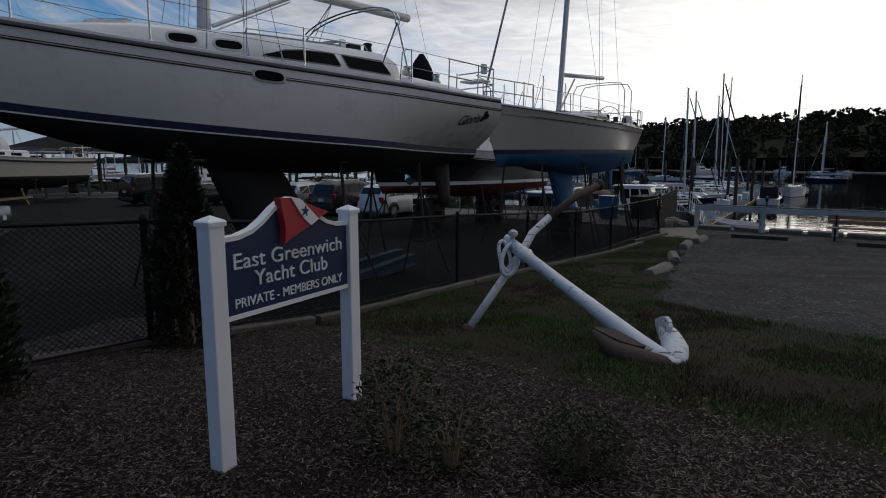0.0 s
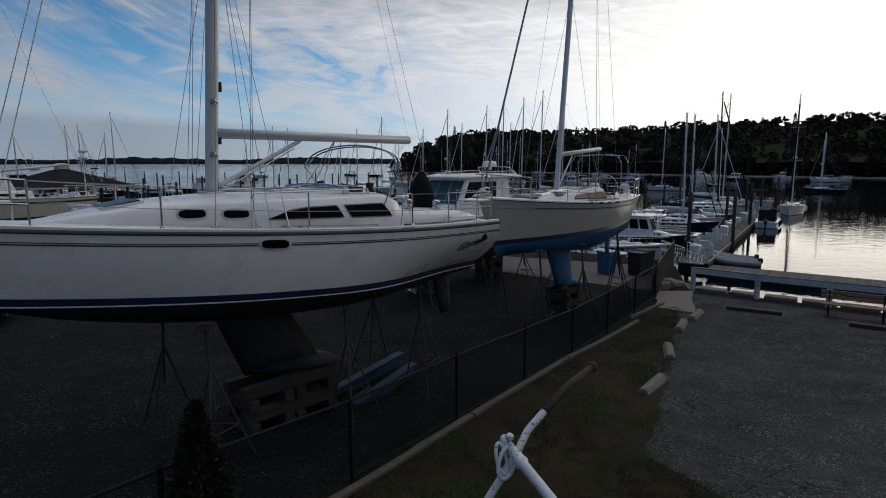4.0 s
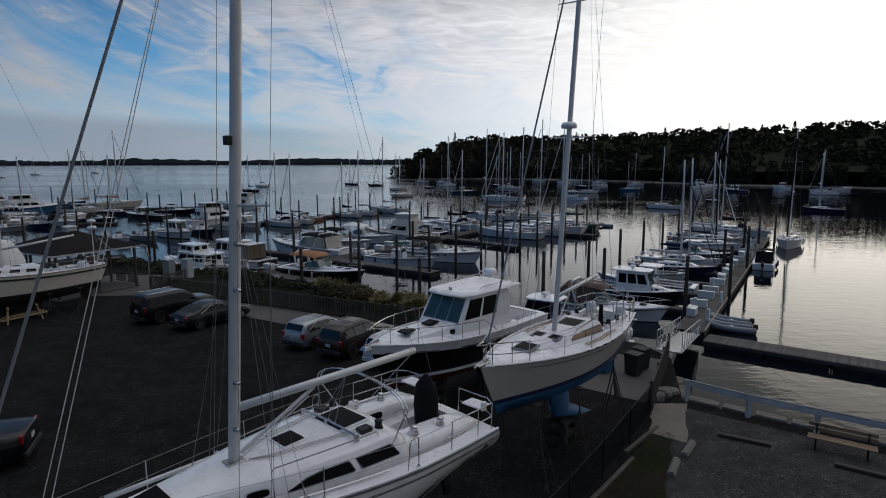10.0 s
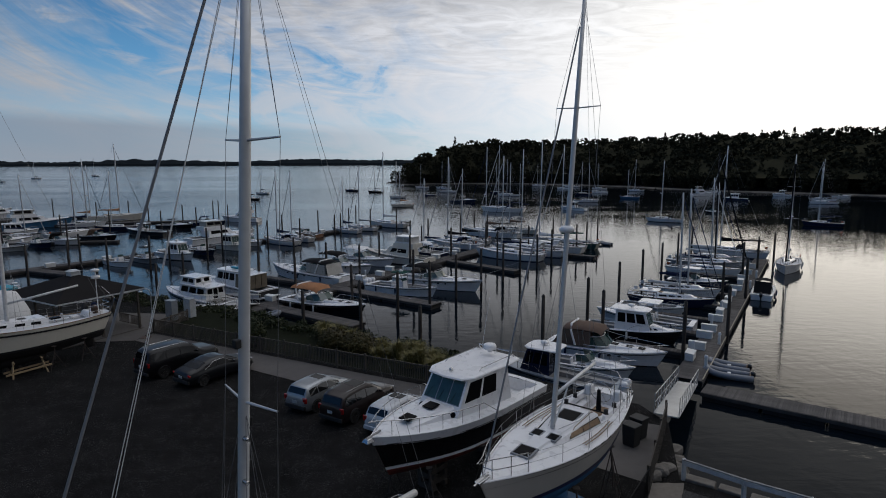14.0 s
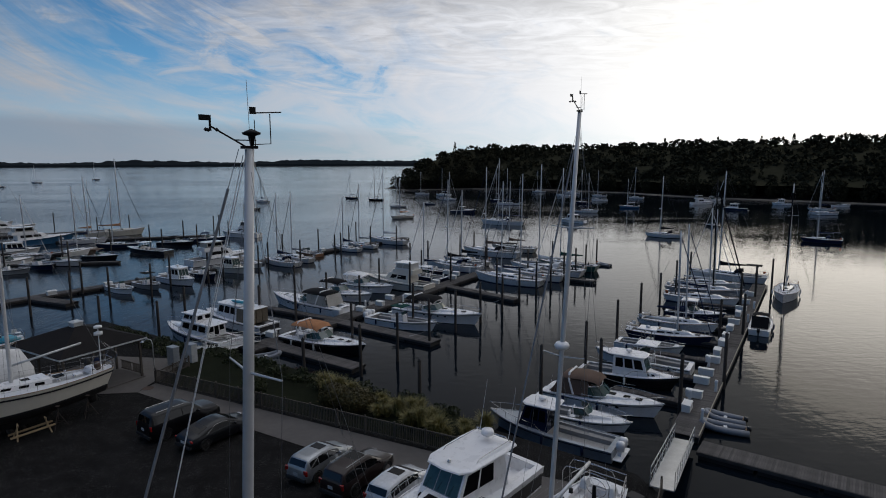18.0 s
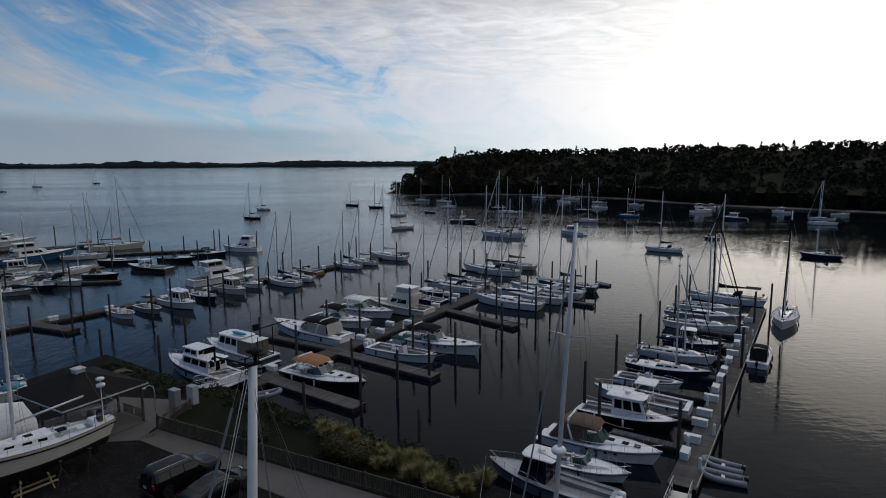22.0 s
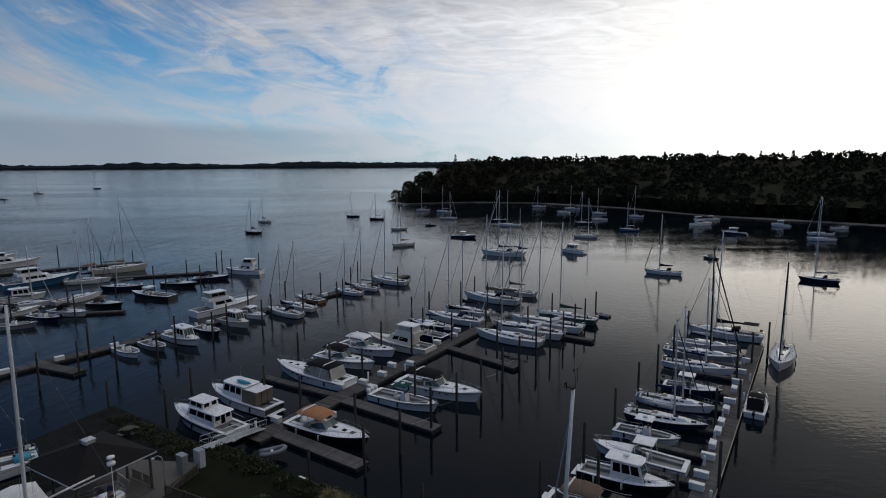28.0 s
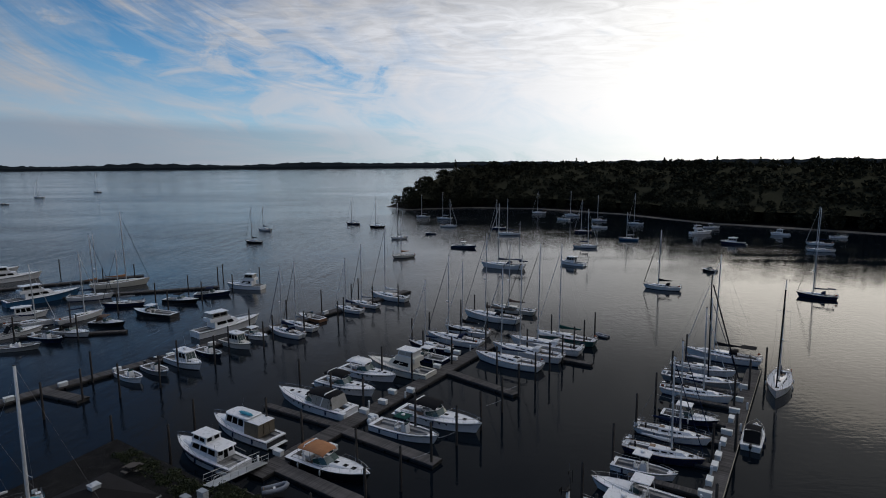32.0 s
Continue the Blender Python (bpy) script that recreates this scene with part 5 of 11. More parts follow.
def float_dock(name, start, end, width, label, boards=0.145, loose=0, rail=False):
    """A floating dock: dark float sides, a frame, planks laid across, each a piece."""
    a, b = Vector(start), Vector(end)
    run = b - a
    length, turn = run.length, math.degrees(math.atan2(run.y, run.x))
    dock = thing(name, pose(a.x, a.y, DOCK_Z, 0, 0, turn), label, "dock", "floating docks", "structure")
    bm = bmesh.new()
    k = max(1, int(length / 3.2))
    for i in range(k):
        box(bm, ((i + 0.5) * length / k, 0, -0.42), (length / k - 0.25, width - 0.12, 0.5))
    part("float", bm, FLOATSIDE, dock)
    for sg in (1, -1):
        bm = bmesh.new()
        box(bm, (length / 2, sg * (width / 2 - 0.03), -0.12), (length, 0.06, 0.22))
        part("side_beam", bm, PLANK, dock)
    if rail:
        bm = bmesh.new()
        box(bm, (length / 2, -(width / 2) + 0.03, 0.10), (length - 0.3, 0.07, 0.07), bevel=0.01)
        k = int(length / 1.5)
        for i in range(k):
            box(bm, ((i + 0.5) * length / k, -(width / 2) + 0.03, 0.04), (0.25, 0.06, 0.06))
        part("bull_rail", bm, PALEWOOD, dock, "pale timber edge rail")
    n = int(length / boards)
    single_n = min(n, loose)
    bm = bmesh.new()
    box(bm, (0, 0, 0), (boards - 0.012, width - 0.13, 0.03))
    first = part("plank", bm, PLANK, dock)
    first.matrix_basis = pose(boards / 2, 0, 0)
    spot = lambda i: ((i + 0.5) * boards, 0.012 * noise.noise((i * 3.3, length, 0)), 0.004 * noise.noise((i * 1.7, length, 4)))
    for i in range(1, single_n):
        again(first, "plank", dock, pose(*spot(i)))
    if n > single_n:
        bm = bmesh.new()
        for i in range(max(single_n, 1), n):
            box(bm, spot(i), (boards - 0.012, width - 0.13, 0.03))
        tagged(part("planking", bm, PLANKS, dock), kind="stuff")
    return dock


def pile(x, y, top, lean=0.0, turn=0.0, r=0.15):
    h = top - (WATER_Z - 1.0)
    bm = bmesh.new()
    loops = []
    for k in range(7):
        z = h * k / 6
        rr = r * (1.08 - 0.16 * k / 6)
        loops.append([(rr * (1 + 0.06 * noise.noise((x + i * 2.1, y, z))) * math.cos(i * math.pi / 5), rr * math.sin(i * math.pi / 5), z) for i in range(10)])
    rings(bm, loops)
    post = part("mooring_post", bm, PILE, None, smooth=True)
    bm = bmesh.new()
    lathe(bm, [(r * 1.02, h), (r * 1.04, h + 0.05), (0.02, h + 0.22)], 10)
    part("cap", bm, BLACKRUBBER, post, "black conical plastic cap")
    post.matrix_basis = pose(x, y, WATER_Z - 1.0, lean, 0, turn)
    return tagged(post, "dark weathered mooring post standing in the water", "mooring post", "mooring posts")


def dock_box(x, y, turn, size=(1.25, 0.62, 0.62), z=DOCK_Z):
    ob = thing("dock_box", pose(x, y, z, 0, 0, turn), "white fibreglass dock box with a sloped lid", "dock box", "dock boxes")
    bm = bmesh.new()
    box(bm, (0, 0, size[2] * 0.4), (size[0], size[1], size[2] * 0.8), bevel=0.03)
    part("body", bm, DOCKBOX, ob)
    bm = bmesh.new()
    rings(bm, [[(a * size[0] / 2 * 1.04, b * size[1] / 2 * 1.06, z2 + (0.06 if b > 0 else 0) * k) for a, b in ((-1, -1), (1, -1), (1, 1), (-1, 1))] for z2, k in ((size[2] * 0.8, 0), (size[2] * 0.88, 0), (size[2] * 0.95, 1))])
    part("lid", bm, DOCKBOX, ob)
    return ob


def power_post(x, y, turn, z=DOCK_Z):
    ob = thing("power_pedestal", pose(x, y, z, 0, 0, turn), "white dockside power pedestal with a lamp head", "power pedestal", "power pedestals")
    bm = bmesh.new()
    box(bm, (0, 0, 0.42), (0.2, 0.22, 0.84), taper=(0.85, 0.85), bevel=0.015)
    part("body", bm, DOCKBOX, ob)
    bm = bmesh.new()
    box(bm, (0, 0, 0.92), (0.24, 0.26, 0.16), taper=(0.7, 0.7), bevel=0.02)
    part("lamp_head", bm, WHITEPAINT, ob)
    return ob


R_START, R_END = Vector((17.0, 39.6)), Vector((49.5, 90.8))
float_dock("dock_right", R_START, R_END, 2.0, "long weathered plank dock with boats on both sides", loose=160, rail=True)
float_dock("dock_cross", (17.4, 37.9), (26.0, 31.7), 2.0, "weathered plank dock lying along the car park wall", loose=80)
for s in (6.2, 12.4, 18.0, 24.5, 31.0, 36.5, 43.0, 49.0):
    p = R_START + s * (R_END - R_START).normalized() - ACROSS * 0.9
    q = p - ACROSS * (7.5 if s > 12 else 6.0)
    float_dock("finger_dock", p, q, 0.95, "narrow weathered plank finger dock")
# the middle dock
M_START, M_END = Vector((-20.6, 59.6)), Vector((8.6, 105.6))
float_dock("dock_middle", M_START, M_END, 2.5, "weathered plank dock between rows of moored boats")
float_dock("dock_landing", (-23.0, 57.2), (-11.6, 49.6), 1.7, "low plank landing float beside the seawall", loose=100)
float_dock("finger_dock", (-18.2, 61.2), (-8.0, 54.0), 1.9, "weathered plank finger dock", loose=100)
float_dock("finger_dock", (-13.2, 71.4), (-25.0, 78.6), 1.2, "weathered plank finger dock")
float_dock("finger_dock", (-12.4, 70.3), (-0.8, 62.0), 1.9, "weathered plank finger dock", loose=100)
float_dock("finger_dock", (0.2, 91.6), (10.4, 81.6), 1.6, "weathered plank finger dock")
float_dock("finger_dock", (8.6, 104.6), (24.5, 94.2), 1.2, "weathered plank finger dock")
# the far left dock
C_START, C_END = Vector((-66.5, 76.0)), Vector((-9.6, 152.5))
float_dock("dock_left", C_START, C_END, 2.3, "long weathered plank dock with small craft", 0.29)
float_dock("finger_dock", (-59.4, 84.0), (-51.9, 80.9), 2.0, "weathered plank finger dock")
float_dock("finger_dock", (-84.0, 113.0), (-64.5, 116.5), 1.3, "weathered plank finger dock", 0.29)
float_dock("dock_left", (-118.0, 142.0), (-62.0, 160.0), 2.0, "far plank dock with working boats", 0.29)
float_dock("dock_left", (-135.0, 150.0), (-92.0, 178.0), 2.0, "far plank dock with motor yachts", 0.29)

# ---- boats laid up in the yard ----
def jackstand(x, y, top, lean=(0.0, 0.0), spread=0.55):
    """A tripod boat stand under a hull: three legs, a screw, a pad."""
    g = land(x, y)
    st = thing("jack_stand", pose(x, y, g), "rusty steel tripod boat stand propping a hull", "jack stand", "boat stands")
    h = top - g
    head = Vector((lean[0], lean[1], h))
    collar = Vector((lean[0] * 0.7, lean[1] * 0.7, h * 0.72))
    for k in range(3):
        a = 0.6 + k * 2 * math.pi / 3
        bm = bmesh.new()
        tube(bm, [(spread * math.cos(a), spread * math.sin(a), 0.0), collar], 0.022, 5)
        part("leg", bm, RUSTSTEEL, st)
    bm = bmesh.new()
    tube(bm, [collar * 0.55, head], 0.03, 6)
    part("screw", bm, RUSTSTEEL, st)
    bm = bmesh.new()
    box(bm, head, (0.24, 0.24, 0.04), bevel=0.01)
    part("pad", bm, RUSTSTEEL, st)
    bm = bmesh.new()
    pts = [(spread * 0.6 * math.cos(0.6 + k * 2 * math.pi / 3), spread * 0.6 * math.sin(0.6 + k * 2 * math.pi / 3), h * 0.28) for k in range(3)]
    tube(bm, pts + pts[:1], 0.012, 4)
    part("brace", bm, RUSTSTEEL, st)
    return st


def fin(boat, name, material, top, low, thick, z0, z1, bulb=0.0):
    """A keel or rudder: chord (x aft, x ahead) at its top and its foot."""
    bm = bmesh.new()
    loops = []
    for k in range(5):
        u = k / 4
        a, b = top[0] + (low[0] - top[0]) * u, top[1] + (low[1] - top[1]) * u
        z = z0 + (z1 - z0) * u
        loops.append([(a + (b - a) * s, y * thick * (1 - 0.2 * u), z) for s, y in ((0, 0), (0.25, 0.6), (0.6, 1), (0.88, 0.7), (1, 0), (0.88, -0.7), (0.6, -1), (0.25, -0.6))])
    rings(bm, loops)
    if bulb:
        a, b = low
        rings(bm, [[(a - 0.25, y * bulb * 1.2, z1 + dz) for y, dz in ((-1, -0.06), (0, 0.0), (1, -0.06), (0, -0.06))], [(a + (b - a) * 0.4, y * bulb, z1 + dz) for y, dz in ((-1, 0.0), (0, 0.14), (1, 0.0), (0, -0.02))], [(b, y * 0.06, z1 + dz) for y, dz in ((-1, 0.1), (0, 0.16), (1, 0.1), (0, 0.02))]])
    return part(name, bm, material, boat, smooth=True)


def blocks(x, y, top, turn=0.0):
    g = land(x, y)
    ob = thing("keel_blocking", pose(x, y, g, 0, 0, turn), "stacked timber blocks under a keel", "timber blocks", "keel blocks")
    k = max(1, int((top - g) / 0.2))
    for i in range(k):
        for sg in (-1, 1):
            bm = bmesh.new()
            if i % 2:
                box(bm, (0, sg * 0.3, (i + 0.5) * (top - g) / k), (1.0, 0.2, (top - g) / k - 0.01), bevel=0.012)
            else:
                box(bm, (sg * 0.35, 0, (i + 0.5) * (top - g) / k), (0.2, 0.9, (top - g) / k - 0.01), bevel=0.012)
            part("timber", bm, PILE, ob)
    return ob


def oval(bm, centre, along, up, w, h, out, n=14, depth=0.03):
    """A rounded flat fitting on a side: along, up and out are its axes."""
    c, al, u, o = Vector(centre), Vector(along).normalized(), Vector(up).normalized(), Vector(out).normalized()
    pts = []
    for k in range(n):
        a = 2 * math.pi * k / n
        ca, sa = math.cos(a), math.sin(a)
        px = math.copysign(abs(ca) ** 0.55, ca) * w / 2
        py = math.copysign(abs(sa) ** 0.7, sa) * h / 2
        pts.append(c + al * px + u * py)
    rings(bm, [[p - o * depth for p in pts], [p + o * 0.012 for p in pts], [c + (p - c) * 0.92 + o * 0.018 for p in pts]])


def bars_on(parent, name, material, origin, along, up, out, strokes, thick=0.004):
    """Flat strokes on a side, each (x, y, width, height, slant)."""
    o, al, u, n = Vector(origin), Vector(along).normalized(), Vector(up).normalized(), Vector(out).normalized()
    bm = bmesh.new()
    for x, y, w, h, sl in strokes:
        q = [o + al * (x + dx * w + dy * sl * h) + u * (y + dy * h) for dx, dy in ((0, 0), (1, 0), (1, 1), (0, 1))]
        rings(bm, [[p + n * 0.002 for p in q], [p + n * (0.002 + thick) for p in q]])
    return part(name, bm, material, parent)


class RacyForm(Form):
    """A fine-bowed hull with a reverse transom; x runs from the deck's aft edge to the stem."""

    def x(self, s, k=0.0):
        return -4.75 + self.L * s - k * 1.3 * s ** 4 - 0.5 * (max(k, 0.0) ** 0.7) * (1 - s) ** 9

    def s(self, x):
        return (x + 4.75) / self.L

    def half(self, s):
        x = self.x(s)
        if x > -2.4:
            return max(1.765 * (1 - (min(x + 2.4, 7.35) / 7.35) ** 1.5), 0.015)
        return 1.765 - 0.012 * (x + 2.4) ** 2

    def sheer(self, s):
        x = self.x(s)
        return 1.135 + 0.056 * x + 0.0047 * x * x

    def boot(self, s):
        """Height of the painted waterline."""
        x = self.x(s)
        return 0.13 + 0.0544 * x + 0.0044 * x * x

    def tuck(self, s):
        """Half breadth at the painted waterline, as a share of the deck's."""
        return 0.46 + 0.44 * smooth01(0.0, 0.42, s) - 0.22 * smooth01(0.55, 1.0, s)

    def side(self, s, v):
        """A point on the topsides, v from 0 at the sheer to 1 at the waterline."""
        w = 1 - (1 - self.tuck(s)) * v ** 2.0
        return Vector((self.x(s, 0.6 * v), self.half(s) * w, self.sheer(s) + (self.boot(s) - self.sheer(s)) * v))


def blue_white_sloop():
    """The large white sloop beside the sign."""
    f = RacyForm(9.7, 3.52, 1.5, 0.97, True, 0.5, 0.9)
    zw, turn_z = 2.03, 227
    boat = thing("sailboat", pose(-3.277, 10.422, zw, 0, 0, turn_z), "large white sloop laid up on stands with navy boot stripe", "sailboat", "boats laid up in the yard")
    n_st = 29
    stations = [(i / (n_st - 1)) for i in range(n_st)]

    def strip(name, material, parent, rows, label="", close=True):
        """A band of the hull from rows of (y share, function of s giving a point)."""
        bm = bmesh.new()
        for sign in (1, -1):
            grid = [[bm.verts.new((p.x, sign * p.y, p.z)) for p in (r(s) for r in rows)] for s in stations]
            for a, b in zip(grid, grid[1:]):
                for j in range(len(rows) - 1):
                    bm.faces.new((a[j], b[j], b[j + 1], a[j + 1]))
        if close:
            end_plate(bm, [tuple(r(0.0)) for r in rows])
        return part(name, bm, material, parent, label, True)

    def below(dz, w, k):
        """A row under the painted waterline."""
        def at(s):
            p = f.side(s, 1.0)
            deep = dz * (0.30 + 0.70 * math.sin(math.pi * min(max(s, 0.0) * 0.86 + 0.10, 1.0)))
            return Vector((f.x(s, 0.6 + 0.3 * k), p.y * w, p.z - deep))
        return at

    hull = strip("hull", WHITE, boat, [lambda s, v=v: f.side(s, v) for v in (0, 0.12, 0.28, 0.45, 0.62, 0.78, 0.9, 1.0)])
    blue = lambda s: f.side(s, 1.0) + Vector((0, -0.010, -0.10))
    strip("boot_stripe", HULLBLUE, hull, [lambda s: f.side(s, 1.0) + Vector((0, 0.003, 0.004)), blue])
    white_line = lambda s: blue(s) + Vector((0, -0.004, -0.022))
    strip("boot_stripe", WHITE, hull, [lambda s: blue(s) + Vector((0, 0.002, 0)), white_line], "thin white waterline")
    strip("bottom", BOTTOM_BLACK, hull, [white_line, below(0.30, 0.90, 0.3), below(0.46, 0.66, 0.6), below(0.58, 0.33, 0.85), below(0.62, 0.0, 1.0)])
    raised = lambda v, out: (lambda s: f.side(s, v) + Vector((0, out, 0)))
    fall = lambda s, d: d / max(f.sheer(s) - f.boot(s), 0.1)
    strip("rub_rail", GREYRAIL, hull, [lambda s: f.side(s, 0) + Vector((0, 0.0, 0.025)), lambda s: f.side(s, 0) + Vector((0, 0.022, 0.01)), lambda s: f.side(s, fall(s, 0.05)) + Vector((0, 0.022, 0)), lambda s: f.side(s, fall(s, 0.062))], "grey rubbing strake", False)
    for d, w in ((0.055, 0.014), (0.185, 0.014), (0.212, 0.020)):
        strip("sheer_stripe", HULLBLACK, hull, [lambda s: f.side(s, fall(s, d)) + Vector((0, 0.005 if d > 0.1 else 0.026, 0)), lambda s: f.side(s, fall(s, d + w)) + Vector((0, 0.005 if d > 0.1 else 0.012, 0))], "", False)
    # deck with its cockpit
    S = f.s
    deck = add_deck(boat, f, WHITE, (S(-4.45), S(-2.25)), 0.36, -0.40, 0.10)
    for sg in (1, -1):  # broad coamings that run out to the stern
        bm = bmesh.new()
        loops = []
        for x, top, w in ((-2.15, 0.30, 1.30), (-2.6, 0.29, 1.34), (-3.3, 0.26, 1.36), (-4.0, 0.22, 1.32), (-4.5, 0.14, 1.25), (-4.66, 0.03, 1.2)):
            z = f.sheer(S(x)) + 0.03
            loops.append([(x, sg * y, zz) for y, zz in ((0.615, z - 0.02), (0.62, z + top * 0.9), (0.68, z + top), (1.0, z + top * 0.96), (w - 0.12, z + top * 0.75), (w, z), (0.9, z - 0.02))])
        rings(bm, loops)
        part("coaming", bm, WHITE, deck, smooth=True)
        bm = bmesh.new()
        oval(bm, (-2.95, sg * 0.617, f.sheer(S(-3)) + 0.10), (1, 0, 0), (0, 0, 1), 0.62, 0.20, (0, -sg, 0))
        part("cockpit_pocket", bm, SMOKED, deck)
    # coach roof: foot half breadth and shoulder height along x
    def along(table, x):
        for (xa, a), (xb, b) in zip(table, table[1:]):
            if x <= xb:
                u = min(max((x - xa) / (xb - xa), 0.0), 1.0)
                return a + (b - a) * u
        return table[-1][1]

    foot = ((-2.3, 1.36), (-2.0, 1.34), (-1.0, 1.28), (0.3, 1.05), (0.8, 0.90), (1.4, 0.72), (2.0, 0.60), (2.6, 0.46), (3.2, 0.26), (3.6, 0.10))
    rise = ((-2.3, 0.42), (-2.15, 0.50), (-1.9, 0.535), (-1.0, 0.50), (0.0, 0.44), (0.8, 0.38), (1.4, 0.33), (2.0, 0.27), (2.6, 0.17), (3.2, 0.06), (3.6, 0.0))
    dome = ((-2.3, 0.14), (-1.0, 0.15), (1.2, 0.15), (2.0, 0.13), (2.8, 0.07), (3.6, 0.02))
    base_z = lambda x: f.sheer(S(x)) + 0.01
    on_side = lambda x, v, sg, out=0.0: Vector((x, sg * (along(foot, x) * (1 - 0.13 * v) + out), base_z(x) + v * along(rise, x) + 0.3 * out))
    top_z = lambda x: base_z(x) + along(rise, x) + along(dome, x)
    bm = bmesh.new()
    loops = []
    for k in range(31):
        x = -2.3 + 5.9 * k / 30
        w, h, d = along(foot, x), along(rise, x), along(dome, x)
        pts = [(w, -0.04), (w * 0.935, 0.5 * h), (w * 0.87, h), (w * 0.83, h + 0.22 * d), (w * 0.70, h + 0.52 * d), (w * 0.40, h + 0.88 * d), (0.0, h + d)]
        loops.append([(x, y, base_z(x) + z) for y, z in pts] + [(x, -y, base_z(x) + z) for y, z in pts[-2::-1]])
    rings(bm, loops)
    roof = part("coach_roof", bm, WHITE, boat, smooth=True)

    def v_at(x, z):
        return (z - base_z(x)) / max(along(rise, x), 0.05)

    for sg in (1, -1):
        for shape in (((0.33, 1.33), (-0.05, 1.43), (-0.35, 1.465), (-0.86, 1.47), (-0.90, 1.45), (-0.98, 1.30), (-0.95, 1.28), (0.25, 1.315)), ((-1.06, 1.47), (-1.86, 1.465), (-1.91, 1.44), (-2.05, 1.26), (-2.02, 1.24), (-1.18, 1.27), (-1.14, 1.30))):
            for grow, out, mat, nm in ((0.02, 0.008, GREYRAIL, "window_frame"), (0.0, 0.016, SMOKED, "cabin_window")):
                cx, cz = sum(x for x, _ in shape) / len(shape), sum(z for _, z in shape) / len(shape)
                ring = [(x + math.copysign(grow, x - cx), z + math.copysign(grow, z - cz)) for x, z in shape]
                bm = bmesh.new()
                rings(bm, [[on_side(x, v_at(x, z), sg, o) for x, z in ring] for o in (-0.03, out)])
                held = part(nm, bm, mat, roof if grow else held)
        for x, z in ((0.81, 1.42), (1.43, 1.45)):
            v = v_at(x, z)
            c, al = on_side(x, v, sg, 0.004), on_side(x + 0.1, v, sg) - on_side(x - 0.1, v, sg)
            up = on_side(x, v + 0.2, sg) - on_side(x, v - 0.2, sg)
            out = al.cross(up) if al.cross(up).y * sg > 0 else up.cross(al)
            bm = bmesh.new()
            oval(bm, c, al, up, 0.46, 0.19, out)
            rim = part("portlight_frame", bm, DECK, roof)
            bm = bmesh.new()
            oval(bm, c + out.normalized() * 0.012, al, up, 0.39, 0.13, out)
            part("portlight", bm, SMOKED, rim)
        bm = bmesh.new()  # grab rail along the roof's edge
        run = [(x, sg * along(foot, x) * 0.76, top_z(x) - 0.05 + (0.05 if 0 < k < 6 else -0.03)) for k, x in enumerate((-1.75, -1.7, -1.1, -0.5, 0.0, 0.45, 0.5))]
        tube(bm, run, 0.013, 6)
        part("grab_rail", bm, STEEL, roof)
        bm = bmesh.new()
        tube(bm, [(x, sg * (f.half(S(x)) - 0.28), f.sheer(S(x)) + 0.045) for x in (-1.6, -1.0, -0.4, 0.2)], 0.018, 5)
        part("genoa_track", bm, STEEL, deck)
        for x, y, z, mat in ((-1.95, 0.78, top_z(-1.95) - 0.06, BLACKRUBBER), (-2.75, 1.0, f.sheer(S(-2.75)) + 0.31, STEEL), (-3.55, 1.0, f.sheer(S(-3.55)) + 0.27, STEEL)):
            bm = bmesh.new()
            lathe(bm, [(0.10, 0), (0.075, 0.05), (0.07, 0.12), (0.09, 0.16), (0.05, 0.18)], 12, pose(x, sg * y, z))
            part("winch", bm, mat, boat, smooth=True)
        bm = bmesh.new()
        box(bm, (-3.5, sg * 1.35, f.sheer(S(-3.5)) + 0.10), (0.20, 0.05, 0.03), bevel=0.01)
        part("cleat", bm, STEEL, boat)
    for x, sx, sy, nm in ((-1.58, 0.72, 0.88, "sliding_hatch"), (-0.32, 0.46, 0.50, "deck_hatch")):
        bm = bmesh.new()
        box(bm, (0, 0, 0), (sx + 0.08, sy + 0.08, 0.06), pose(x, 0, top_z(x) - 0.005, 0, 2.0, 0), taper=(0.95, 0.95), bevel=0.012)
        rim = part("hatch_frame", bm, WHITE, roof)
        bm = bmesh.new()
        box(bm, (0, 0, 0), (sx, sy, 0.03), pose(x, 0, top_z(x) + 0.022, 0, 2.0, 0), taper=(0.96, 0.96), bevel=0.008)
        part(nm, bm, SMOKED, rim)
    # the trapezoid fore hatch
    q = [(2.03, 0.29), (2.03, -0.29), (2.52, -0.27), (2.52, 0.27)]
    for grow, lift, mat, nm in ((1.16, 0.012, WHITE, "hatch_frame"), (1.0, 0.026, SMOKED, "fore_hatch")):
        bm = bmesh.new()
        lift_z = lambda x: top_z(x) - 0.012 + lift
        rings(bm, [[(2.275 + (x - 2.275) * grow, y * grow, lift_z(x) + dz) for x, y in q] for dz in (-0.05, 0.0)])
        rim = part(nm, bm, mat, roof if grow > 1 else rim)
    # traveller across the roof with its end blocks and the clutches
    bm = bmesh.new()
    tube(bm, [(-1.26, y, top_z(-1.26) + 0.07 - 0.05 * y * y) for y in (-0.95, -0.5, 0, 0.5, 0.95)], 0.028, 6)
    for y in (-0.92, 0.0, 0.92):
        box(bm, (-1.26, y, top_z(-1.26) + 0.02 - 0.06 * y * y), (0.10, 0.07, 0.14))
    part("traveller", bm, STEEL, roof)
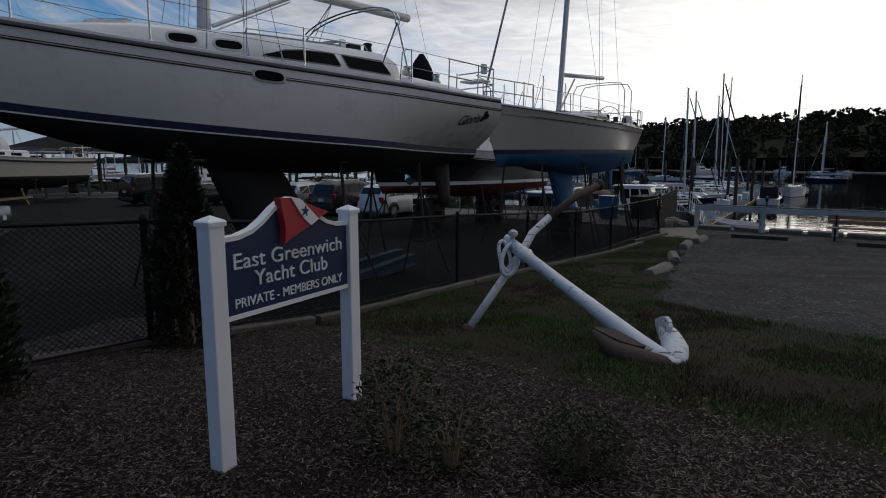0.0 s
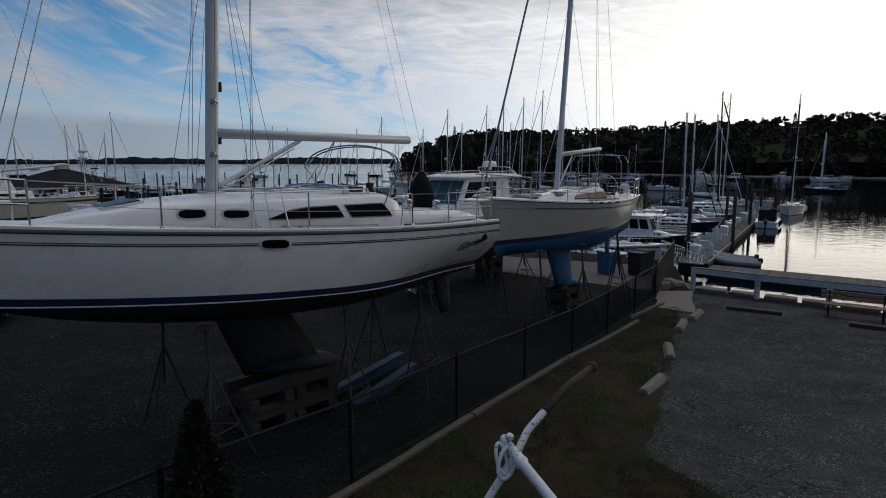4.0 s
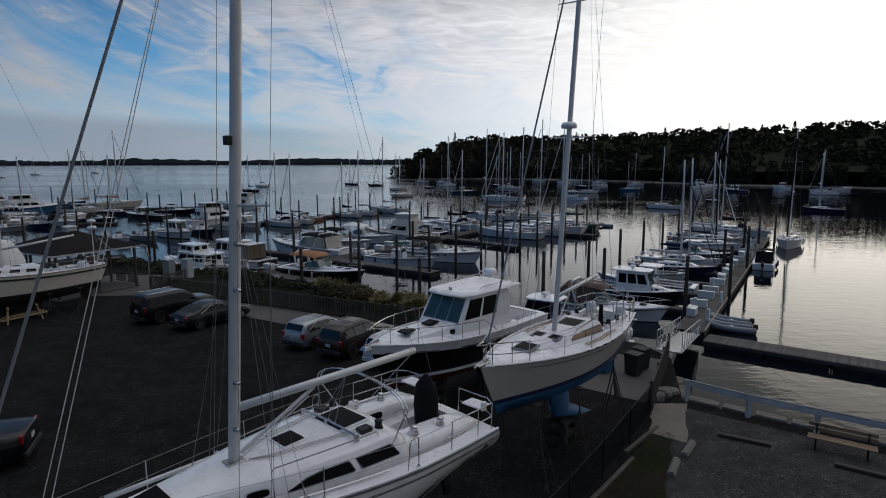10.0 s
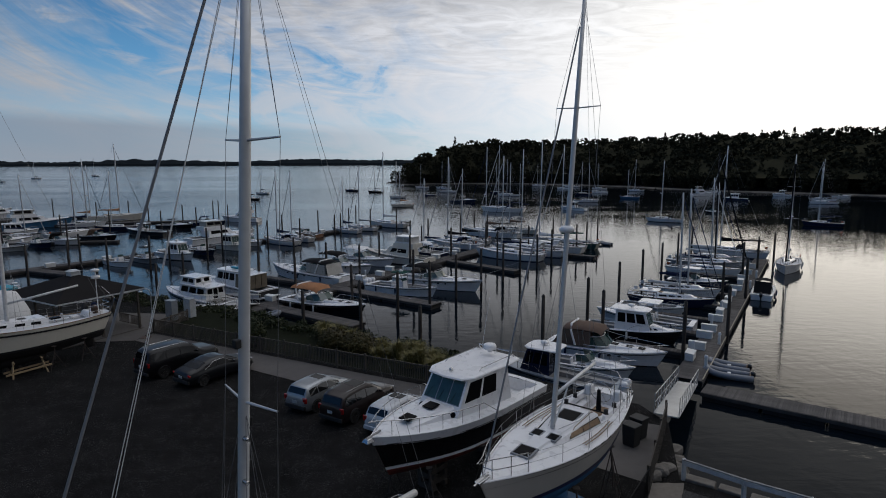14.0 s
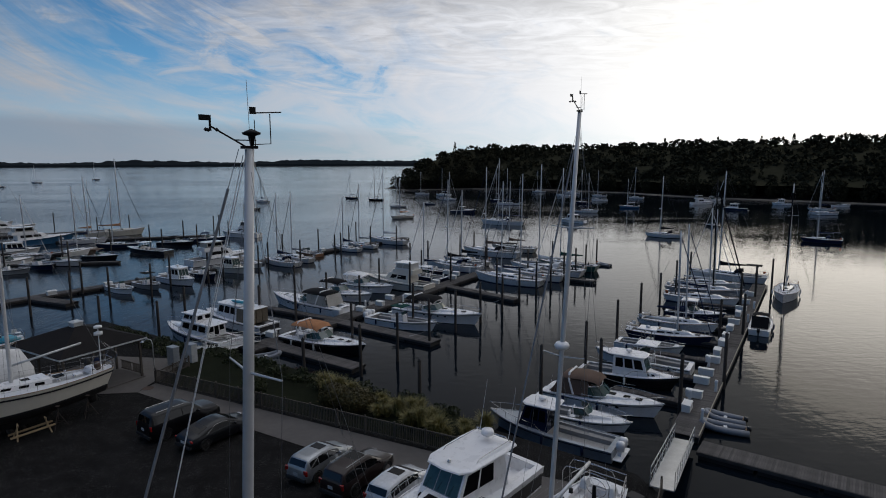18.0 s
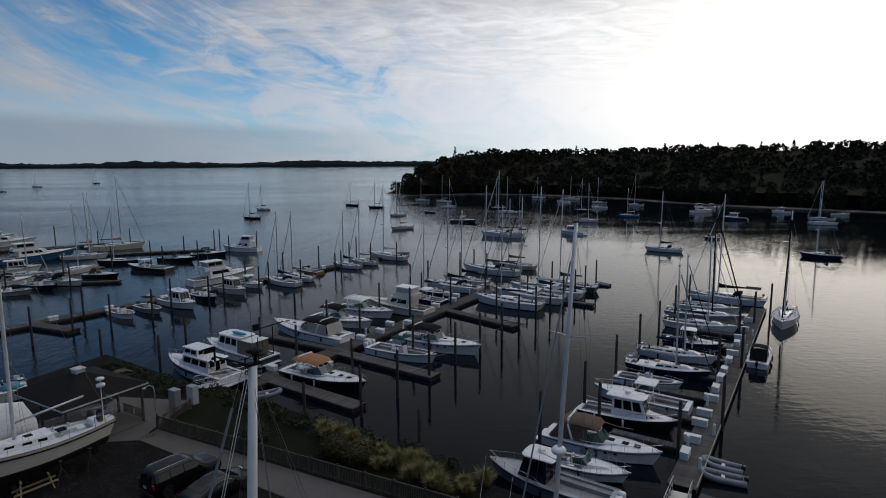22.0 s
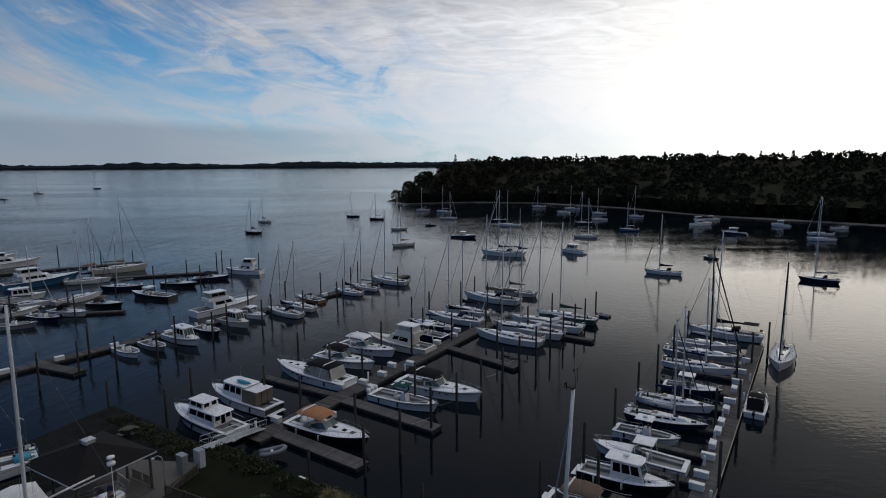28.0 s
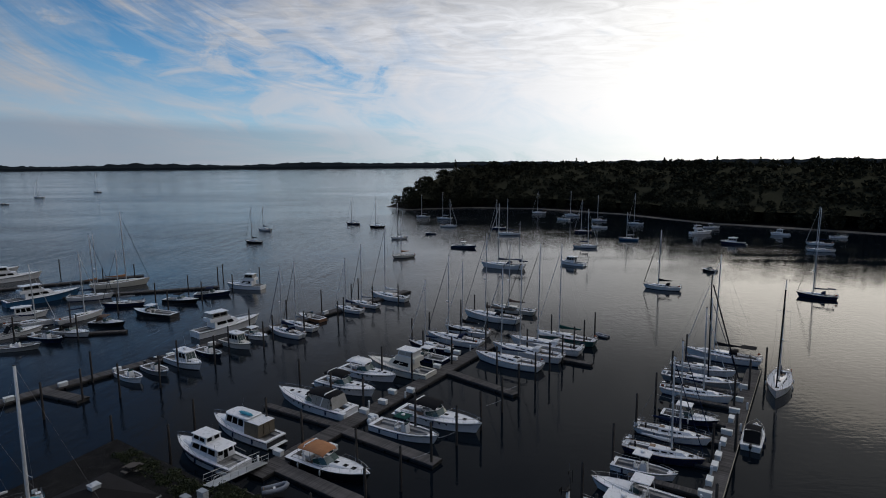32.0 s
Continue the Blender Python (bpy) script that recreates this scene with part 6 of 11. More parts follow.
    for sg in (1, -1):
        bm = bmesh.new()
        box(bm, (-1.62, sg * 0.72, top_z(-1.62) - 0.01), (0.28, 0.22, 0.10), bevel=0.02)
        part("rope_clutch", bm, BLACKRUBBER, roof)
        for y in (0.30, 0.36, 0.42):  # lines led aft over the roof
            bm = bmesh.new()
            tube(bm, [(0.6, sg * 0.16, top_z(0.6) + 0.02), (0.2, sg * y, top_z(0.2) + 0.015), (-1.6, sg * (y + 0.34), top_z(-1.6) + 0.005)], 0.007, 4)
            part("control_line", bm, WIRE, roof)
    # mast and boom
    xm, base, high, rake = 0.79, 1.70, 13.14, 0.0616
    mast = rigging(boat, f, S(xm), base, high, 4.40, MAST, None, MAST, 0.088, 0.005, rake, (0.35, 0.70), True, True, 1.0, GREYRAIL, 0.085, 0.024, 0.0, 0.2)
    wind_gear(mast, (xm - rake * high, base + high))
    bm = bmesh.new()
    box(bm, (xm, 0, base + 0.02), (0.34, 0.28, 0.06), bevel=0.015)
    part("mast_step", bm, STEEL, mast)
    bm = bmesh.new()
    tube(bm, [(xm - 0.16, 0, base + 0.15), (xm - 1.75, 0, base + 0.92)], 0.038, 6)
    tube(bm, [(xm - 0.15, 0.03, base + 0.06), (xm - 1.6, 0.03, base + 0.78)], 0.012, 5)
    part("boom_vang", bm, MAST, mast)
    bm = bmesh.new()
    for dy in (-0.25, 0.0, 0.25):
        tube(bm, [(-1.26, dy, top_z(-1.26) + 0.10), (-1.75, 0, base + 0.95)], 0.008, 4)
    part("mainsheet", bm, WIRE, boat)
    for sg in (1, -1):
        for x, y, k in ((1.2, 0.92, 0.335), (0.62, 1.08, 0.335), (0.66, 1.09, 0.97), (0.10, 1.19, 0.335)):
            z = f.sheer(S(x)) + 0.05
            head = Vector((xm - rake * high * k, sg * 0.07, base + high * k))
            low = Vector((x, sg * y, z))
            mid = [] if k < 0.5 else [Vector((xm - rake * high * q - 0.12, sg * f.B * 0.26, base + high * q + 0.04)) for q in (0.35, 0.70)]
            bm = bmesh.new()
            tube(bm, [low] + mid + [head], 0.005, 4)
            part("shroud", bm, WIRE, boat)
            bm = bmesh.new()
            up = ((mid + [head])[0] - low).normalized()
            tube(bm, [low - up * 0.03, low + up * 0.10, low + up * 0.30], 0.018, 6, r_end=0.010)
            box(bm, low, (0.14, 0.07, 0.02))
            part("turnbuckle", bm, STEEL, boat)
    for x, y in ((3.95, 0.16), (3.72, -0.16)):  # spare halyards clipped by the bow
        bm = bmesh.new()
        tube(bm, [(x, y, f.sheer(S(x)) + 0.08), (xm - rake * high + 0.10, y * 0.3, base + high - 0.1)], 0.0075, 5)
        part("halyard", bm, SAILCLOTH, boat)
    bm = bmesh.new()
    tube(bm, [(-3.2, -1.2, f.sheer(S(-3.2)) + 0.2), (-3.62, -0.02, 2.6)], 0.006, 4)
    part("preventer_line", bm, SAILCLOTH, boat)
    for z, w in ((0.9, 0.05), (1.75, 0.05), (3.4, 0.04), (4.2, 0.05)):
        bm = bmesh.new()
        box(bm, (xm - 0.125 - rake * z, 0.02, base + z), (0.05, w, 0.16), bevel=0.008)
        part("mast_cleat", bm, BLACKRUBBER, mast)
        bm = bmesh.new()
        lathe(bm, [(0.05, 0), (0.042, 0.03), (0.04, 0.08), (0.05, 0.10)], 8, pose(xm + 0.04 - rake * z, 0.08, base + z - 0.25, -90, 0, 0))
        part("winch", bm, STEEL, mast, smooth=True)
    bm = bmesh.new()
    box(bm, (xm + 0.14 - 0.32, 0.06, base + 5.7), (0.12, 0.13, 0.16), bevel=0.02)
    part("deck_light", bm, BLACKRUBBER, mast)
    # rails
    pulpit(boat, f, S(3.45), 1, 0.62, r=0.015)
    for sg in (1, -1):
        posts = (3.45, 1.97, -0.15, -2.2)
        for x in posts[1:]:
            bm = bmesh.new()
            y, z = sg * (f.half(S(x)) - 0.07), f.sheer(S(x))
            tube(bm, [(x, y, z - 0.02), (x, y, z + 0.62)], 0.014, 6)
            lathe(bm, [(0.05, 0), (0.035, 0.05), (0.018, 0.07)], 8, pose(x, y, z))
            part("stanchion", bm, STEEL, boat)
        for h in (0.31, 0.61):
            bm = bmesh.new()
            tube(bm, [(x, sg * (f.half(S(x)) - 0.07), f.sheer(S(x)) + h) for x in posts + (-3.2,)], 0.005, 4)
            part("lifeline", bm, WIRE, boat)
        bm = bmesh.new()  # gate bracket beside the after stanchion
        x = -2.0
        y, z = sg * (f.half(S(x)) - 0.10), f.sheer(S(x))
        tube(bm, [(x + 0.05, y, z), (x - 0.02, y, z + 0.55), (x - 0.12, y, z + 0.61), (-2.2, y, z + 0.61)], 0.013, 6)
        part("stanchion", bm, STEEL, boat)
        bm = bmesh.new()  # stern rail and its seat
        rail = lambda x, h: (x, sg * (f.half(S(x)) - 0.10), f.sheer(S(x)) + h)
        for h in (0.62, 0.30):
            tube(bm, [rail(-3.2, h), rail(-4.1, h), rail(-4.62, h), (-4.78, sg * 1.35, f.sheer(0) + h), (-4.80, sg * 0.50, f.sheer(0) + h)], 0.014, 6)
        for p in (rail(-3.2, 0), rail(-4.1, 0), rail(-4.62, 0), (-4.72, sg * 0.50, f.sheer(0) + 0.03)):
            tube(bm, [p, (p[0] - 0.03, p[1], p[2] + 0.62)], 0.014, 6)
        part("pushpit", bm, STEEL, boat)
        bm = bmesh.new()
        box(bm, (-4.72, sg * 1.05, f.sheer(0) + 0.42), (0.40, 0.55, 0.045), bevel=0.02)
        part("stern_seat", bm, WHITE, boat)
    bm = bmesh.new()
    box(bm, (-4.4, 1.55, f.sheer(0) + 0.60), (0.14, 0.08, 0.20), bevel=0.02)
    part("rail_box", bm, DOCKBOX, boat)
    # hoop over the companionway: a double arch on forked legs
    for d in (0.0, 0.10):
        bm = bmesh.new()
        tube(bm, [(-2.03 - 0.10 * math.sin(t) - d * 0.9, 1.46 * math.cos(t), 2.10 + (0.46 - d * 0.3) * math.sin(t) ** 0.8) for t in (math.pi * k / 16 for k in range(17))], 0.015, 6)
        part("dodger_hoop", bm, STEEL, boat)
    for sg in (1, -1):
        for x, y, z in ((-1.93, 1.20, 1.42), (-2.58, 1.24, 1.22)):
            bm = bmesh.new()
            tube(bm, [(x, sg * y, z), (-2.06, sg * 1.47, 2.12)], 0.015, 6)
            part("hoop_leg", bm, STEEL, boat)
    # wheel under its cover, coiled rope, companionway
    bm = bmesh.new()
    loops = []
    for z, wx, wy in ((0.0, 0.16, 0.24), (0.25, 0.20, 0.34), (0.6, 0.22, 0.37), (0.9, 0.21, 0.36), (1.1, 0.18, 0.29), (1.28, 0.12, 0.15), (1.40, 0.05, 0.04)):
        loops.append([(-4.12 + wx * math.cos(a) + 0.03 * noise.noise((a, z * 3, 1)), wy * math.sin(a) + 0.05 * noise.noise((a * 2, z * 3, 7)), 0.62 + z) for a in (2 * math.pi * k / 14 for k in range(14))])
    rings(bm, loops)
    part("wheel_cover", bm, BLACKCLOTH, boat, "black canvas cover over the steering wheel", True)
    for px, py, pz, lean in ((-2.45, -0.75, 1.45, 75), (-2.7, 0.95, 1.30, 40)):
        bm = bmesh.new()
        for k in range(5):
            lathe(bm, [(0.14 - 0.012 * k, -0.016), (0.155 - 0.012 * k, 0.0), (0.14 - 0.012 * k, 0.016)], 12, pose(px, py, pz, lean, 0, 20 + 4 * k) @ pose(0, 0.02 * k, 0.02 * k))
        part("coiled_rope", bm, SAILCLOTH, boat)
    bm = bmesh.new()
    box(bm, (-2.32, 0, 1.22), (0.05, 0.66, 0.60))
    part("companionway_board", bm, SMOKED, boat)
    # pole lashed along the far rail
    bm = bmesh.new()
    tube(bm, [(0.5, -(f.half(S(0.5)) - 0.15), f.sheer(S(0.5)) + 0.16), (2.7, -(f.half(S(2.7)) - 0.08), f.sheer(S(2.7)) + 0.26)], 0.045, 8)
    for k in (0.02, 0.97):
        lathe(bm, [(0.05, -0.04), (0.055, 0), (0.05, 0.04)], 8, pose(0.5 + 2.2 * k, -(f.half(S(0.5 + 2.2 * k)) - 0.12), f.sheer(S(0.5 + 2.2 * k)) + 0.18, 0, 80, 0))
    part("spinnaker_pole", bm, MAST, boat, smooth=True)
    # ports in the topsides, through the painted lines
    for sg in (1, -1):
        s = S(0.46)
        c, e, u = f.side(s, fall(s, 0.20)), f.side(S(0.56), fall(s, 0.20)), f.side(s, fall(s, 0.28))
        c, al, up = Vector((c.x, sg * c.y, c.z)), Vector((e.x - c.x, sg * (e.y - c.y), e.z - c.z)), Vector((c.x - u.x, sg * (c.y - u.y), c.z - u.z))
        out = al.cross(up) if al.cross(up).y * sg > 0 else up.cross(al)
        bm = bmesh.new()
        oval(bm, c, al, up, 0.52, 0.205, out)
        rim = part("port_frame", bm, DECK, hull)
        bm = bmesh.new()
        oval(bm, c + out.normalized() * 0.014, al, up, 0.44, 0.14, out)
        part("port_glass", bm, SMOKED, rim)
    keel = fin(boat, "keel", BOTTOM_BLACK, (-0.50, 0.88), (-1.22, 0.38), 0.16, -0.40, -1.55, 0.42)
    fin(boat, "rudder", BOTTOM_BLACK, (-5.0, -4.35), (-5.1, -4.72), 0.06, 0.0, -1.36)
    bm = bmesh.new()
    tube(bm, [(-3.1, 0, -0.35), (-3.8, 0, -0.62)], 0.03, 6)
    lathe(bm, [(0.03, 0), (0.2, 0.03), (0.04, 0.08)], 6, pose(-3.8, 0, -0.64, 0, 80, 0))
    part("propeller", bm, STEEL, boat)
    # the name, slanted, and a trefoil
    spot = lambda x, z: f.side(S(x), (f.sheer(S(x)) - z) / (f.sheer(S(x)) - f.boot(S(x))))
    word = lettering(hull, "name_lettering", "Gloria", 0.27, Matrix.Identity(4), HULLBLACK, 0.003)
    xs = [v.co.x for v in word.data.vertices]
    wide, x_mid = 0.56 / (max(xs) - min(xs)), (max(xs) + min(xs)) / 2

    def laid(u, v, out):
        """A spot of the mark on the topsides: u along it towards the stern, v up it."""
        x = -3.86 - u - 0.28 * v
        p = spot(x, 0.53 + 0.17 * u + v)
        return p + Vector((0, 1.0, -0.35)).normalized() * (0.012 + out)

    for v in word.data.vertices:
        v.co = laid((v.co.x - x_mid) * wide, v.co.y, v.co.z)
    bm = bmesh.new()
    for k in range(3):
        a = math.pi / 2 + k * 2 * math.pi / 3 + 0.3
        cu, cv = 0.40 + 0.062 * math.cos(a), 0.02 + 0.062 * math.sin(a)
        ring = [(cu + 0.056 * math.cos(t), cv + 0.056 * math.sin(t)) for t in (2 * math.pi * i / 12 for i in range(12))]
        rings(bm, [[laid(u, v, o) for u, v in ring] for o in (-0.004, 0.003)])
    part("leaf_mark", bm, HULLBLACK, hull)
    for x, y, tz in ((1.4, 0.80, -0.30), (-1.1, 1.00, -0.32), (-3.3, 0.70, -0.12), (1.4, -0.80, -0.30), (-1.1, -1.00, -0.32), (-3.3, -0.70, -0.12)):
        p = boat.matrix_basis @ Vector((x, y, 0))
        q = boat.matrix_basis @ Vector((x, y + math.copysign(0.25, y), 0))
        jackstand(q.x, q.y, zw + tz, (p.x - q.x, p.y - q.y))
    for dx in (0.10, -0.85):
        p = boat.matrix_basis @ Vector((dx, 0, 0))
        blocks(p.x, p.y, zw - 1.66, turn_z)


def grey_white_sloop():
    """The second sloop, with a blue bottom and a winged keel."""
    f = Form(9.9, 3.1, 1.38, 0.92, True, 0.75, 0.55)
    zw = 1.98
    boat = thing("sailboat", pose(4.05, 19.94, zw, 0, 0.8, 232), "stone-grey sloop laid up on stands with a blue bottom", "sailboat", "boats laid up in the yard")
    hull = add_hull(boat, f, STONEGREY, HULLBLUE, BOTTOM_BLUE, HULLBLACK)
    bm, _ = skin(f, [(0.0, 1.016, lambda s: f.sheer(s) + 0.03), (0.02, 1.014, lambda s: f.sheer(s) - 0.03)])
    part("toe_rail", bm, BLACKVINYL, hull, "black perforated toe rail", True)
    deck = add_deck(boat, f, WHITE, (0.06, 0.33), 0.55, -0.4, 0.10)
    bm = bmesh.new()
    lo, up = house(bm, f, 0.33, 0.80, 0.95, 0.32, None, (0.42, 0.06), 0.04, 0.8, 0.78, 0.07)
    roof = part("coach_roof", bm, WHITE, boat)
    for i, j in ((0, 3), (1, 2)):
        for a, b in ((0.03, 0.27), (0.28, 0.46)):
            bm = bmesh.new()
            # tan pane colour stands in for warm sky reflected in the glass
            pane_on(bm, lo, up, i, j, a, b, 0.30, 0.74, 0.035)
            part("cabin_window", bm, GOLDGLINT, roof, "cabin window with golden sky reflection put into its colour")
            bm = bmesh.new()
            pane_on(bm, lo, up, i, j, a - 0.012, b + 0.008, 0.24, 0.80, 0.026)
            part("window_frame", bm, BLACKVINYL, roof)
    top_z = lambda s: f.sheer(s) + 0.42 - (s - 0.33) * 0.76 + 0.06
    for s, sx, sy, yy in ((0.74, 0.6, 0.6, 0), (0.60, 0.38, 0.34, -0.3), (0.60, 0.38, 0.34, 0.3), (0.42, 0.8, 0.75, 0)):
        bm = bmesh.new()
        box(bm, (0, 0, 0), (sx, sy, 0.05), pose(f.x(s), yy, max(top_z(s), f.sheer(s) + 0.1), 0, 4, 0), taper=(0.9, 0.9), bevel=0.012)
        glass = part("deck_hatch", bm, SMOKED, roof)
        bm = bmesh.new()
        box(bm, (0, 0, 0), (sx + 0.10, sy + 0.10, 0.05), pose(f.x(s), yy, max(top_z(s), f.sheer(s) + 0.1) - 0.014, 0, 4, 0), taper=(0.95, 0.95), bevel=0.01)
        part("hatch_frame", bm, GREYRAIL, glass)
    for sg in (1, -1):  # teak rubbing strips on the side decks, lines led aft
        for y in (1.02, 1.12):
            bm = bmesh.new()
            tube(bm, [(f.x(s), sg * y * f.half(s) / 1.36, f.sheer(s) + 0.07) for s in (0.30, 0.36, 0.42, 0.48, 0.54)], 0.022, 4)
            part("teak_strip", bm, TEAK, deck)
        bm = bmesh.new()
        tube(bm, [(f.x(0.54), sg * 0.2, top_z(0.54) + 0.02), (f.x(0.44), sg * 0.52, top_z(0.44) + 0.02), (f.x(0.34), sg * 0.55, top_z(0.34) + 0.02)], 0.009, 4)
        part("halyard_tail", bm, WIRE, roof)
    bm = bmesh.new()
    box(bm, (f.x(0.20), 0, f.sheer(0.2) - 0.36), (2.0, 0.55, 0.03))
    part("cockpit_sole", bm, TEAK, deck)
    bm = bmesh.new()
    box(bm, (f.x(0.335) - 0.03, 0, f.sheer(0.335) + 0.10), (0.05, 0.62, 0.58))
    part("companionway_board", bm, SMOKED, roof)
    bm = bmesh.new()
    tube(bm, [(f.x(0.27), y, f.sheer(0.27) + 0.20) for y in (-0.9, -0.4, 0, 0.4, 0.9)], 0.03, 5)
    part("traveller", bm, BLACKVINYL, deck)
    for sg in (1, -1):
        bm = bmesh.new()
        tube(bm, [(f.x(s), sg * 0.62, top_z(s) + (0.05 if 0 < k < 5 else -0.02)) for k, s in enumerate((0.35, 0.36, 0.40, 0.45, 0.5, 0.51))], 0.016, 6)
        part("grab_rail", bm, TEAK, roof)
        bm = bmesh.new()
        box(bm, (f.x(0.2), sg * 0.82, f.sheer(0.2) + 0.08), (1.9, 0.2, 0.22), taper=(0.95, 0.5), bevel=0.03)
        part("coaming", bm, WHITE, deck)
        for s in (0.27, 0.19):
            bm = bmesh.new()
            lathe(bm, [(0.1, 0), (0.075, 0.06), (0.09, 0.16), (0.04, 0.18)], 12, pose(f.x(s), sg * 0.82, f.sheer(s) + 0.18))
            part("winch", bm, BLACKRUBBER, boat, smooth=True)
    base = f.sheer(0.545) + 0.36
    mast = rigging(boat, f, 0.545, base, 14.95, 3.3, MAST, None, MAST, 0.085, 0.006, 0.122, (0.435, 0.735), True, True, 1.15, WIRE, 0.07)
    wind_gear(mast, (f.x(0.545) - 0.122 * 14.95, base + 14.95), False)
    bm = bmesh.new()
    lathe(bm, [(0.04, -0.2), (0.05, 0), (0.25, 0.02), (0.27, 0.13), (0.2, 0.22), (0.05, 0.24)], 12, pose(f.x(0.545) - 0.35 - 0.45, 0, base + 6.8))
    part("radar_dome", bm, WHITE, mast, smooth=True)
    bm = bmesh.new()
    tube(bm, [(f.x(0.545) - 0.15, 0, base + 0.1), (f.x(0.545) - 1.1, 0, base + 1.1)], 0.03, 6)
    part("boom_vang", bm, MAST, mast)
    pulpit(boat, f, 0.84, 1, 0.66, r=0.017)
    pulpit(boat, f, 0.13, 0, 0.66, stern=True, r=0.017)
    lifelines(boat, f, 0.13, 0.84, 0.62, 6)
    for dx in (0.0, 0.65):
        bm = bmesh.new()
        zb, xb = f.sheer(0.15) + 0.1, f.x(0.17) + dx
        tube(bm, [(xb, 0.98 * y, zb + 1.5 * k) for y, k in ((1, 0), (1, 0.8), (0.85, 0.97), (0.4, 1.0), (-0.4, 1.0), (-0.85, 0.97), (-1, 0.8), (-1, 0))], 0.016, 6)
        part("bimini_hoop", bm, STEEL, boat)
    wheel = wheel_ring(boat, f.x(0.13), f.sheer(0.13) + 0.4, 0.45)
    bm = bmesh.new()
    box(bm, (f.x(0.13) + 0.15, 0, f.sheer(0.13) + 0.1), (0.18, 0.18, 0.9), taper=(0.7, 0.7), bevel=0.03)
    part("pedestal", bm, BLACKCLOTH, wheel)
    for sg in (1, -1):  # pale canvas bags on the stern quarter
        bm = bmesh.new()
        box(bm, (f.x(0.10), sg * 0.6, f.sheer(0.1) + 0.3), (0.55, 0.35, 0.4), taper=(0.6, 0.7), bevel=0.06)
        part("sail_bag", bm, SAILCLOTH, boat)
    bm = bmesh.new()
    box(bm, (f.x(0.985), 0.0, f.sheer(1) + 0.06), (0.6, 0.2, 0.08), bevel=0.02)
    tube(bm, [(f.x(1) + 0.3, 0, f.sheer(1) + 0.05), (f.x(1) - 0.45, 0, f.sheer(1) + 0.14)], 0.03, 6)
    part("bow_anchor", bm, STEEL, boat)
    fin(boat, "keel", BOTTOM_BLUE, (-0.6, 1.1), (-0.9, 0.35), 0.2, -0.5, -1.85, 0.62)
    fin(boat, "rudder", BOTTOM_BLUE, (f.x(0.1) - 0.25, f.x(0.1) + 0.4), (f.x(0.1) - 0.2, f.x(0.1) + 0.15), 0.06, -0.1, -1.3)
    for sx, sy, tz in ((2.9, 0.75, -0.3), (0.9, 1.15, -0.3), (-2.4, 1.0, -0.15), (-3.3, 0.6, 0.0), (2.5, -0.75, -0.3), (-2.2, -1.0, -0.15)):
        p = boat.matrix_basis @ Vector((sx, sy, 0))
        q = boat.matrix_basis @ Vector((sx, sy + math.copysign(0.25, sy), 0))
        jackstand(q.x, q.y, zw + tz, (p.x - q.x, p.y - q.y))
    p = boat.matrix_basis @ Vector((-0.2, 0, 0))
    blocks(p.x, p.y, zw - 1.95, 232)


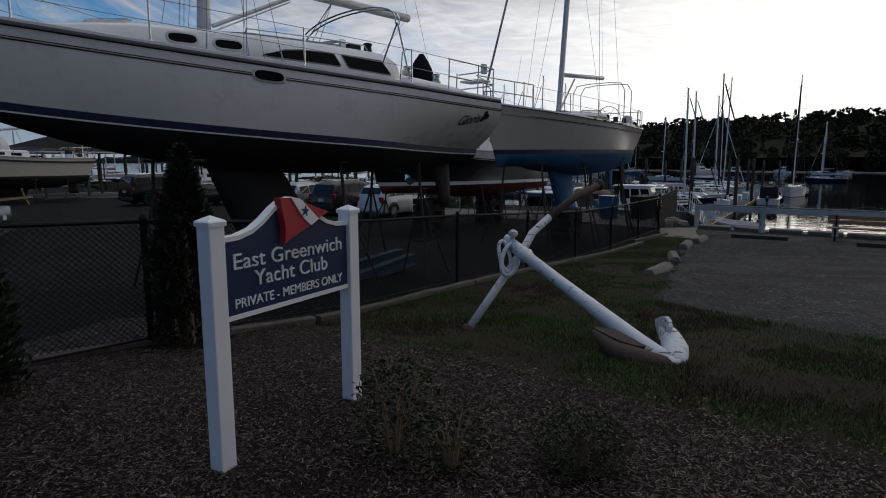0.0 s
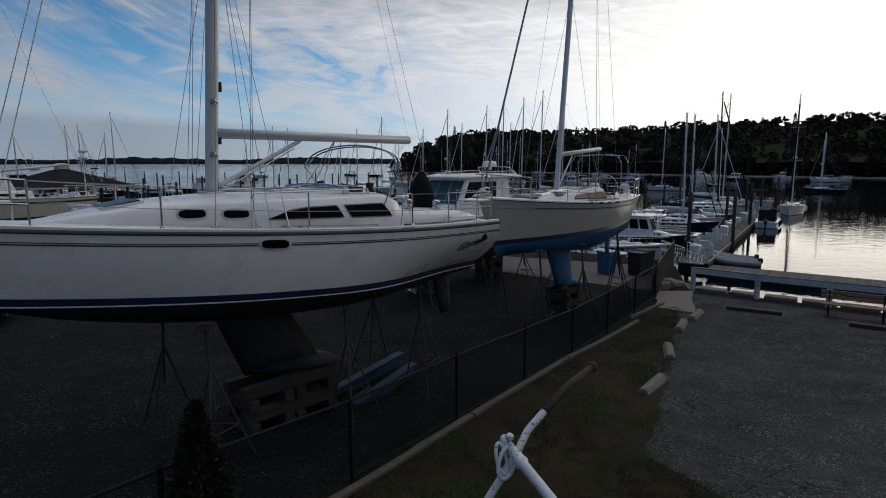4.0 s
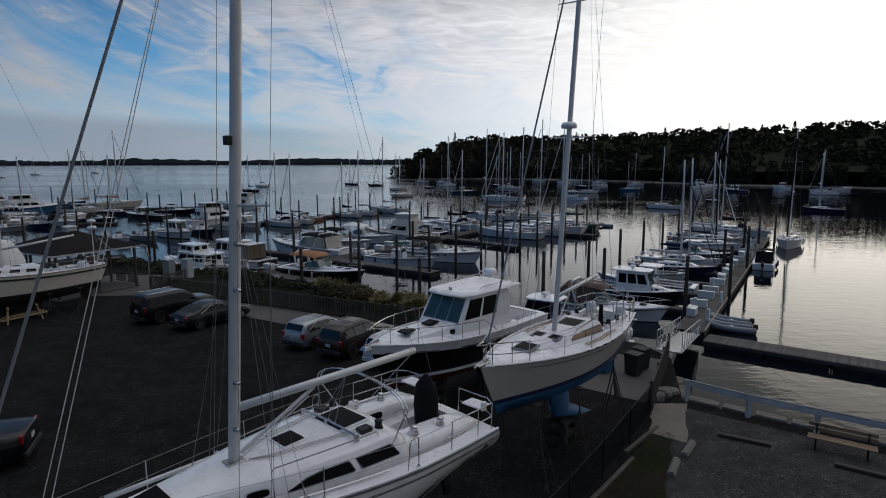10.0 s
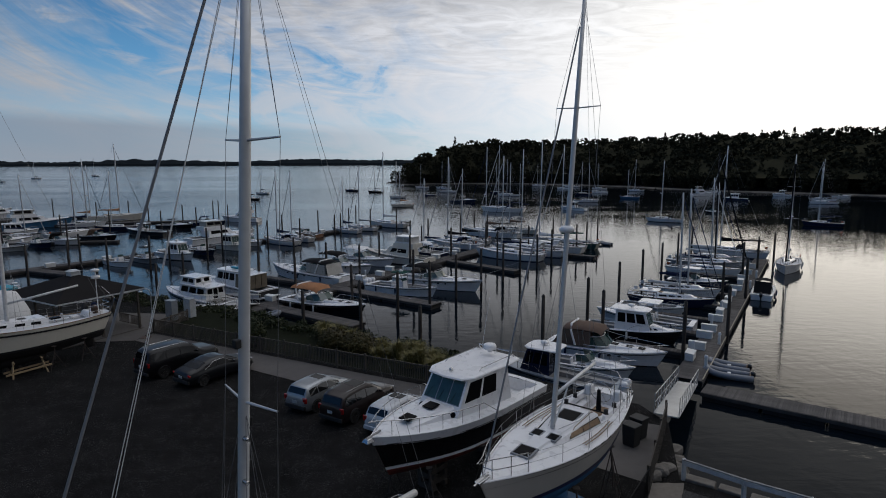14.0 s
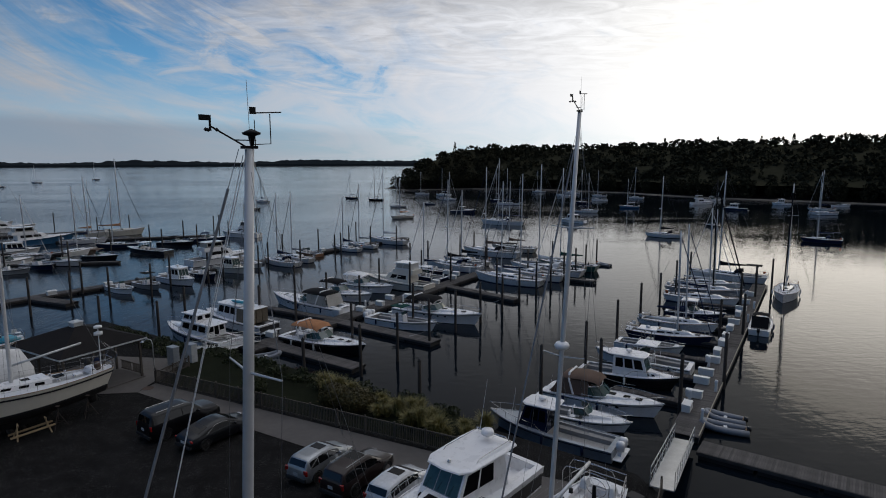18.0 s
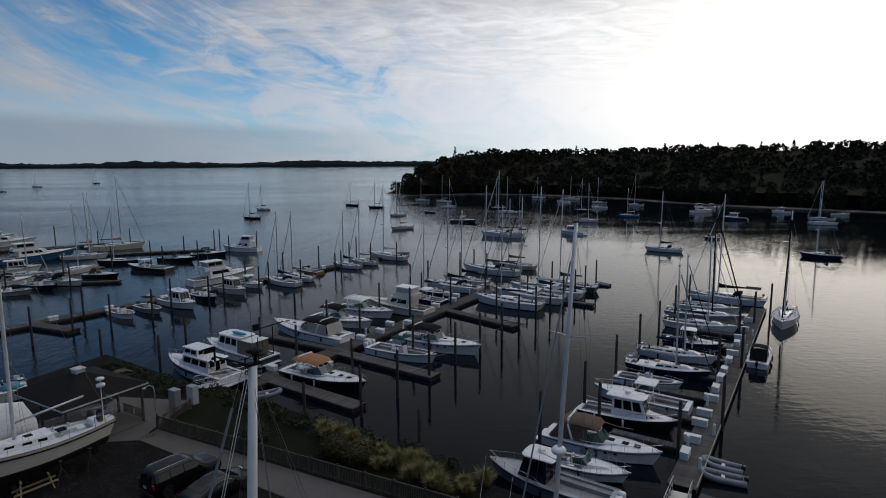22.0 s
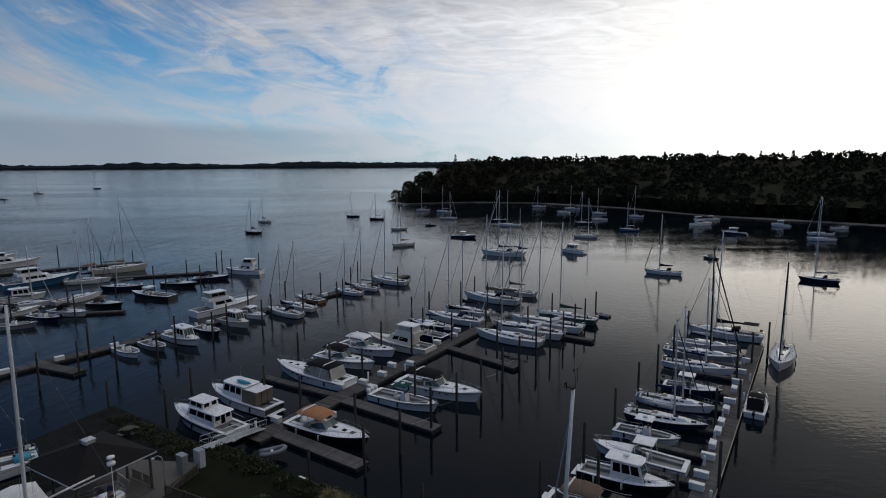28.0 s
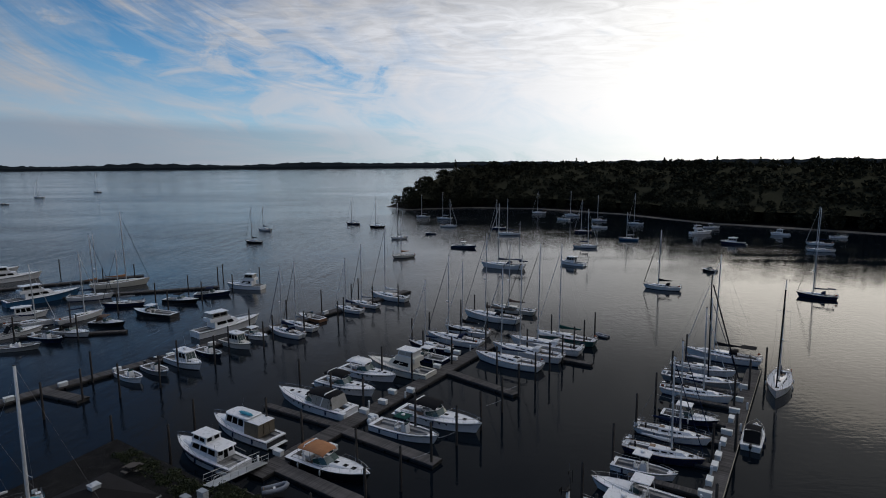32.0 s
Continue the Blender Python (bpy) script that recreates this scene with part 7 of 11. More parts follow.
def hard_top_cruiser():
    """The white and black motorboat in the yard with a large wheelhouse."""
    f = Form(9.8, 3.5, 1.60, 1.15, False, 0.6)
    zw = 0.86
    boat = thing("pilothouse_boat", pose(0.45, 24.35, zw, 0, 0, 229), "white hardtop cruiser with black hull laid up in the yard", "motorboat", "boats laid up in the yard")
    hull = add_hull(boat, f, BLACKHULL, WHITE, BOTTOM_RED, None)
    bm, rows = skin(f, [(0.0, 1.004, f.sheer), (0.08, lambda s: 0.985 - 0.03 * s, lambda s: f.sheer(s) - 0.34)])
    end_plate(bm, rows[0])
    part("sheer_band", bm, WHITE, hull, "white upper strake", True)
    deck = add_deck(boat, f, WHITE, (0.03, 0.22), 0.8, -0.55, 0.10)
    bm = bmesh.new()
    lo, up = house(bm, f, 0.50, 0.90, 1.22, 0.35, None, (0.48, 0.08), 0.0, 0.9, 0.84, 0.07)
    trunk = part("trunk_cabin", bm, WHITE, boat)
    for i, j in ((0, 3), (1, 2)):
        for a in (0.12, 0.25, 0.38):
            bm = bmesh.new()
            pane_on(bm, lo, up, i, j, a, a + 0.075, 0.35, 0.75)
            part("portlight", bm, SMOKED, trunk)
    for s in (0.66, 0.80):
        bm = bmesh.new()
        box(bm, (0, 0, 0), (0.55, 0.55, 0.05), pose(f.x(s), 0, f.sheer(s) + 0.58 - (s - 0.5) * 1.0 + 0.02, 0, 5, 0), taper=(0.9, 0.9), bevel=0.012)
        part("deck_hatch", bm, SMOKED, trunk)
    z0 = f.sheer(0.4) + 0.02
    bm = bmesh.new()
    lo, up = house(bm, f, 0.26, 0.63, 1.30, 1.10, z0, 1.52, 0.15, 0.95, 0.90, 0.02)
    cab = part("wheelhouse", bm, WHITE, boat)
    for k in range(3):
        bm = bmesh.new()
        pane_on(bm, lo, up, 2, 3, 0.05 + 0.305 * k, 0.05 + 0.305 * k + 0.28, 0.36, 0.92)
        part("windscreen_pane", bm, TEALGLASS, cab)
        bm = bmesh.new()
        pane_on(bm, lo, up, 2, 3, 0.05 + 0.305 * k - 0.010, 0.05 + 0.305 * k + 0.290, 0.34, 0.94, 0.004)
        part("window_frame", bm, GREYRAIL, cab)
        bm = bmesh.new()  # the wiper on its arm
        mid = [Vector(lo[2]).lerp(Vector(lo[3]), 0.12 + 0.305 * k).lerp(Vector(up[2]).lerp(Vector(up[3]), 0.12 + 0.305 * k), v) + Vector((0.03, 0, 0.02)) for v in (0.36, 0.62)]
        tube(bm, [mid[0], mid[1] + Vector((0, 0.14, 0))], 0.008, 4)
        part("wiper", bm, BLACKVINYL, cab)
    for sg in (1, -1):  # three square ports low on the side, and the toe rail
        for s in (0.545, 0.585, 0.625):
            bm = bmesh.new()
            c = Vector((f.x(s), sg * (1.22 - (s - 0.5) * 2.17) * 0.955, f.sheer(s) + 0.16))
            oval(bm, c, (1, -sg * 0.22, 0), (0, -sg * 0.3, 1), 0.24, 0.20, (0.2, sg, 0.3), 12, 0.02)
            part("trunk_port", bm, SMOKED, trunk)
        bm = bmesh.new()
        tube(bm, [(f.x(s), sg * (f.half(s) - 0.02), f.sheer(s) - 0.30) for s in (0.02, 0.2, 0.4, 0.6, 0.8, 0.95)], 0.02, 5)
        part("rub_rail", bm, BLACKRUBBER, hull)
    for i, j in ((0, 3), (1, 2)):
        for a, b in ((0.30, 0.60), (0.64, 0.93)):
            bm = bmesh.new()
            pane_on(bm, lo, up, i, j, a, b, 0.40, 0.90)
            part("side_window", bm, SMOKED, cab)
    bm = bmesh.new()
    zt = z0 + 1.52
    xa, xb = f.x(0.17), f.x(0.58)
    loops = []
    for dz, k in ((0.0, 0.98), (0.04, 1.0), (0.09, 0.98), (0.14, 0.85)):
        w, hx, cx = 1.28 * k, (xb - xa) / 2 * k, (xa + xb) / 2
        loops.append([(cx + hx * a, w * b, zt + dz) for a, b in ((-1, -0.8), (-0.94, -0.98), (-0.4, -1.02), (0.7, -0.95), (0.96, -0.7), (1.02, 0), (0.96, 0.7), (0.7, 0.95), (-0.4, 1.02), (-0.94, 0.98), (-1, 0.8))])
    rings(bm, loops)
    roof = part("hard_top", bm, WHITE, cab)
    bm = bmesh.new()
    lathe(bm, [(0.1, -0.12), (0.1, 0), (0.3, 0.02), (0.31, 0.14), (0.26, 0.24), (0.08, 0.27)], 14, pose(xa + 0.75, 0, zt + 0.42))
    part("radar_dome", bm, WHITE, roof, smooth=True)
    bm = bmesh.new()
    tube(bm, [(xa + 0.2, -0.95, zt + 0.1), (xa + 0.45, -0.85, zt + 0.42), (xa + 0.6, 0, zt + 0.46), (xa + 0.45, 0.85, zt + 0.42), (xa + 0.2, 0.95, zt + 0.1)], 0.03, 6)
    for y in (-0.95, 0.95):
        tube(bm, [(xa + 0.1, y, zt + 0.12), (xa + 0.3, y, zt + 0.26), (xb - 1.4, y, zt + 0.24), (xb - 1.2, y, zt + 0.12)], 0.018, 6)
    part("roof_rail", bm, STEEL, roof)
    bm = bmesh.new()
    lathe(bm, [(0.05, 0), (0.09, 0.05), (0.08, 0.14), (0.02, 0.17)], 10, pose(xb - 0.5, 0, zt + 0.12))
    part("searchlight", bm, STEEL, roof, smooth=True)
    for y in (-0.8, 0.85):
        bm = bmesh.new()
        tube(bm, [(xa + 0.3, y, zt + 0.1), (xa - 0.3, y, zt + 2.6)], 0.012, 5, r_end=0.005)
        part("aerial", bm, WHITE, roof)
    bow_rail(boat, f, 0.45, 0.62, 0.018, 5)
    bm = bmesh.new()
    tube(bm, [(f.x(1) + 0.2, 0, f.sheer(1) + 0.02), (f.x(1) - 0.5, 0, f.sheer(1) + 0.1)], 0.05, 6)
    box(bm, (f.x(1) + 0.12, 0, f.sheer(1) - 0.05), (0.4, 0.34, 0.14), taper=(0.5, 0.5), bevel=0.02)
    part("bow_anchor", bm, STEEL, boat)
    for dx, sy in ((2.8, 1.0), (0.0, 1.45), (-3.0, 1.4), (2.8, -1.0), (-3.0, -1.4)):
        p = boat.matrix_basis @ Vector((dx, sy, 0))
        q = boat.matrix_basis @ Vector((dx, sy + math.copysign(0.3, sy), 0))
        jackstand(q.x, q.y, zw - 0.1, (p.x - q.x, p.y - q.y))
    for dx in (1.5, -2.5):
        p = boat.matrix_basis @ Vector((dx, 0, 0))
        blocks(p.x, p.y, zw - 0.55, 229)


def cream_ketch():
    """The cream ketch on stands at the left of the yard."""
    f = Form(12.2, 3.4, 1.95, 1.25, True, 0.75, 0.34)
    zw = 0.72
    boat = thing("sailboat", pose(-28.25, 37.1, zw, 0, 0, 232), "cream sailboat with black sheer stripe laid up on stands", "sailboat", "boats laid up in the yard")
    hull = add_hull(boat, f, CREAM, HULLBLACK, BOTTOM_BLACK, None)
    bm, _ = skin(f, [(0.04, 1.012, lambda s: f.sheer(s) - 0.16), (0.07, 1.010, lambda s: f.sheer(s) - 0.28)])
    part("sheer_band", bm, HULLBLACK, hull, "black painted band", True)
    add_deck(boat, f, DECK, (0.12, 0.33), 0.5, -0.4, 0.1)
    bm = bmesh.new()
    lo, up = house(bm, f, 0.33, 0.80, 0.95, 0.35, None, (0.45, 0.2), 0.04, 0.6, 0.82, 0.07)
    roof = part("coach_roof", bm, WHITE, boat)
    for i, j in ((0, 3), (1, 2)):
        for a in (0.08, 0.24, 0.42, 0.58):
            bm = bmesh.new()
            pane_on(bm, lo, up, i, j, a, a + 0.1, 0.3, 0.72)
            part("portlight", bm, SMOKED, roof)
    bm = bmesh.new()
    lo, up = house(bm, f, 0.04, 0.13, 0.6, 0.7, None, 0.3, 0.1, 0.1, 0.8)
    part("aft_cabin", bm, WHITE, boat)
    rigging(boat, f, 0.5, f.sheer(0.5) + 0.45, 15.2, 0.0, MAST, None, SAILCLOTH, 0.10, 0.008, 0.01, (0.5,), False)
    base = f.sheer(0.5) + 0.45
    bm = bmesh.new()
    tube(bm, [(f.x(0.50), 0, base + 1.1), (f.x(0.15), 0.1, 4.17 - zw)], 0.075, 8)
    part("boom", bm, MAST, boat, smooth=True)
    for s, y, w, d in ((0.19, 0.35, 0.5, 0.7), (0.27, -0.3, 0.6, 0.5), (0.44, 0.0, 0.55, 0.55)):  # hatches and lockers
        bm = bmesh.new()
        box(bm, (f.x(s), y, f.sheer(s) + (0.42 if s > 0.33 else 0.14)), (w, d, 0.12), bevel=0.02)
        part("hatch", bm, SMOKED if s > 0.2 else WHITE, boat)
    for s, y in ((0.22, 0.8), (0.22, -0.8), (0.30, 0.85), (0.30, -0.85)):
        bm = bmesh.new()
        lathe(bm, [(0.11, 0), (0.08, 0.06), (0.1, 0.14), (0.07, 0.16)], 10, pose(f.x(s), y, f.sheer(s) + 0.12))
        part("winch", bm, STEEL, boat, smooth=True)
    for s, y, mat, lab in ((0.085, 0.45, RUST, "red brown bag on the stern rail"), (0.06, -0.35, NAVYCLOTH, "dark cloth bundle"), (0.10, -0.75, BLACKRUBBER, "black outboard bracket")):
        bm = bmesh.new()
        lathe(bm, [(0.02, 0), (0.2, 0.05), (0.24, 0.35), (0.14, 0.62), (0.02, 0.66)], 10, pose(f.x(s), y, f.sheer(s) + 0.1))
        part("stern_bag", bm, mat, boat, lab, True)
    bm = bmesh.new()
    tube(bm, [(f.x(0.05), 0, f.sheer(0.05)), (f.x(0.05), 0, f.sheer(0.05) + 3.1)], 0.035, 8)
    pole = part("radar_pole", bm, WHITE, boat)
    bm = bmesh.new()
    lathe(bm, [(0.1, 0), (0.3, 0.02), (0.3, 0.2), (0.1, 0.26)], 12, pose(f.x(0.05), 0, f.sheer(0.05) + 2.5))
    lathe(bm, [(0.05, 0), (0.28, 0.02), (0.28, 0.16), (0.1, 0.22)], 12, pose(f.x(0.05), 0, f.sheer(0.05) + 3.0))
    part("radar_dome", bm, WHITE, pole, smooth=True)
    pulpit(boat, f, 0.13, 0, 0.75, stern=True, r=0.02)
    for y in (-0.75, 0.75):
        bm = bmesh.new()
        tube(bm, [(f.x(0.02), y, f.sheer(0)), (f.x(0.02) - 0.5, y, f.sheer(0) + 1.0), (f.x(0.03), y * 0.4, f.sheer(0) + 1.9)], 0.022, 6)
        part("davit", bm, STEEL, boat)
    lifelines(boat, f, 0.13, 0.86, 0.62, 6)
    fin(boat, "keel", BOTTOM_BLACK, (-2.2, 1.8), (-1.9, 0.8), 0.25, -0.4, -1.2)
    fin(boat, "rudder", BOTTOM_BLACK, (f.x(0.11) - 0.25, f.x(0.11) + 0.4), (f.x(0.11) - 0.3, f.x(0.11) + 0.3), 0.08, 0.1, -1.1)
    for sx, sy in ((3.0, 0.9), (-2.0, 1.2), (-4.0, 0.8), (3.0, -0.9), (-2.0, -1.2)):
        q = boat.matrix_basis @ Vector((sx, sy + math.copysign(0.3, sy), 0))
        jackstand(q.x, q.y, zw - 0.1)
    blocks(-28.25, 37.1, zw - 1.25, 232)
    wrapped = thing("covered_boat", pose(-31.7, 37.9, land(0, 38), 0, 0, 232), "boat under a bulging white shrink-wrap cover on blocks", "covered boat", "boats laid up in the yard")
    bm = bmesh.new()
    loops = []
    for x, w, h in ((-3.6, 0.75, 3.9), (-3.3, 1.15, 4.7), (-2.0, 1.3, 5.0), (0.5, 1.35, 4.7), (2.6, 1.0, 4.3), (4.0, 0.25, 3.9)):
        loops.append([(x + (0.25 if k > 0.8 else 0), w * y, 1.9 + (h - 1.9) * k + 0.05 * noise.noise((x, y * 3, k * 4))) for y, k in ((-0.9, 0), (-1, 0.35), (-0.8, 0.72), (-0.3, 0.95), (0, 1), (0.3, 0.95), (0.8, 0.72), (1, 0.35), (0.9, 0))])
    rings(bm, loops)
    part("cover", bm, SAILCLOTH, wrapped, "taut white shrink wrap", True)
    bm = bmesh.new()
    rings(bm, [[(x, w * y, z) for y, z in ((-0.9, 1.95), (-0.75, 1.1), (-0.1, 0.55), (0.1, 0.55), (0.75, 1.1), (0.9, 1.95))] for x, w in ((-3.5, 0.8), (-2.0, 1.3), (0.5, 1.35), (2.6, 1.0), (3.8, 0.2))])
    part("hull", bm, WHITE, wrapped, smooth=True)
    for x in (-2.4, 1.6):
        bm = bmesh.new()
        box(bm, (x, 0, 0.3), (0.3, 1.2, 0.6), bevel=0.02)
        part("block", bm, SLEEPER, wrapped)
    other, g = sloop(-38.0, 43.2, 221, 10.4, "white sailboat laid up beside the pavilion with blue tarpaulin", WHITE, HULLBLUE, None, 14.0, z=1.7, group="boats laid up in the yard", furl=False)
    bm = bmesh.new()
    loops = []
    for s, w, h in ((0.02, 0.4, 0.1), (0.08, 0.7, 0.4), (0.16, 0.8, 0.3)):
        loops.append([(g.x(s), w * y, g.sheer(s) + 0.05 + h * k) for y, k in ((-1, 0), (-0.6, 0.8), (0, 1), (0.6, 0.8), (1, 0))])
    rings(bm, loops)
    part("tarpaulin", bm, TEALCLOTH, other, "crumpled blue tarpaulin", True)
    fin(other, "keel", BOTTOM_BLACK, (-1.2, 1.2), (-1.0, 0.8), 0.2, -0.3, -2.0)
    for sx, sy in ((3.0, 0.9), (-3.0, 1.0), (3.0, -0.9), (-3.0, -1.0)):
        q = other.matrix_basis @ Vector((sx, sy + math.copysign(0.3, sy), 0))
        jackstand(q.x, q.y, 1.5)
    blocks(-38.0, 43.2, -0.3, 221)


blue_white_sloop()
grey_white_sloop()
hard_top_cruiser()
cream_ketch()

# ---- the yard by the road: sign, anchor, fence, car park ----
def club_sign():
    a, b = Vector((-1.20, 3.04)), Vector((-0.645, 4.03))
    run = b - a
    gap, turn = run.length, math.degrees(math.atan2(run.y, run.x))
    sign = thing("club_sign", pose(a.x, a.y, 0, 0, 0, turn), "navy and white club sign board between two white posts", "sign")
    for k, x in enumerate((0.0, gap)):
        h = 1.37 if k else 1.385
        bm = bmesh.new()
        box(bm, (x, 0, h / 2 - 0.15), (0.10, 0.10, h + 0.3), bevel=0.008)
        post = part("post", bm, WHITEPAINT, sign)
        bm = bmesh.new()
        rings(bm, [[(x + w * i, w * j, h + z) for i, j in ((-1, -1), (1, -1), (1, 1), (-1, 1))] for w, z in ((0.056, -0.01), (0.058, 0.012), (0.052, 0.02), (0.004, 0.045))])
        part("cap", bm, WHITEPAINT, post)
    # the board: level foot, shoulders that sweep up to a crest
    x0, x1 = 0.053, gap - 0.053
    w = x1 - x0
    rise = [(0.0, 0.0), (0.10, 0.004), (0.20, 0.03), (0.28, 0.075), (0.36, 0.135), (0.43, 0.175), (0.5, 0.19), (0.57, 0.175), (0.64, 0.135), (0.72, 0.075), (0.80, 0.03), (0.90, 0.004), (1.0, 0.0)]
    z0, z1 = 0.865, 1.295
    top = [(x0 + w * u, z1 + z) for u, z in rise]
    outline = [(x0, z0), (x1, z0)] + top[::-1]
    lay = pose(0, 0.022, 0, 90, 0, 0)
    bm = bmesh.new()
    slab(bm, outline, 0.044, lay)
    board = part("board", bm, SIGNBLUE, sign)
    for name, pts in (("top_trim", top), ("foot_trim", [(x0, z0), (x1, z0)])):
        bm = bmesh.new()
        loops = [[(x, y, z + dz) for y, dz in ((-0.03, -0.012), (0.03, -0.012), (0.03, 0.014), (-0.03, 0.014))] for x, z in pts]
        rings(bm, loops)
        part(name, bm, WHITEPAINT, board)
    face = lambda x, z: pose(x, -0.024, z, 90, 0, 0)
    cx = (x0 + x1) / 2
    lettering(board, "lettering", "East Greenwich", 0.125, face(cx, 1.165), LETTER, 0.006, w * 0.88)
    lettering(board, "lettering", "Yacht Club", 0.125, face(cx, 1.055), LETTER, 0.006, w * 0.60)
    lettering(board, "lettering", "PRIVATE - MEMBERS ONLY", 0.078, face(cx, 0.935), WHITEPAINT, 0.004, w * 0.88)
    # the carved flag on the crest
    flag = [(-0.133, 1.50), (-0.05, 1.497), (0.04, 1.478), (0.16, 1.43), (0.29, 1.394), (0.21, 1.365), (0.10, 1.314), (0.02, 1.285), (-0.06, 1.255), (-0.105, 1.234), (-0.095, 1.32), (-0.115, 1.42)]
    bm = bmesh.new()
    slab(bm, [(cx + x, z) for x, z in flag], 0.05, pose(0, -0.018, 0, 90, 0, 0))
    bur = part("carved_flag", bm, SIGNRED, sign, "carved red flag with a white band")
    band = [(-0.05, 1.496), (0.04, 1.476), (0.12, 1.41), (0.185, 1.355), (0.115, 1.322), (0.06, 1.36), (0.01, 1.42)]
    bm = bmesh.new()
    slab(bm, [(cx + x, z) for x, z in band], 0.008, pose(0, -0.068, 0, 90, 0, 0))
    wb = part("flag_band", bm, WHITEPAINT, bur)
    star = []
    for k in range(10):
        r = 0.034 if k % 2 == 0 else 0.014
        star.append((cx + 0.062 + r * math.sin(k * math.pi / 5 + 0.15), 1.412 + r * math.cos(k * math.pi / 5 + 0.15)))
    bm = bmesh.new()
    slab(bm, star, 0.005, pose(0, -0.076, 0, 90, 0, 0))
    part("flag_star", bm, SIGNBLUE, wb)


def palm(bm, root, tip, across, width, thick=0.035):
    """The broad plate of a fluke: from its wide end at root to its bill at tip."""
    run = tip - root
    n = run.cross(across).normalized()
    edge = [(0.0, 0.45), (0.06, 0.8), (0.22, 1.0), (0.45, 0.98), (0.7, 0.66), (0.88, 0.3), (1.0, 0.0)]
    outline = [(u, w) for u, w in edge] + [(u, -w) for u, w in edge[-2::-1]]
    lip = [root + run * u + across * (w * width) + n * (0.10 * width * w * w) for u, w in outline]
    rings(bm, [[p - n * thick / 2 for p in lip], [p + n * thick / 2 for p in lip]])


def old_anchor():
    head, crown = Vector((0.84, 6.98, 0.72)), Vector((1.99, 5.02, -0.07))
    g = land(2, 6)
    anchor = thing("anchor", pose(head.x, head.y, g), "large old white-painted iron anchor leaning on the lawn", "anchor")
    o = Vector((head.x, head.y, g))
    d = crown - head
    side = d.cross(Vector((0, 0, 1))).normalized()
    over = side.cross(d).normalized()
    bm = bmesh.new()
    loops = []
    for k, r, flat in ((-0.075, 0.03, 0.5), (-0.065, 0.075, 0.55), (-0.02, 0.085, 0.6), (0.05, 0.080, 0.75), (0.10, 0.082, 1.0), (0.115, 0.092, 1.0), (0.13, 0.066, 1.0), (0.35, 0.064, 1.0), (0.6, 0.074, 1.0), (0.85, 0.086, 1.0), (0.96, 0.10, 1.0), (1.02, 0.08, 1.0)):
        c = head + d * k - o
        loops.append([c + r * (flat * math.cos(t) * side + math.sin(t) * over) for t in (2 * math.pi * i / 12 for i in range(12))])
    rings(bm, loops)
    part("shank", bm, ANCHORPAINT, anchor, smooth=True)
    # stock: a long bar through the head, bent at its upper end
    lowend, root, up1, up2 = Vector((0.29, 6.62, -0.22)), Vector((0.97, 7.06, 0.65)), Vector((1.33, 7.36, 1.02)), Vector((2.12, 8.02, 1.40))
    bm = bmesh.new()
    run = [lowend, lowend.lerp(root, 0.5), root, root.lerp(up1, 0.45) + Vector((-0.03, 0, 0.03)), up1, up1.lerp(up2, 0.5) + Vector((0, 0, 0.05)), up2]
    tube(bm, [p - o for p in run], 0.048, 10)
    stock = part("stock", bm, ANCHORPAINT, anchor, smooth=True)
    bm = bmesh.new()
    tube(bm, [run[k] - o for k in (4, 5, 6)], 0.0505, 10)
    part("bare_end", bm, RUST, stock, "bare dark iron end", True)
    for p, mat, lab in ((lowend, RUST, "rust-stained ball end"), (up2, RUST, "rust-stained ball end")):
        bm = bmesh.new()
        lathe(bm, [(0.02, -0.075), (0.055, -0.055), (0.075, 0.0), (0.055, 0.055), (0.02, 0.075)], 12, Matrix.Translation(p - o))
        part("stock_ball", bm, mat, stock, lab, True)
    # the shackle hanging through the eye of the shank
    for c, w, h, r, lean in ((Vector((0.80, 6.88, 0.57)), 0.115, 0.20, 0.027, 0.30), (Vector((0.74, 6.92, 0.60)), 0.085, 0.19, 0.024, -0.12)):
        bm = bmesh.new()
        pts = []
        for k in range(18):
            t = 2 * math.pi * k / 18
            pts.append(c - o + w * math.cos(t) * Vector((0.8, 0.1, -0.35)) + h * math.sin(t) * Vector((lean, 0.35, 0.9)))
        tube(bm, pts, r, 8, closed=True)
        part("shackle", bm, ANCHORPAINT, anchor, smooth=True)
    bm = bmesh.new()
    pin = Vector((0.83, 6.98, 0.80)) - o
    tube(bm, [pin - over * 0.14, pin + over * 0.05], 0.03, 8)
    lathe(bm, [(0.03, -0.02), (0.058, 0.0), (0.055, 0.04), (0.02, 0.065)], 10, Matrix.Translation(pin + over * 0.05))
    part("pin", bm, ANCHORPAINT, anchor, smooth=True)
    # curved arms either side of the shank, with a palm on each
    near_tip, far_tip = Vector((1.43, 5.44, 0.11)), Vector((2.14, 5.62, 0.14))
    n = Vector((-0.04, -0.40, 0.91)).normalized()
    c0 = crown + d.normalized() * 0.07
    runs = ((near_tip, [c0, crown + Vector((-0.06, -0.03, -0.04)), Vector((1.75, 5.10, -0.07)), Vector((1.58, 5.24, -0.02)), near_tip]), (far_tip, [c0, crown + Vector((0.07, 0.06, 0.0)), Vector((2.15, 5.26, -0.01)), Vector((2.16, 5.44, 0.06)), far_tip]))
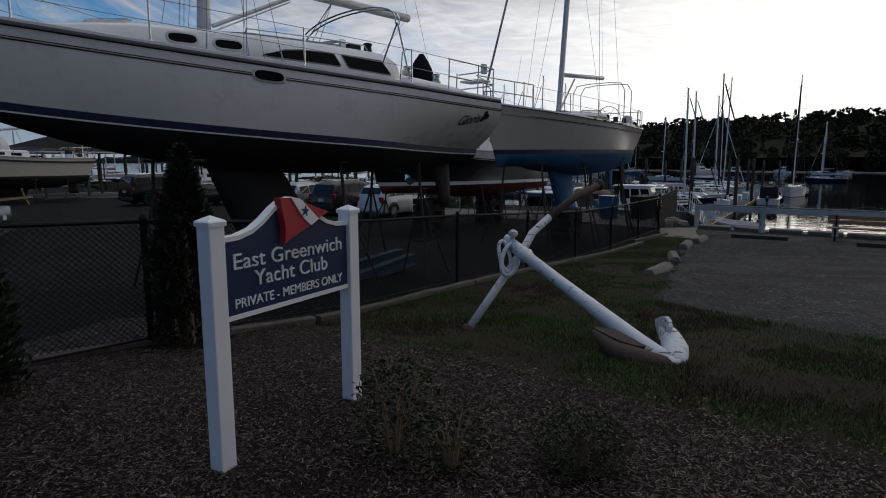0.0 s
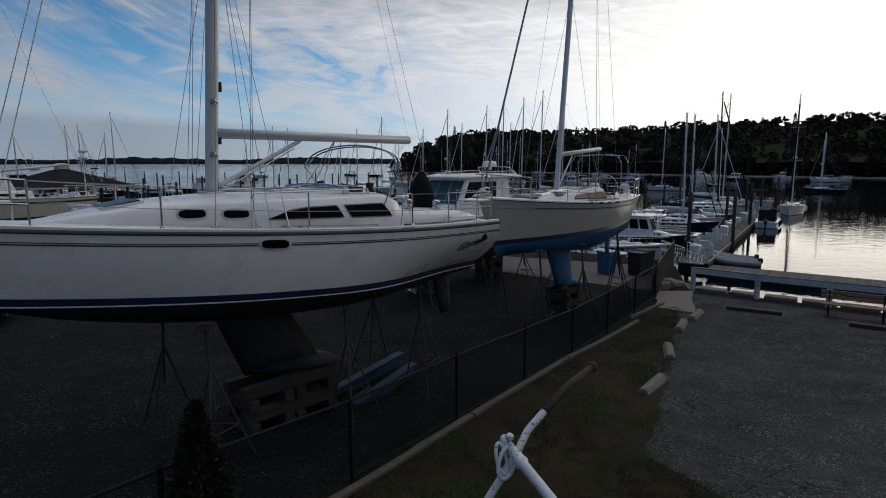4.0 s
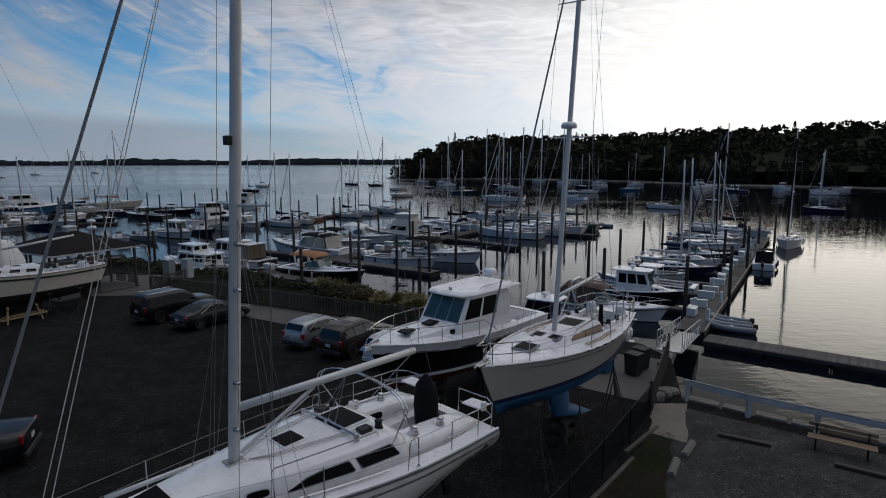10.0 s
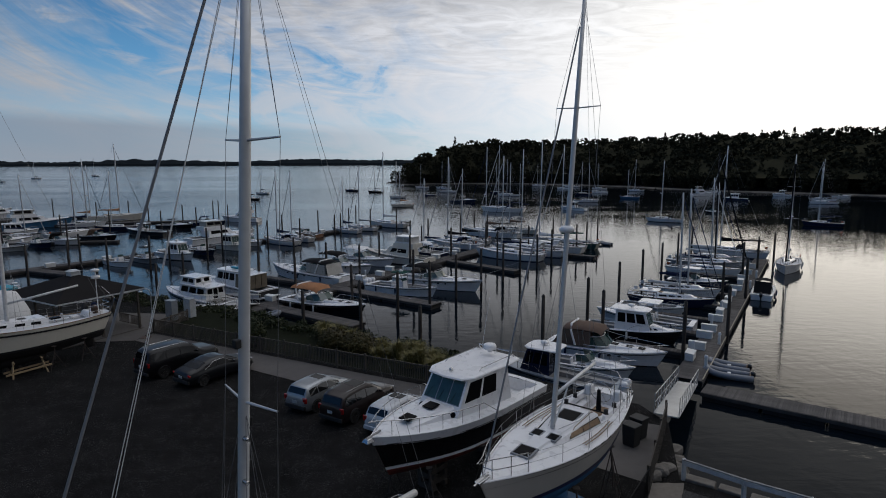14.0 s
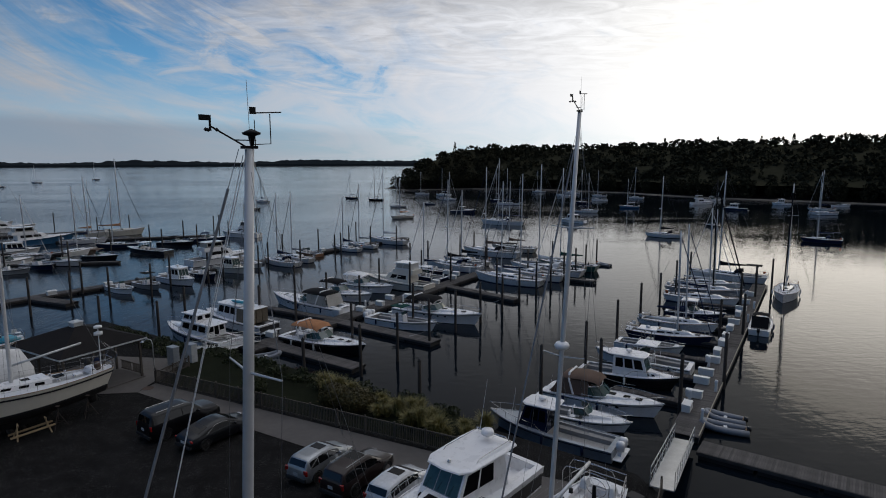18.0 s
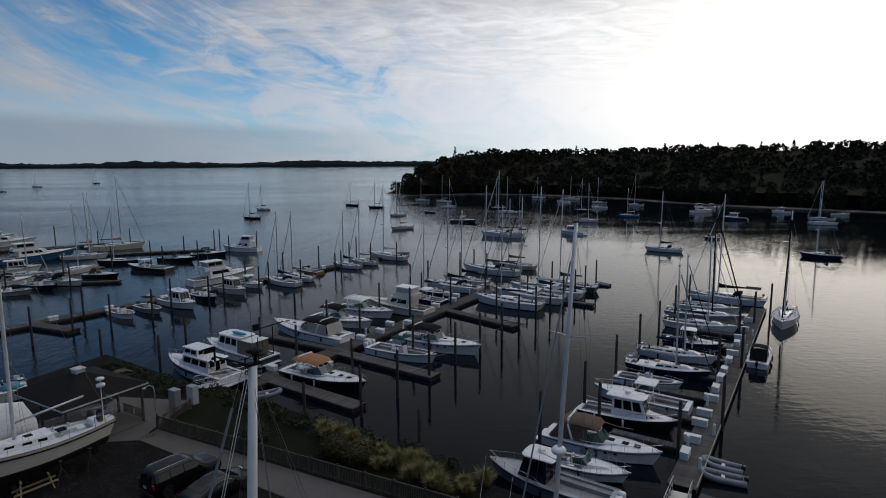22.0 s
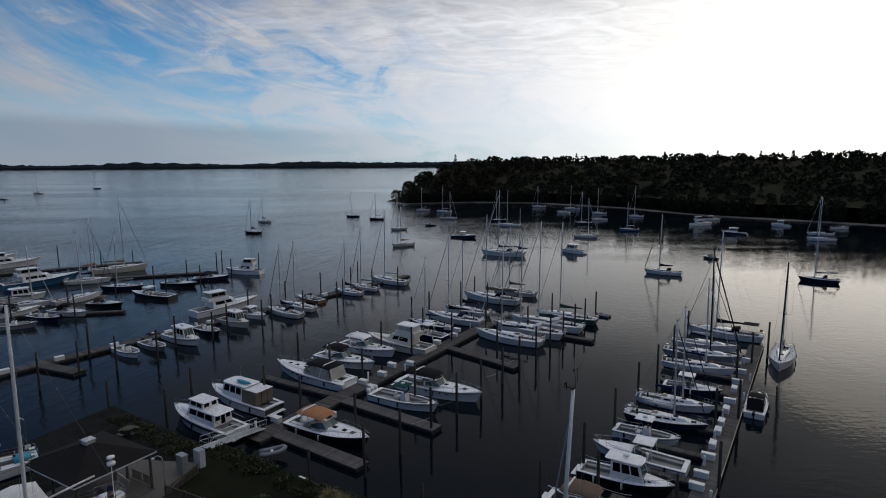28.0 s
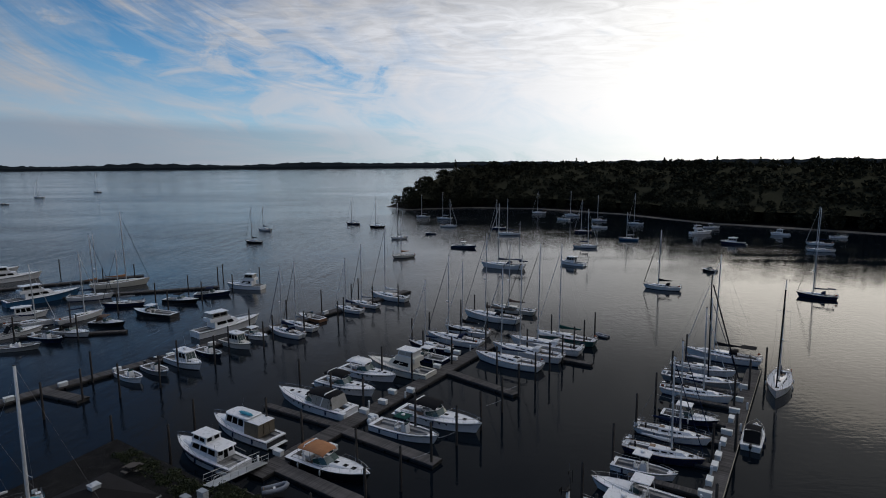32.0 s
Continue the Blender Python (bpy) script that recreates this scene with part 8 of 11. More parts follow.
    for tip, pts in runs:
        bm = bmesh.new()
        loops = []
        for k, p in enumerate(pts):
            ahead, behind = pts[min(k + 1, 4)], pts[max(k - 1, 0)]
            way = (ahead - behind).normalized()
            across = way.cross(n).normalized()
            r = (0.085, 0.125, 0.118, 0.095, 0.03)[k]
            loops.append([p - o + r * (math.cos(t) * across + 1.1 * math.sin(t) * n) for t in (2 * math.pi * i / 12 for i in range(12))])
        rings(bm, loops)
        part("arm", bm, ANCHORPAINT if tip is far_tip else RUST, anchor, smooth=True)
    bm = bmesh.new()
    palm(bm, Vector((1.88, 5.22, 0.06)) - o, near_tip + Vector((-0.01, 0.01, 0.03)) - o, Vector((0.30, 0.90, 0.10)).normalized(), 0.13)
    part("fluke", bm, RUST, anchor, "rusted broad fluke")
    bm = bmesh.new()
    palm(bm, Vector((2.12, 5.36, 0.07)) - o, far_tip + Vector((-0.03, 0.05, 0.03)) - o, n, 0.155)
    part("fluke", bm, ANCHORPAINT, anchor)
    bm = bmesh.new()
    lathe(bm, [(0.03, -0.09), (0.09, -0.065), (0.118, 0.0), (0.09, 0.07), (0.03, 0.09)], 14, Matrix.Translation(crown - o + Vector((0.02, -0.01, 0.0))))
    part("crown", bm, ANCHORPAINT, anchor, smooth=True)


FENCE_A, FENCE_B = Vector((-9.2, -3.7)), Vector((8.15, 22.1))


def chain_fence():
    run = FENCE_B - FENCE_A
    length, d = run.length, run.normalized()
    fence = thing("chain_link_fence", pose(0, 0, 0), "black chain link fence with round posts along the yard", "fence")
    k = round(length / 2.75)
    hgt = 1.28
    for i in range(k + 1):
        p = FENCE_A + d * (length * i / k)
        g = land(p.x, p.y)
        bm = bmesh.new()
        tube(bm, [(p.x, p.y, g - 0.2), (p.x, p.y, g + hgt + 0.03)], 0.032, 8)
        lathe(bm, [(0.036, 0), (0.04, 0.03), (0.015, 0.07)], 8, pose(p.x, p.y, g + hgt))
        part("post", bm, BLACKVINYL, fence)
        if i < k:
            q = FENCE_A + d * (length * (i + 1) / k)
            h = land(q.x, q.y)
            bm = bmesh.new()
            tube(bm, [(p.x, p.y, g + hgt), (q.x, q.y, h + hgt)], 0.021, 7)
            part("top_rail", bm, BLACKVINYL, fence)
            bm = bmesh.new()
            tube(bm, [(p.x, p.y, g + 0.12), (q.x, q.y, h + 0.12)], 0.012, 6)
            part("bottom_rail", bm, BLACKVINYL, fence)
    # the woven wire: crossing diagonals
    verts, faces = [], []
    step, r = 0.062, 0.0022
    count = int((length + hgt) / step)
    for sgn in (1, -1):
        for i in range(count):
            s0 = i * step - (hgt if sgn > 0 else 0)
            s1 = s0 + sgn * hgt if sgn > 0 else s0 - hgt
            pts = []
            for u in (0.0, 1.0):
                s = s0 + (s1 - s0) * u
                pts.append((min(max(s, 0), length), 0.12 + (hgt - 0.12) * u))
            if abs(pts[0][0] - pts[1][0]) < 0.2:
                continue
            n = len(verts)
            for s, z in pts:
                p = FENCE_A + d * s
                zz = land(p.x, p.y) + z
                off = sgn * 0.002
                verts += [(p.x - d.y * off, p.y + d.x * off, zz + r), (p.x - d.y * off + r * 1.7, p.y + d.x * off, zz - r), (p.x - d.y * off - r * 1.7, p.y + d.x * off, zz - r)]
            faces += [(n, n + 1, n + 4, n + 3), (n + 1, n + 2, n + 5, n + 4), (n + 2, n, n + 3, n + 5)]
    sheet_from("wire_mesh", verts, faces, BLACKVINYL, fence, "black woven wire", "", "stuff")


def kerb_and_stops():
    # edging timbers along the foot of the fence, laid end to end and a little askew
    spots = [(-5.2, 3.0), (-1.6, 7.25), (0.55, 10.55), (3.24, 14.74), (6.36, 18.62)]
    for i, (p, q) in enumerate(zip(spots, spots[1:] + [(6.36, 18.62)])):
        if i == len(spots) - 1:
            p, q = (6.18, 18.98), (8.02, 21.0)
        p, q = Vector(p), Vector(q)
        run, mid = q - p, (p + q) / 2
        bm = bmesh.new()
        k = 9
        loops = []
        for j in range(k):
            x = run.length * (j / (k - 1) - 0.5) * 0.985
            w = 0.065 + 0.012 * noise.noise((x * 2, i, 0))
            top = 0.075 + 0.02 * noise.noise((x * 1.5, i, 4))
            zz = land(*(mid + run.normalized() * x)) - land(mid.x, mid.y)
            loops.append([(x, -w, zz - 0.1), (x, w, zz - 0.1), (x, w, zz + top - 0.012), (x, w * 0.7, zz + top), (x, -w * 0.7, zz + top), (x, -w, zz + top - 0.012)])
        rings(bm, loops)
        ob = single("edging_timber", bm, SLEEPER, "pale weathered edging timber at the foot of the fence", "edging", "edging timbers", "structure")
        ob.matrix_basis = pose(mid.x, mid.y, land(mid.x, mid.y) + 0.03, 0, 0, math.degrees(math.atan2(run.y, run.x)))
    for x, y, turn, half in ((4.58, 12.34, 52, 0.62), (6.05, 15.25, 72, 0.6), (7.46, 17.95, 60, 0.58), (8.45, 19.2, 54, 0.6)):
        bm = bmesh.new()
        rings(bm, [[(sx * (half - dx), sy * w, z) for sx, sy in ((-1, -1), (1, -1), (1, 1), (-1, 1))] for w, z, dx in ((0.14, -0.04, 0), (0.135, 0.05, 0), (0.075, 0.135, 0.02), (0.06, 0.145, 0.035))])
        bmesh.ops.bevel(bm, geom=list(bm.edges), offset=0.012, segments=1, affect="EDGES")
        ob = single("wheel_stop", bm, CONCRETE, "worn pale concrete wheel stop lying askew", "wheel stop", "wheel stops")
        ob.matrix_basis = pose(x, y, land(x, y) + 0.035, 0, 0, turn)
    for x, y, turn in ((10.72, 19.85, -31), (13.5, 17.6, -35)):
        bm = bmesh.new()
        box(bm, (0, 0, 0.05), (1.7, 0.2, 0.13), bevel=0.02)
        ob = single("sleeper", bm, RUSTSTEEL, "dark low timber sleeper lying on the asphalt", "timber", "loose sleepers")
        ob.matrix_basis = pose(x, y, land(x, y) + 0.03, 0, 0, turn)


def rough_stone(x, y, z, size, seed, label, group):
    bm = bmesh.new()
    bmesh.ops.create_icosphere(bm, subdivisions=2, radius=0.5)
    for v in bm.verts:
        k = 1 + 0.35 * noise.noise(v.co * 2.2 + Vector((seed * 3.1, 0, 0)))
        c = [math.copysign(abs(q) ** 0.6, q) * 0.75 for q in v.co]
        v.co = Vector((c[0] * size[0], c[1] * size[1], c[2] * size[2])) * k
    ob = single("boulder", bm, ROCK, label, "boulder", group)
    ob.matrix_basis = pose(x, y, z, 0, 0, seed * 47)
    return ob


def sea_rail():
    """White plank rail on posts along the water's edge, stones under it, benches."""
    pts = [Vector((10.15, 23.5)), Vector((11.9, 21.9)), Vector((13.75, 20.55)), Vector((15.6, 19.2)), Vector((17.6, 17.75)), Vector((19.6, 16.3)), Vector((21.6, 14.85))]
    rail = thing("sea_rail", pose(0, 0, 0), "weathered white timber rail on posts by the water", "railing")
    for i, p in enumerate(pts):
        bm = bmesh.new()
        box(bm, (p.x, p.y, -0.42), (0.15, 0.15, 0.95), bevel=0.01)
        part("post", bm, OLDWHITE, rail)
        if i < len(pts) - 1:
            q = pts[i + 1]
            run = q - p
            m = pose((p.x + q.x) / 2, (p.y + q.y) / 2, -0.08, 0, 0, math.degrees(math.atan2(run.y, run.x)))
            bm = bmesh.new()
            box(bm, (0, -0.10, 0.01), (run.length - 0.01, 0.045, 0.20), m, bevel=0.008)
            part("rail_board", bm, OLDWHITE, rail)
            bm = bmesh.new()
            box(bm, (0, -0.06, 0.142), (run.length - 0.006, 0.12, 0.04), m, bevel=0.008)
            part("cap_board", bm, WORNRAIL, rail, "worn grey cap board")
    k = 0
    for (x0, y0), (x1, y1) in zip(((10.3, 23.75), (15.2, 20.0)), ((15.2, 20.0), (24.3, 13.2))):
        n = int(math.hypot(x1 - x0, y1 - y0) / 1.2)
        for i in range(n):
            u = (i + 0.5) / n
            k += 1
            bm = bmesh.new()
            box(bm, (0, 0, -0.45), (1.15 + 0.3 * noise.noise((k * 1.3, 2, 0)), 0.55, 1.1), taper=(0.97, 0.9), bevel=0.05)
            for v in bm.verts:
                v.co += 0.05 * noise.noise_vector(v.co * 2.0 + Vector((k, 0, 0)))
            single("seawall_block", bm, ROCK, "rough grey seawall block at the car park edge", "stone block", "seawall blocks", "", pose(x0 + (x1 - x0) * u, y0 + (y1 - y0) * u - 0.08, -0.85 + 0.05 * noise.noise((k, 0, 0)), 0, 0, -36 + 5 * noise.noise((k, 3, 0))))
    for x, y, z, s in ((9.3, 24.0, -0.75, 0.8), (9.7, 24.4, -0.9, 0.9), (10.4, 24.7, -1.3, 1.0), (10.6, 25.2, -1.4, 1.1), (11.0, 26.4, -1.6, 1.0), (11.3, 27.6, -1.7, 1.0), (9.0, 23.6, -0.72, 0.6)):
        k += 1
        rough_stone(x, y, z, (s, s * 0.8, s * 0.6), k, "rough grey shore rock by the abutment", "shore rocks")
    for x, y, turn in ((13.55, 18.9, -35.0), (18.6, 14.6, -36.0)):
        bench = thing("bench", pose(x, y, land(x, y), 0, 0, turn), "plain plank bench on dark iron legs", "bench", "benches")
        for j in range(3):
            bm = bmesh.new()
            box(bm, (0, -0.15 + 0.15 * j, 0.45), (2.0, 0.135, 0.04), bevel=0.006)
            part("slat", bm, TEAK, bench)
        for j in range(2):
            bm = bmesh.new()
            box(bm, (0, 0.27 + 0.03 * j, 0.62 + 0.16 * j), (2.0, 0.035, 0.13), bevel=0.006)
            part("backrest_slat", bm, TEAK, bench)
        for sx in (-0.75, 0.75):
            bm = bmesh.new()
            tube(bm, [(sx, -0.2, 0), (sx, -0.18, 0.43), (sx, 0.2, 0.43), (sx, 0.3, 0.84)], 0.025, 6)
            tube(bm, [(sx, 0.24, 0), (sx, 0.2, 0.43)], 0.025, 6)
            part("leg", bm, BLACKVINYL, bench)


def gangway(name, a, za, b, zb, width, label):
    """An aluminium ramp with railed trusses."""
    a, b = Vector(a), Vector(b)
    run = b - a
    length = math.hypot(run.length, zb - za)
    m = pose(a.x, a.y, za, 0, -math.degrees(math.atan2(zb - za, run.length)), math.degrees(math.atan2(run.y, run.x)))
    ramp = thing(name, m, label, "gangway", "gangways")
    bm = bmesh.new()
    box(bm, (length / 2, 0, -0.03), (length, width, 0.06))
    part("tread", bm, GALV, ramp)
    for sg in (1, -1):
        y = sg * width / 2
        for z, r in ((0.0, 0.035), (0.55, 0.02), (1.0, 0.03)):
            bm = bmesh.new()
            tube(bm, [(0, y, z), (length, y, z)], r, 6)
            part("rail", bm, GALV, ramp)
        n = max(4, int(length / 1.1))
        for i in range(n + 1):
            bm = bmesh.new()
            tube(bm, [(length * i / n, y, 0), (length * i / n, y, 1.0)], 0.02, 6)
            part("upright", bm, GALV, ramp)
            if i < n:
                bm = bmesh.new()
                tube(bm, [(length * i / n, y, 0.0 if i % 2 else 0.55), (length * (i + 1) / n, y, 0.55 if i % 2 else 0.0)], 0.014, 5)
                part("brace", bm, GALV, ramp)


def picket_fence(a, b, label, h=0.95, gap=0.13, name="picket_fence"):
    a, b = Vector(a), Vector(b)
    run = b - a
    length, turn = run.length, math.degrees(math.atan2(run.y, run.x))
    g = land(a.x, a.y)
    fence = thing(name, pose(a.x, a.y, g, 0, 0, turn), label, "fence", "timber fences")
    for z in (0.18, h - 0.06):
        bm = bmesh.new()
        box(bm, (length / 2, 0, z), (length, 0.05, 0.09))
        part("rail", bm, FENCEWOOD, fence)
    k = max(1, round(length / 2.2))
    for i in range(k + 1):
        bm = bmesh.new()
        box(bm, (length * i / k, 0.03, h / 2 + 0.03), (0.1, 0.1, h + 0.1), bevel=0.008)
        part("post", bm, FENCEWOOD, fence)
    bm = bmesh.new()
    box(bm, (0, 0, h / 2 + 0.06), (0.05, 0.025, h - 0.14))
    first = part("picket", bm, FENCEWOOD, fence)
    first.matrix_basis = pose(gap, -0.04, 0)
    for i in range(2, int(length / gap)):
        again(first, "picket", fence, pose(i * gap, -0.04, 0.006 * noise.noise((i * 2.3, 0, 0))))


def pavilion():
    """Open timber pavilion with a dark hipped roof."""
    m = pose(-24.9, 47.24, land(-24, 47), 0, 0, 150)
    ob = thing("pavilion", m, "open timber pavilion with a dark shingled hip roof", "pavilion")
    L, W, eave, ridge = 7.2, 6.2, 3.3, 4.7
    bm = bmesh.new()
    lo = [(-0.3, -0.3, eave), (L + 0.3, -0.3, eave), (L + 0.3, W + 0.3, eave), (-0.3, W + 0.3, eave)]
    lo2 = [(x, y, eave + 0.12) for x, y, _ in lo]
    up = [(L / 2 - 0.3, W / 2 - 0.2, ridge), (L / 2 + 0.3, W / 2 - 0.2, ridge), (L / 2 + 0.3, W / 2 + 0.2, ridge), (L / 2 - 0.3, W / 2 + 0.2, ridge)]
    rings(bm, [lo, lo2, up])
    roof = part("roof", bm, ROOFSHINGLE, ob)
    for i in range(4):
        a, b = Vector(lo[i]), Vector(lo[(i + 1) % 4])
        bm = bmesh.new()
        d = (b - a).normalized()
        n = Vector((d.y, -d.x, 0)) * 0.02
        rings(bm, [[a + n + Vector((0, 0, z)) for z in (-0.02, 0.10)] + [a - n + Vector((0, 0, z)) for z in (0.10, -0.02)], [b + n + Vector((0, 0, z)) for z in (-0.02, 0.10)] + [b - n + Vector((0, 0, z)) for z in (0.10, -0.02)]])
        part("fascia", bm, OLDWHITE, roof)
    bm = bmesh.new()
    box(bm, (L / 2, W / 2, ridge + 0.1), (0.75, 0.75, 0.45), bevel=0.02)
    box(bm, (L / 2, W / 2, ridge + 0.36), (0.9, 0.9, 0.12), taper=(0.4, 0.4))
    part("cupola", bm, OLDWHITE, roof)
    for x in (0.1, L / 2, L - 0.1):
        for y in (0.1, W / 2, W - 0.1):
            if x == L / 2 and y == W / 2:
                continue
            bm = bmesh.new()
            box(bm, (x, y, eave / 2), (0.16, 0.16, eave), bevel=0.01)
            part("post", bm, FENCEWOOD, ob)
    bm = bmesh.new()
    box(bm, (L / 2, W / 2, 0.03), (L + 0.2, W + 0.2, 0.12))
    part("floor", bm, SIDEWALK, ob)
    for k in range(2):  # stair stringer and low rails
        bm = bmesh.new()
        tube(bm, [(0.1 + 1.6 * k, -0.05, 0.95), (1.6 + 1.6 * k, -0.05, 0.95)], 0.04, 5)
        rail = part("top_rail", bm, FENCEWOOD, ob)
        bm = bmesh.new()
        tube(bm, [(0.1 + 1.6 * k, -0.05, 0.25), (1.6 + 1.6 * k, -0.05, 0.25)], 0.04, 5)
        part("bottom_rail", bm, FENCEWOOD, rail)
        for j in range(10):
            bm = bmesh.new()
            box(bm, (0.2 + 1.6 * k + 0.14 * j, -0.05, 0.6), (0.04, 0.04, 0.7))
            part("baluster", bm, FENCEWOOD, rail)
    t = thing("picnic_table", pose(-32.5, 57.5, land(0, 60), 0, 0, 30), "round weathered picnic table with four benches", "table")
    bm = bmesh.new()
    lathe(bm, [(0.05, 0), (0.05, 0.72), (0.62, 0.73), (0.62, 0.77)], 14)
    part("table", bm, FENCEWOOD, t)
    for k in range(4):
        bm = bmesh.new()
        c, sn = math.cos(k * math.pi / 2 + 0.6), math.sin(k * math.pi / 2 + 0.6)
        box(bm, (0, 0, 0.44), (0.85, 0.3, 0.05), pose(0.95 * c, 0.95 * sn, 0, 0, 0, 90 + math.degrees(k * math.pi / 2 + 0.6)), bevel=0.01)
        tube(bm, [(0.95 * c, 0.95 * sn, 0.42), (0.95 * c, 0.95 * sn, 0.2), (0.05 * c, 0.05 * sn, 0.2)], 0.03, 6)
        part("bench_seat", bm, FENCEWOOD, t)


# ---- cars ----
CARPAINT = {
    "silver": surface("silver_car_paint", (0.36, 0.38, 0.40), 0.3, metal=0.6, coat=0.3),
    "black": surface("black_car_paint", (0.006, 0.006, 0.008), 0.3, spec=0.25, coat=0.25),
    "brown": surface("dark_brown_car_paint", (0.022, 0.013, 0.012), 0.3, spec=0.25, coat=0.35),
    "white": surface("white_car_paint", (0.62, 0.63, 0.65), 0.25, coat=0.8),
    "grey": surface("dark_grey_car_paint", (0.007, 0.008, 0.011), 0.3, spec=0.25, coat=0.3),
}
TAILRED = surface("red_tail_lamp", (0.35, 0.01, 0.01), 0.15, coat=0.6)
HEADLAMP = surface("head_lamp", (0.6, 0.6, 0.62), 0.1, metal=0.6)
CARGLASS = surface("car_window", (0.006, 0.007, 0.008), 0.04, spec=0.6)


def car(x, y, heading, kind, paint, label):
    """Nose towards +x; kinds differ in length, height and the line of the roof."""
    L, W, H, belt, hood = {"hatch": (4.05, 1.70, 1.52, 0.98, 0.92), "suv": (4.55, 1.82, 1.68, 1.06, 1.02), "bigsuv": (5.0, 1.98, 1.86, 1.18, 1.12), "sedan": (4.75, 1.86, 1.44, 0.96, 0.90), "pickup": (5.4, 1.95, 1.85, 1.15, 1.12)}[kind]
    ob = thing("car" if kind != "pickup" else "pickup_truck", pose(x, y, land(x, y) + 0.012, 0, 0, heading), label, "car", "parked cars")
    col = CARPAINT[paint]
    h, w = L / 2, W / 2
    # the line of the bonnet, roof and tail, as shares of the half length and heights
    line = {
        "hatch": ((-1.0, 0.60), (-0.985, 0.92), (-0.95, 1.08), (-0.84, 1.42), (-0.70, 1.50), (-0.3, 1.53), (0.02, 1.50), (0.20, 1.41), (0.56, 1.04), (0.66, 0.99), (0.86, 0.86), (0.96, 0.70), (1.0, 0.50)),
        "suv": ((-1.0, 0.62), (-0.99, 1.00), (-0.96, 1.14), (-0.87, 1.52), (-0.72, 1.64), (-0.3, 1.68), (0.0, 1.65), (0.14, 1.56), (0.46, 1.12), (0.58, 1.07), (0.86, 0.96), (0.96, 0.78), (1.0, 0.55)),
        "bigsuv": ((-1.0, 0.66), (-0.995, 1.10), (-0.97, 1.26), (-0.92, 1.70), (-0.82, 1.82), (-0.3, 1.86), (0.06, 1.83), (0.18, 1.74), (0.44, 1.26), (0.52, 1.20), (0.88, 1.10), (0.97, 0.92), (1.0, 0.60)),
        "sedan": ((-1.0, 0.60), (-0.985, 0.90), (-0.90, 1.00), (-0.74, 1.08), (-0.46, 1.30), (-0.22, 1.42), (0.0, 1.44), (0.16, 1.38), (0.50, 1.00), (0.58, 0.95), (0.86, 0.80), (0.96, 0.66), (1.0, 0.48)),
        "pickup": ((-1.0, 0.62), (-0.995, 1.10), (-0.98, 1.16), (-0.22, 1.16), (-0.20, 1.60), (-0.14, 1.80), (0.05, 1.85), (0.16, 1.78), (0.40, 1.22), (0.50, 1.15), (0.90, 1.05), (0.97, 0.85), (1.0, 0.55)),
    }[kind]

    def top(u):
        for (u0, z0), (u1, z1) in zip(line, line[1:]):
            if u <= u1:
                return z0 + (z1 - z0) * (u - u0) / (u1 - u0)
        return line[-1][1]

    def section(u):
        """Half widths and heights of the body at a station, from the sill to the roof's middle."""
        z = top(u)
        k = min(max((z - belt) / (H - belt), 0.0), 1.0)
        end = 1.0 - 0.20 * max(0.0, (abs(u) - 0.72) / 0.28) ** 2.2
        zb = min(belt - 0.03 * abs(u), z - 0.05)
        low = 0.20 + 0.14 * max(0.0, (abs(u) - 0.9) / 0.1)
        return [(w * 0.90 * end, low), (w * 0.985 * end, low + 0.10), (w * end, 0.55 * zb + 0.1), (w * 0.965 * end, zb), (w * end * (0.93 - 0.17 * k), z - 0.045 - 0.03 * k), (w * end * (0.80 - 0.16 * k), z), (w * end * 0.4, z + 0.018)]

    us = sorted({u for u, _ in line} | {-1 + 2 * i / 30 for i in range(31)})
    bm = bmesh.new()
    rings(bm, [[(u * h, -y, z) for y, z in section(u)] + [(u * h, y, z) for y, z in section(u)[::-1]] for u in us])
    body = part("body", bm, col, ob, smooth=True)

    def glaze(name, shape, sg):
        pts = []
        for u, v in shape:
            q = section(u)
            pts.append(Vector((u * h, sg * (q[3][0] + (q[4][0] - q[3][0]) * v), q[3][1] + (q[4][1] - q[3][1]) * v)))
        lift = Vector((0, sg * 0.010, 0.004))
        bm = bmesh.new()
        rings(bm, [[p - lift * 2 for p in pts], [p + lift for p in pts]])
        part(name, bm, CARGLASS, body)

    cuts = {"hatch": ((-0.80, -0.50), (-0.47, -0.12), (-0.09, 0.34)), "suv": ((-0.84, -0.52), (-0.49, -0.16), (-0.13, 0.27)), "bigsuv": ((-0.88, -0.52), (-0.49, -0.14), (-0.11, 0.28)), "sedan": ((-0.52, -0.18), (-0.15, 0.32)), "pickup": ((-0.16, 0.05), (0.07, 0.27))}[kind]
    for a, b in cuts:
        steps = [a + (b - a) * i / 5 for i in range(6)]
        for sg in (1, -1):
            glaze("side_window", [(u, 0.10) for u in steps] + [(u, 0.86) for u in steps[::-1]], sg)
    if kind in ("sedan", "hatch"):  # bright trim over the side windows
        for sg in (1, -1):
            bm = bmesh.new()
            lo_u, hi_u = cuts[0][0] - 0.03, cuts[-1][1] + 0.03
            run = []
            for i in range(13):
                u = lo_u + (hi_u - lo_u) * i / 12
                q = section(u)
                v = 0.12 + 0.80 * min(1.0, 3.2 * min(i, 12 - i) / 12)
                run.append((u * h, sg * (q[3][0] + (q[4][0] - q[3][0]) * v + 0.014), q[3][1] + (q[4][1] - q[3][1]) * v))
            tube(bm, run, 0.016, 5)
            part("window_trim", bm, STEEL, body)
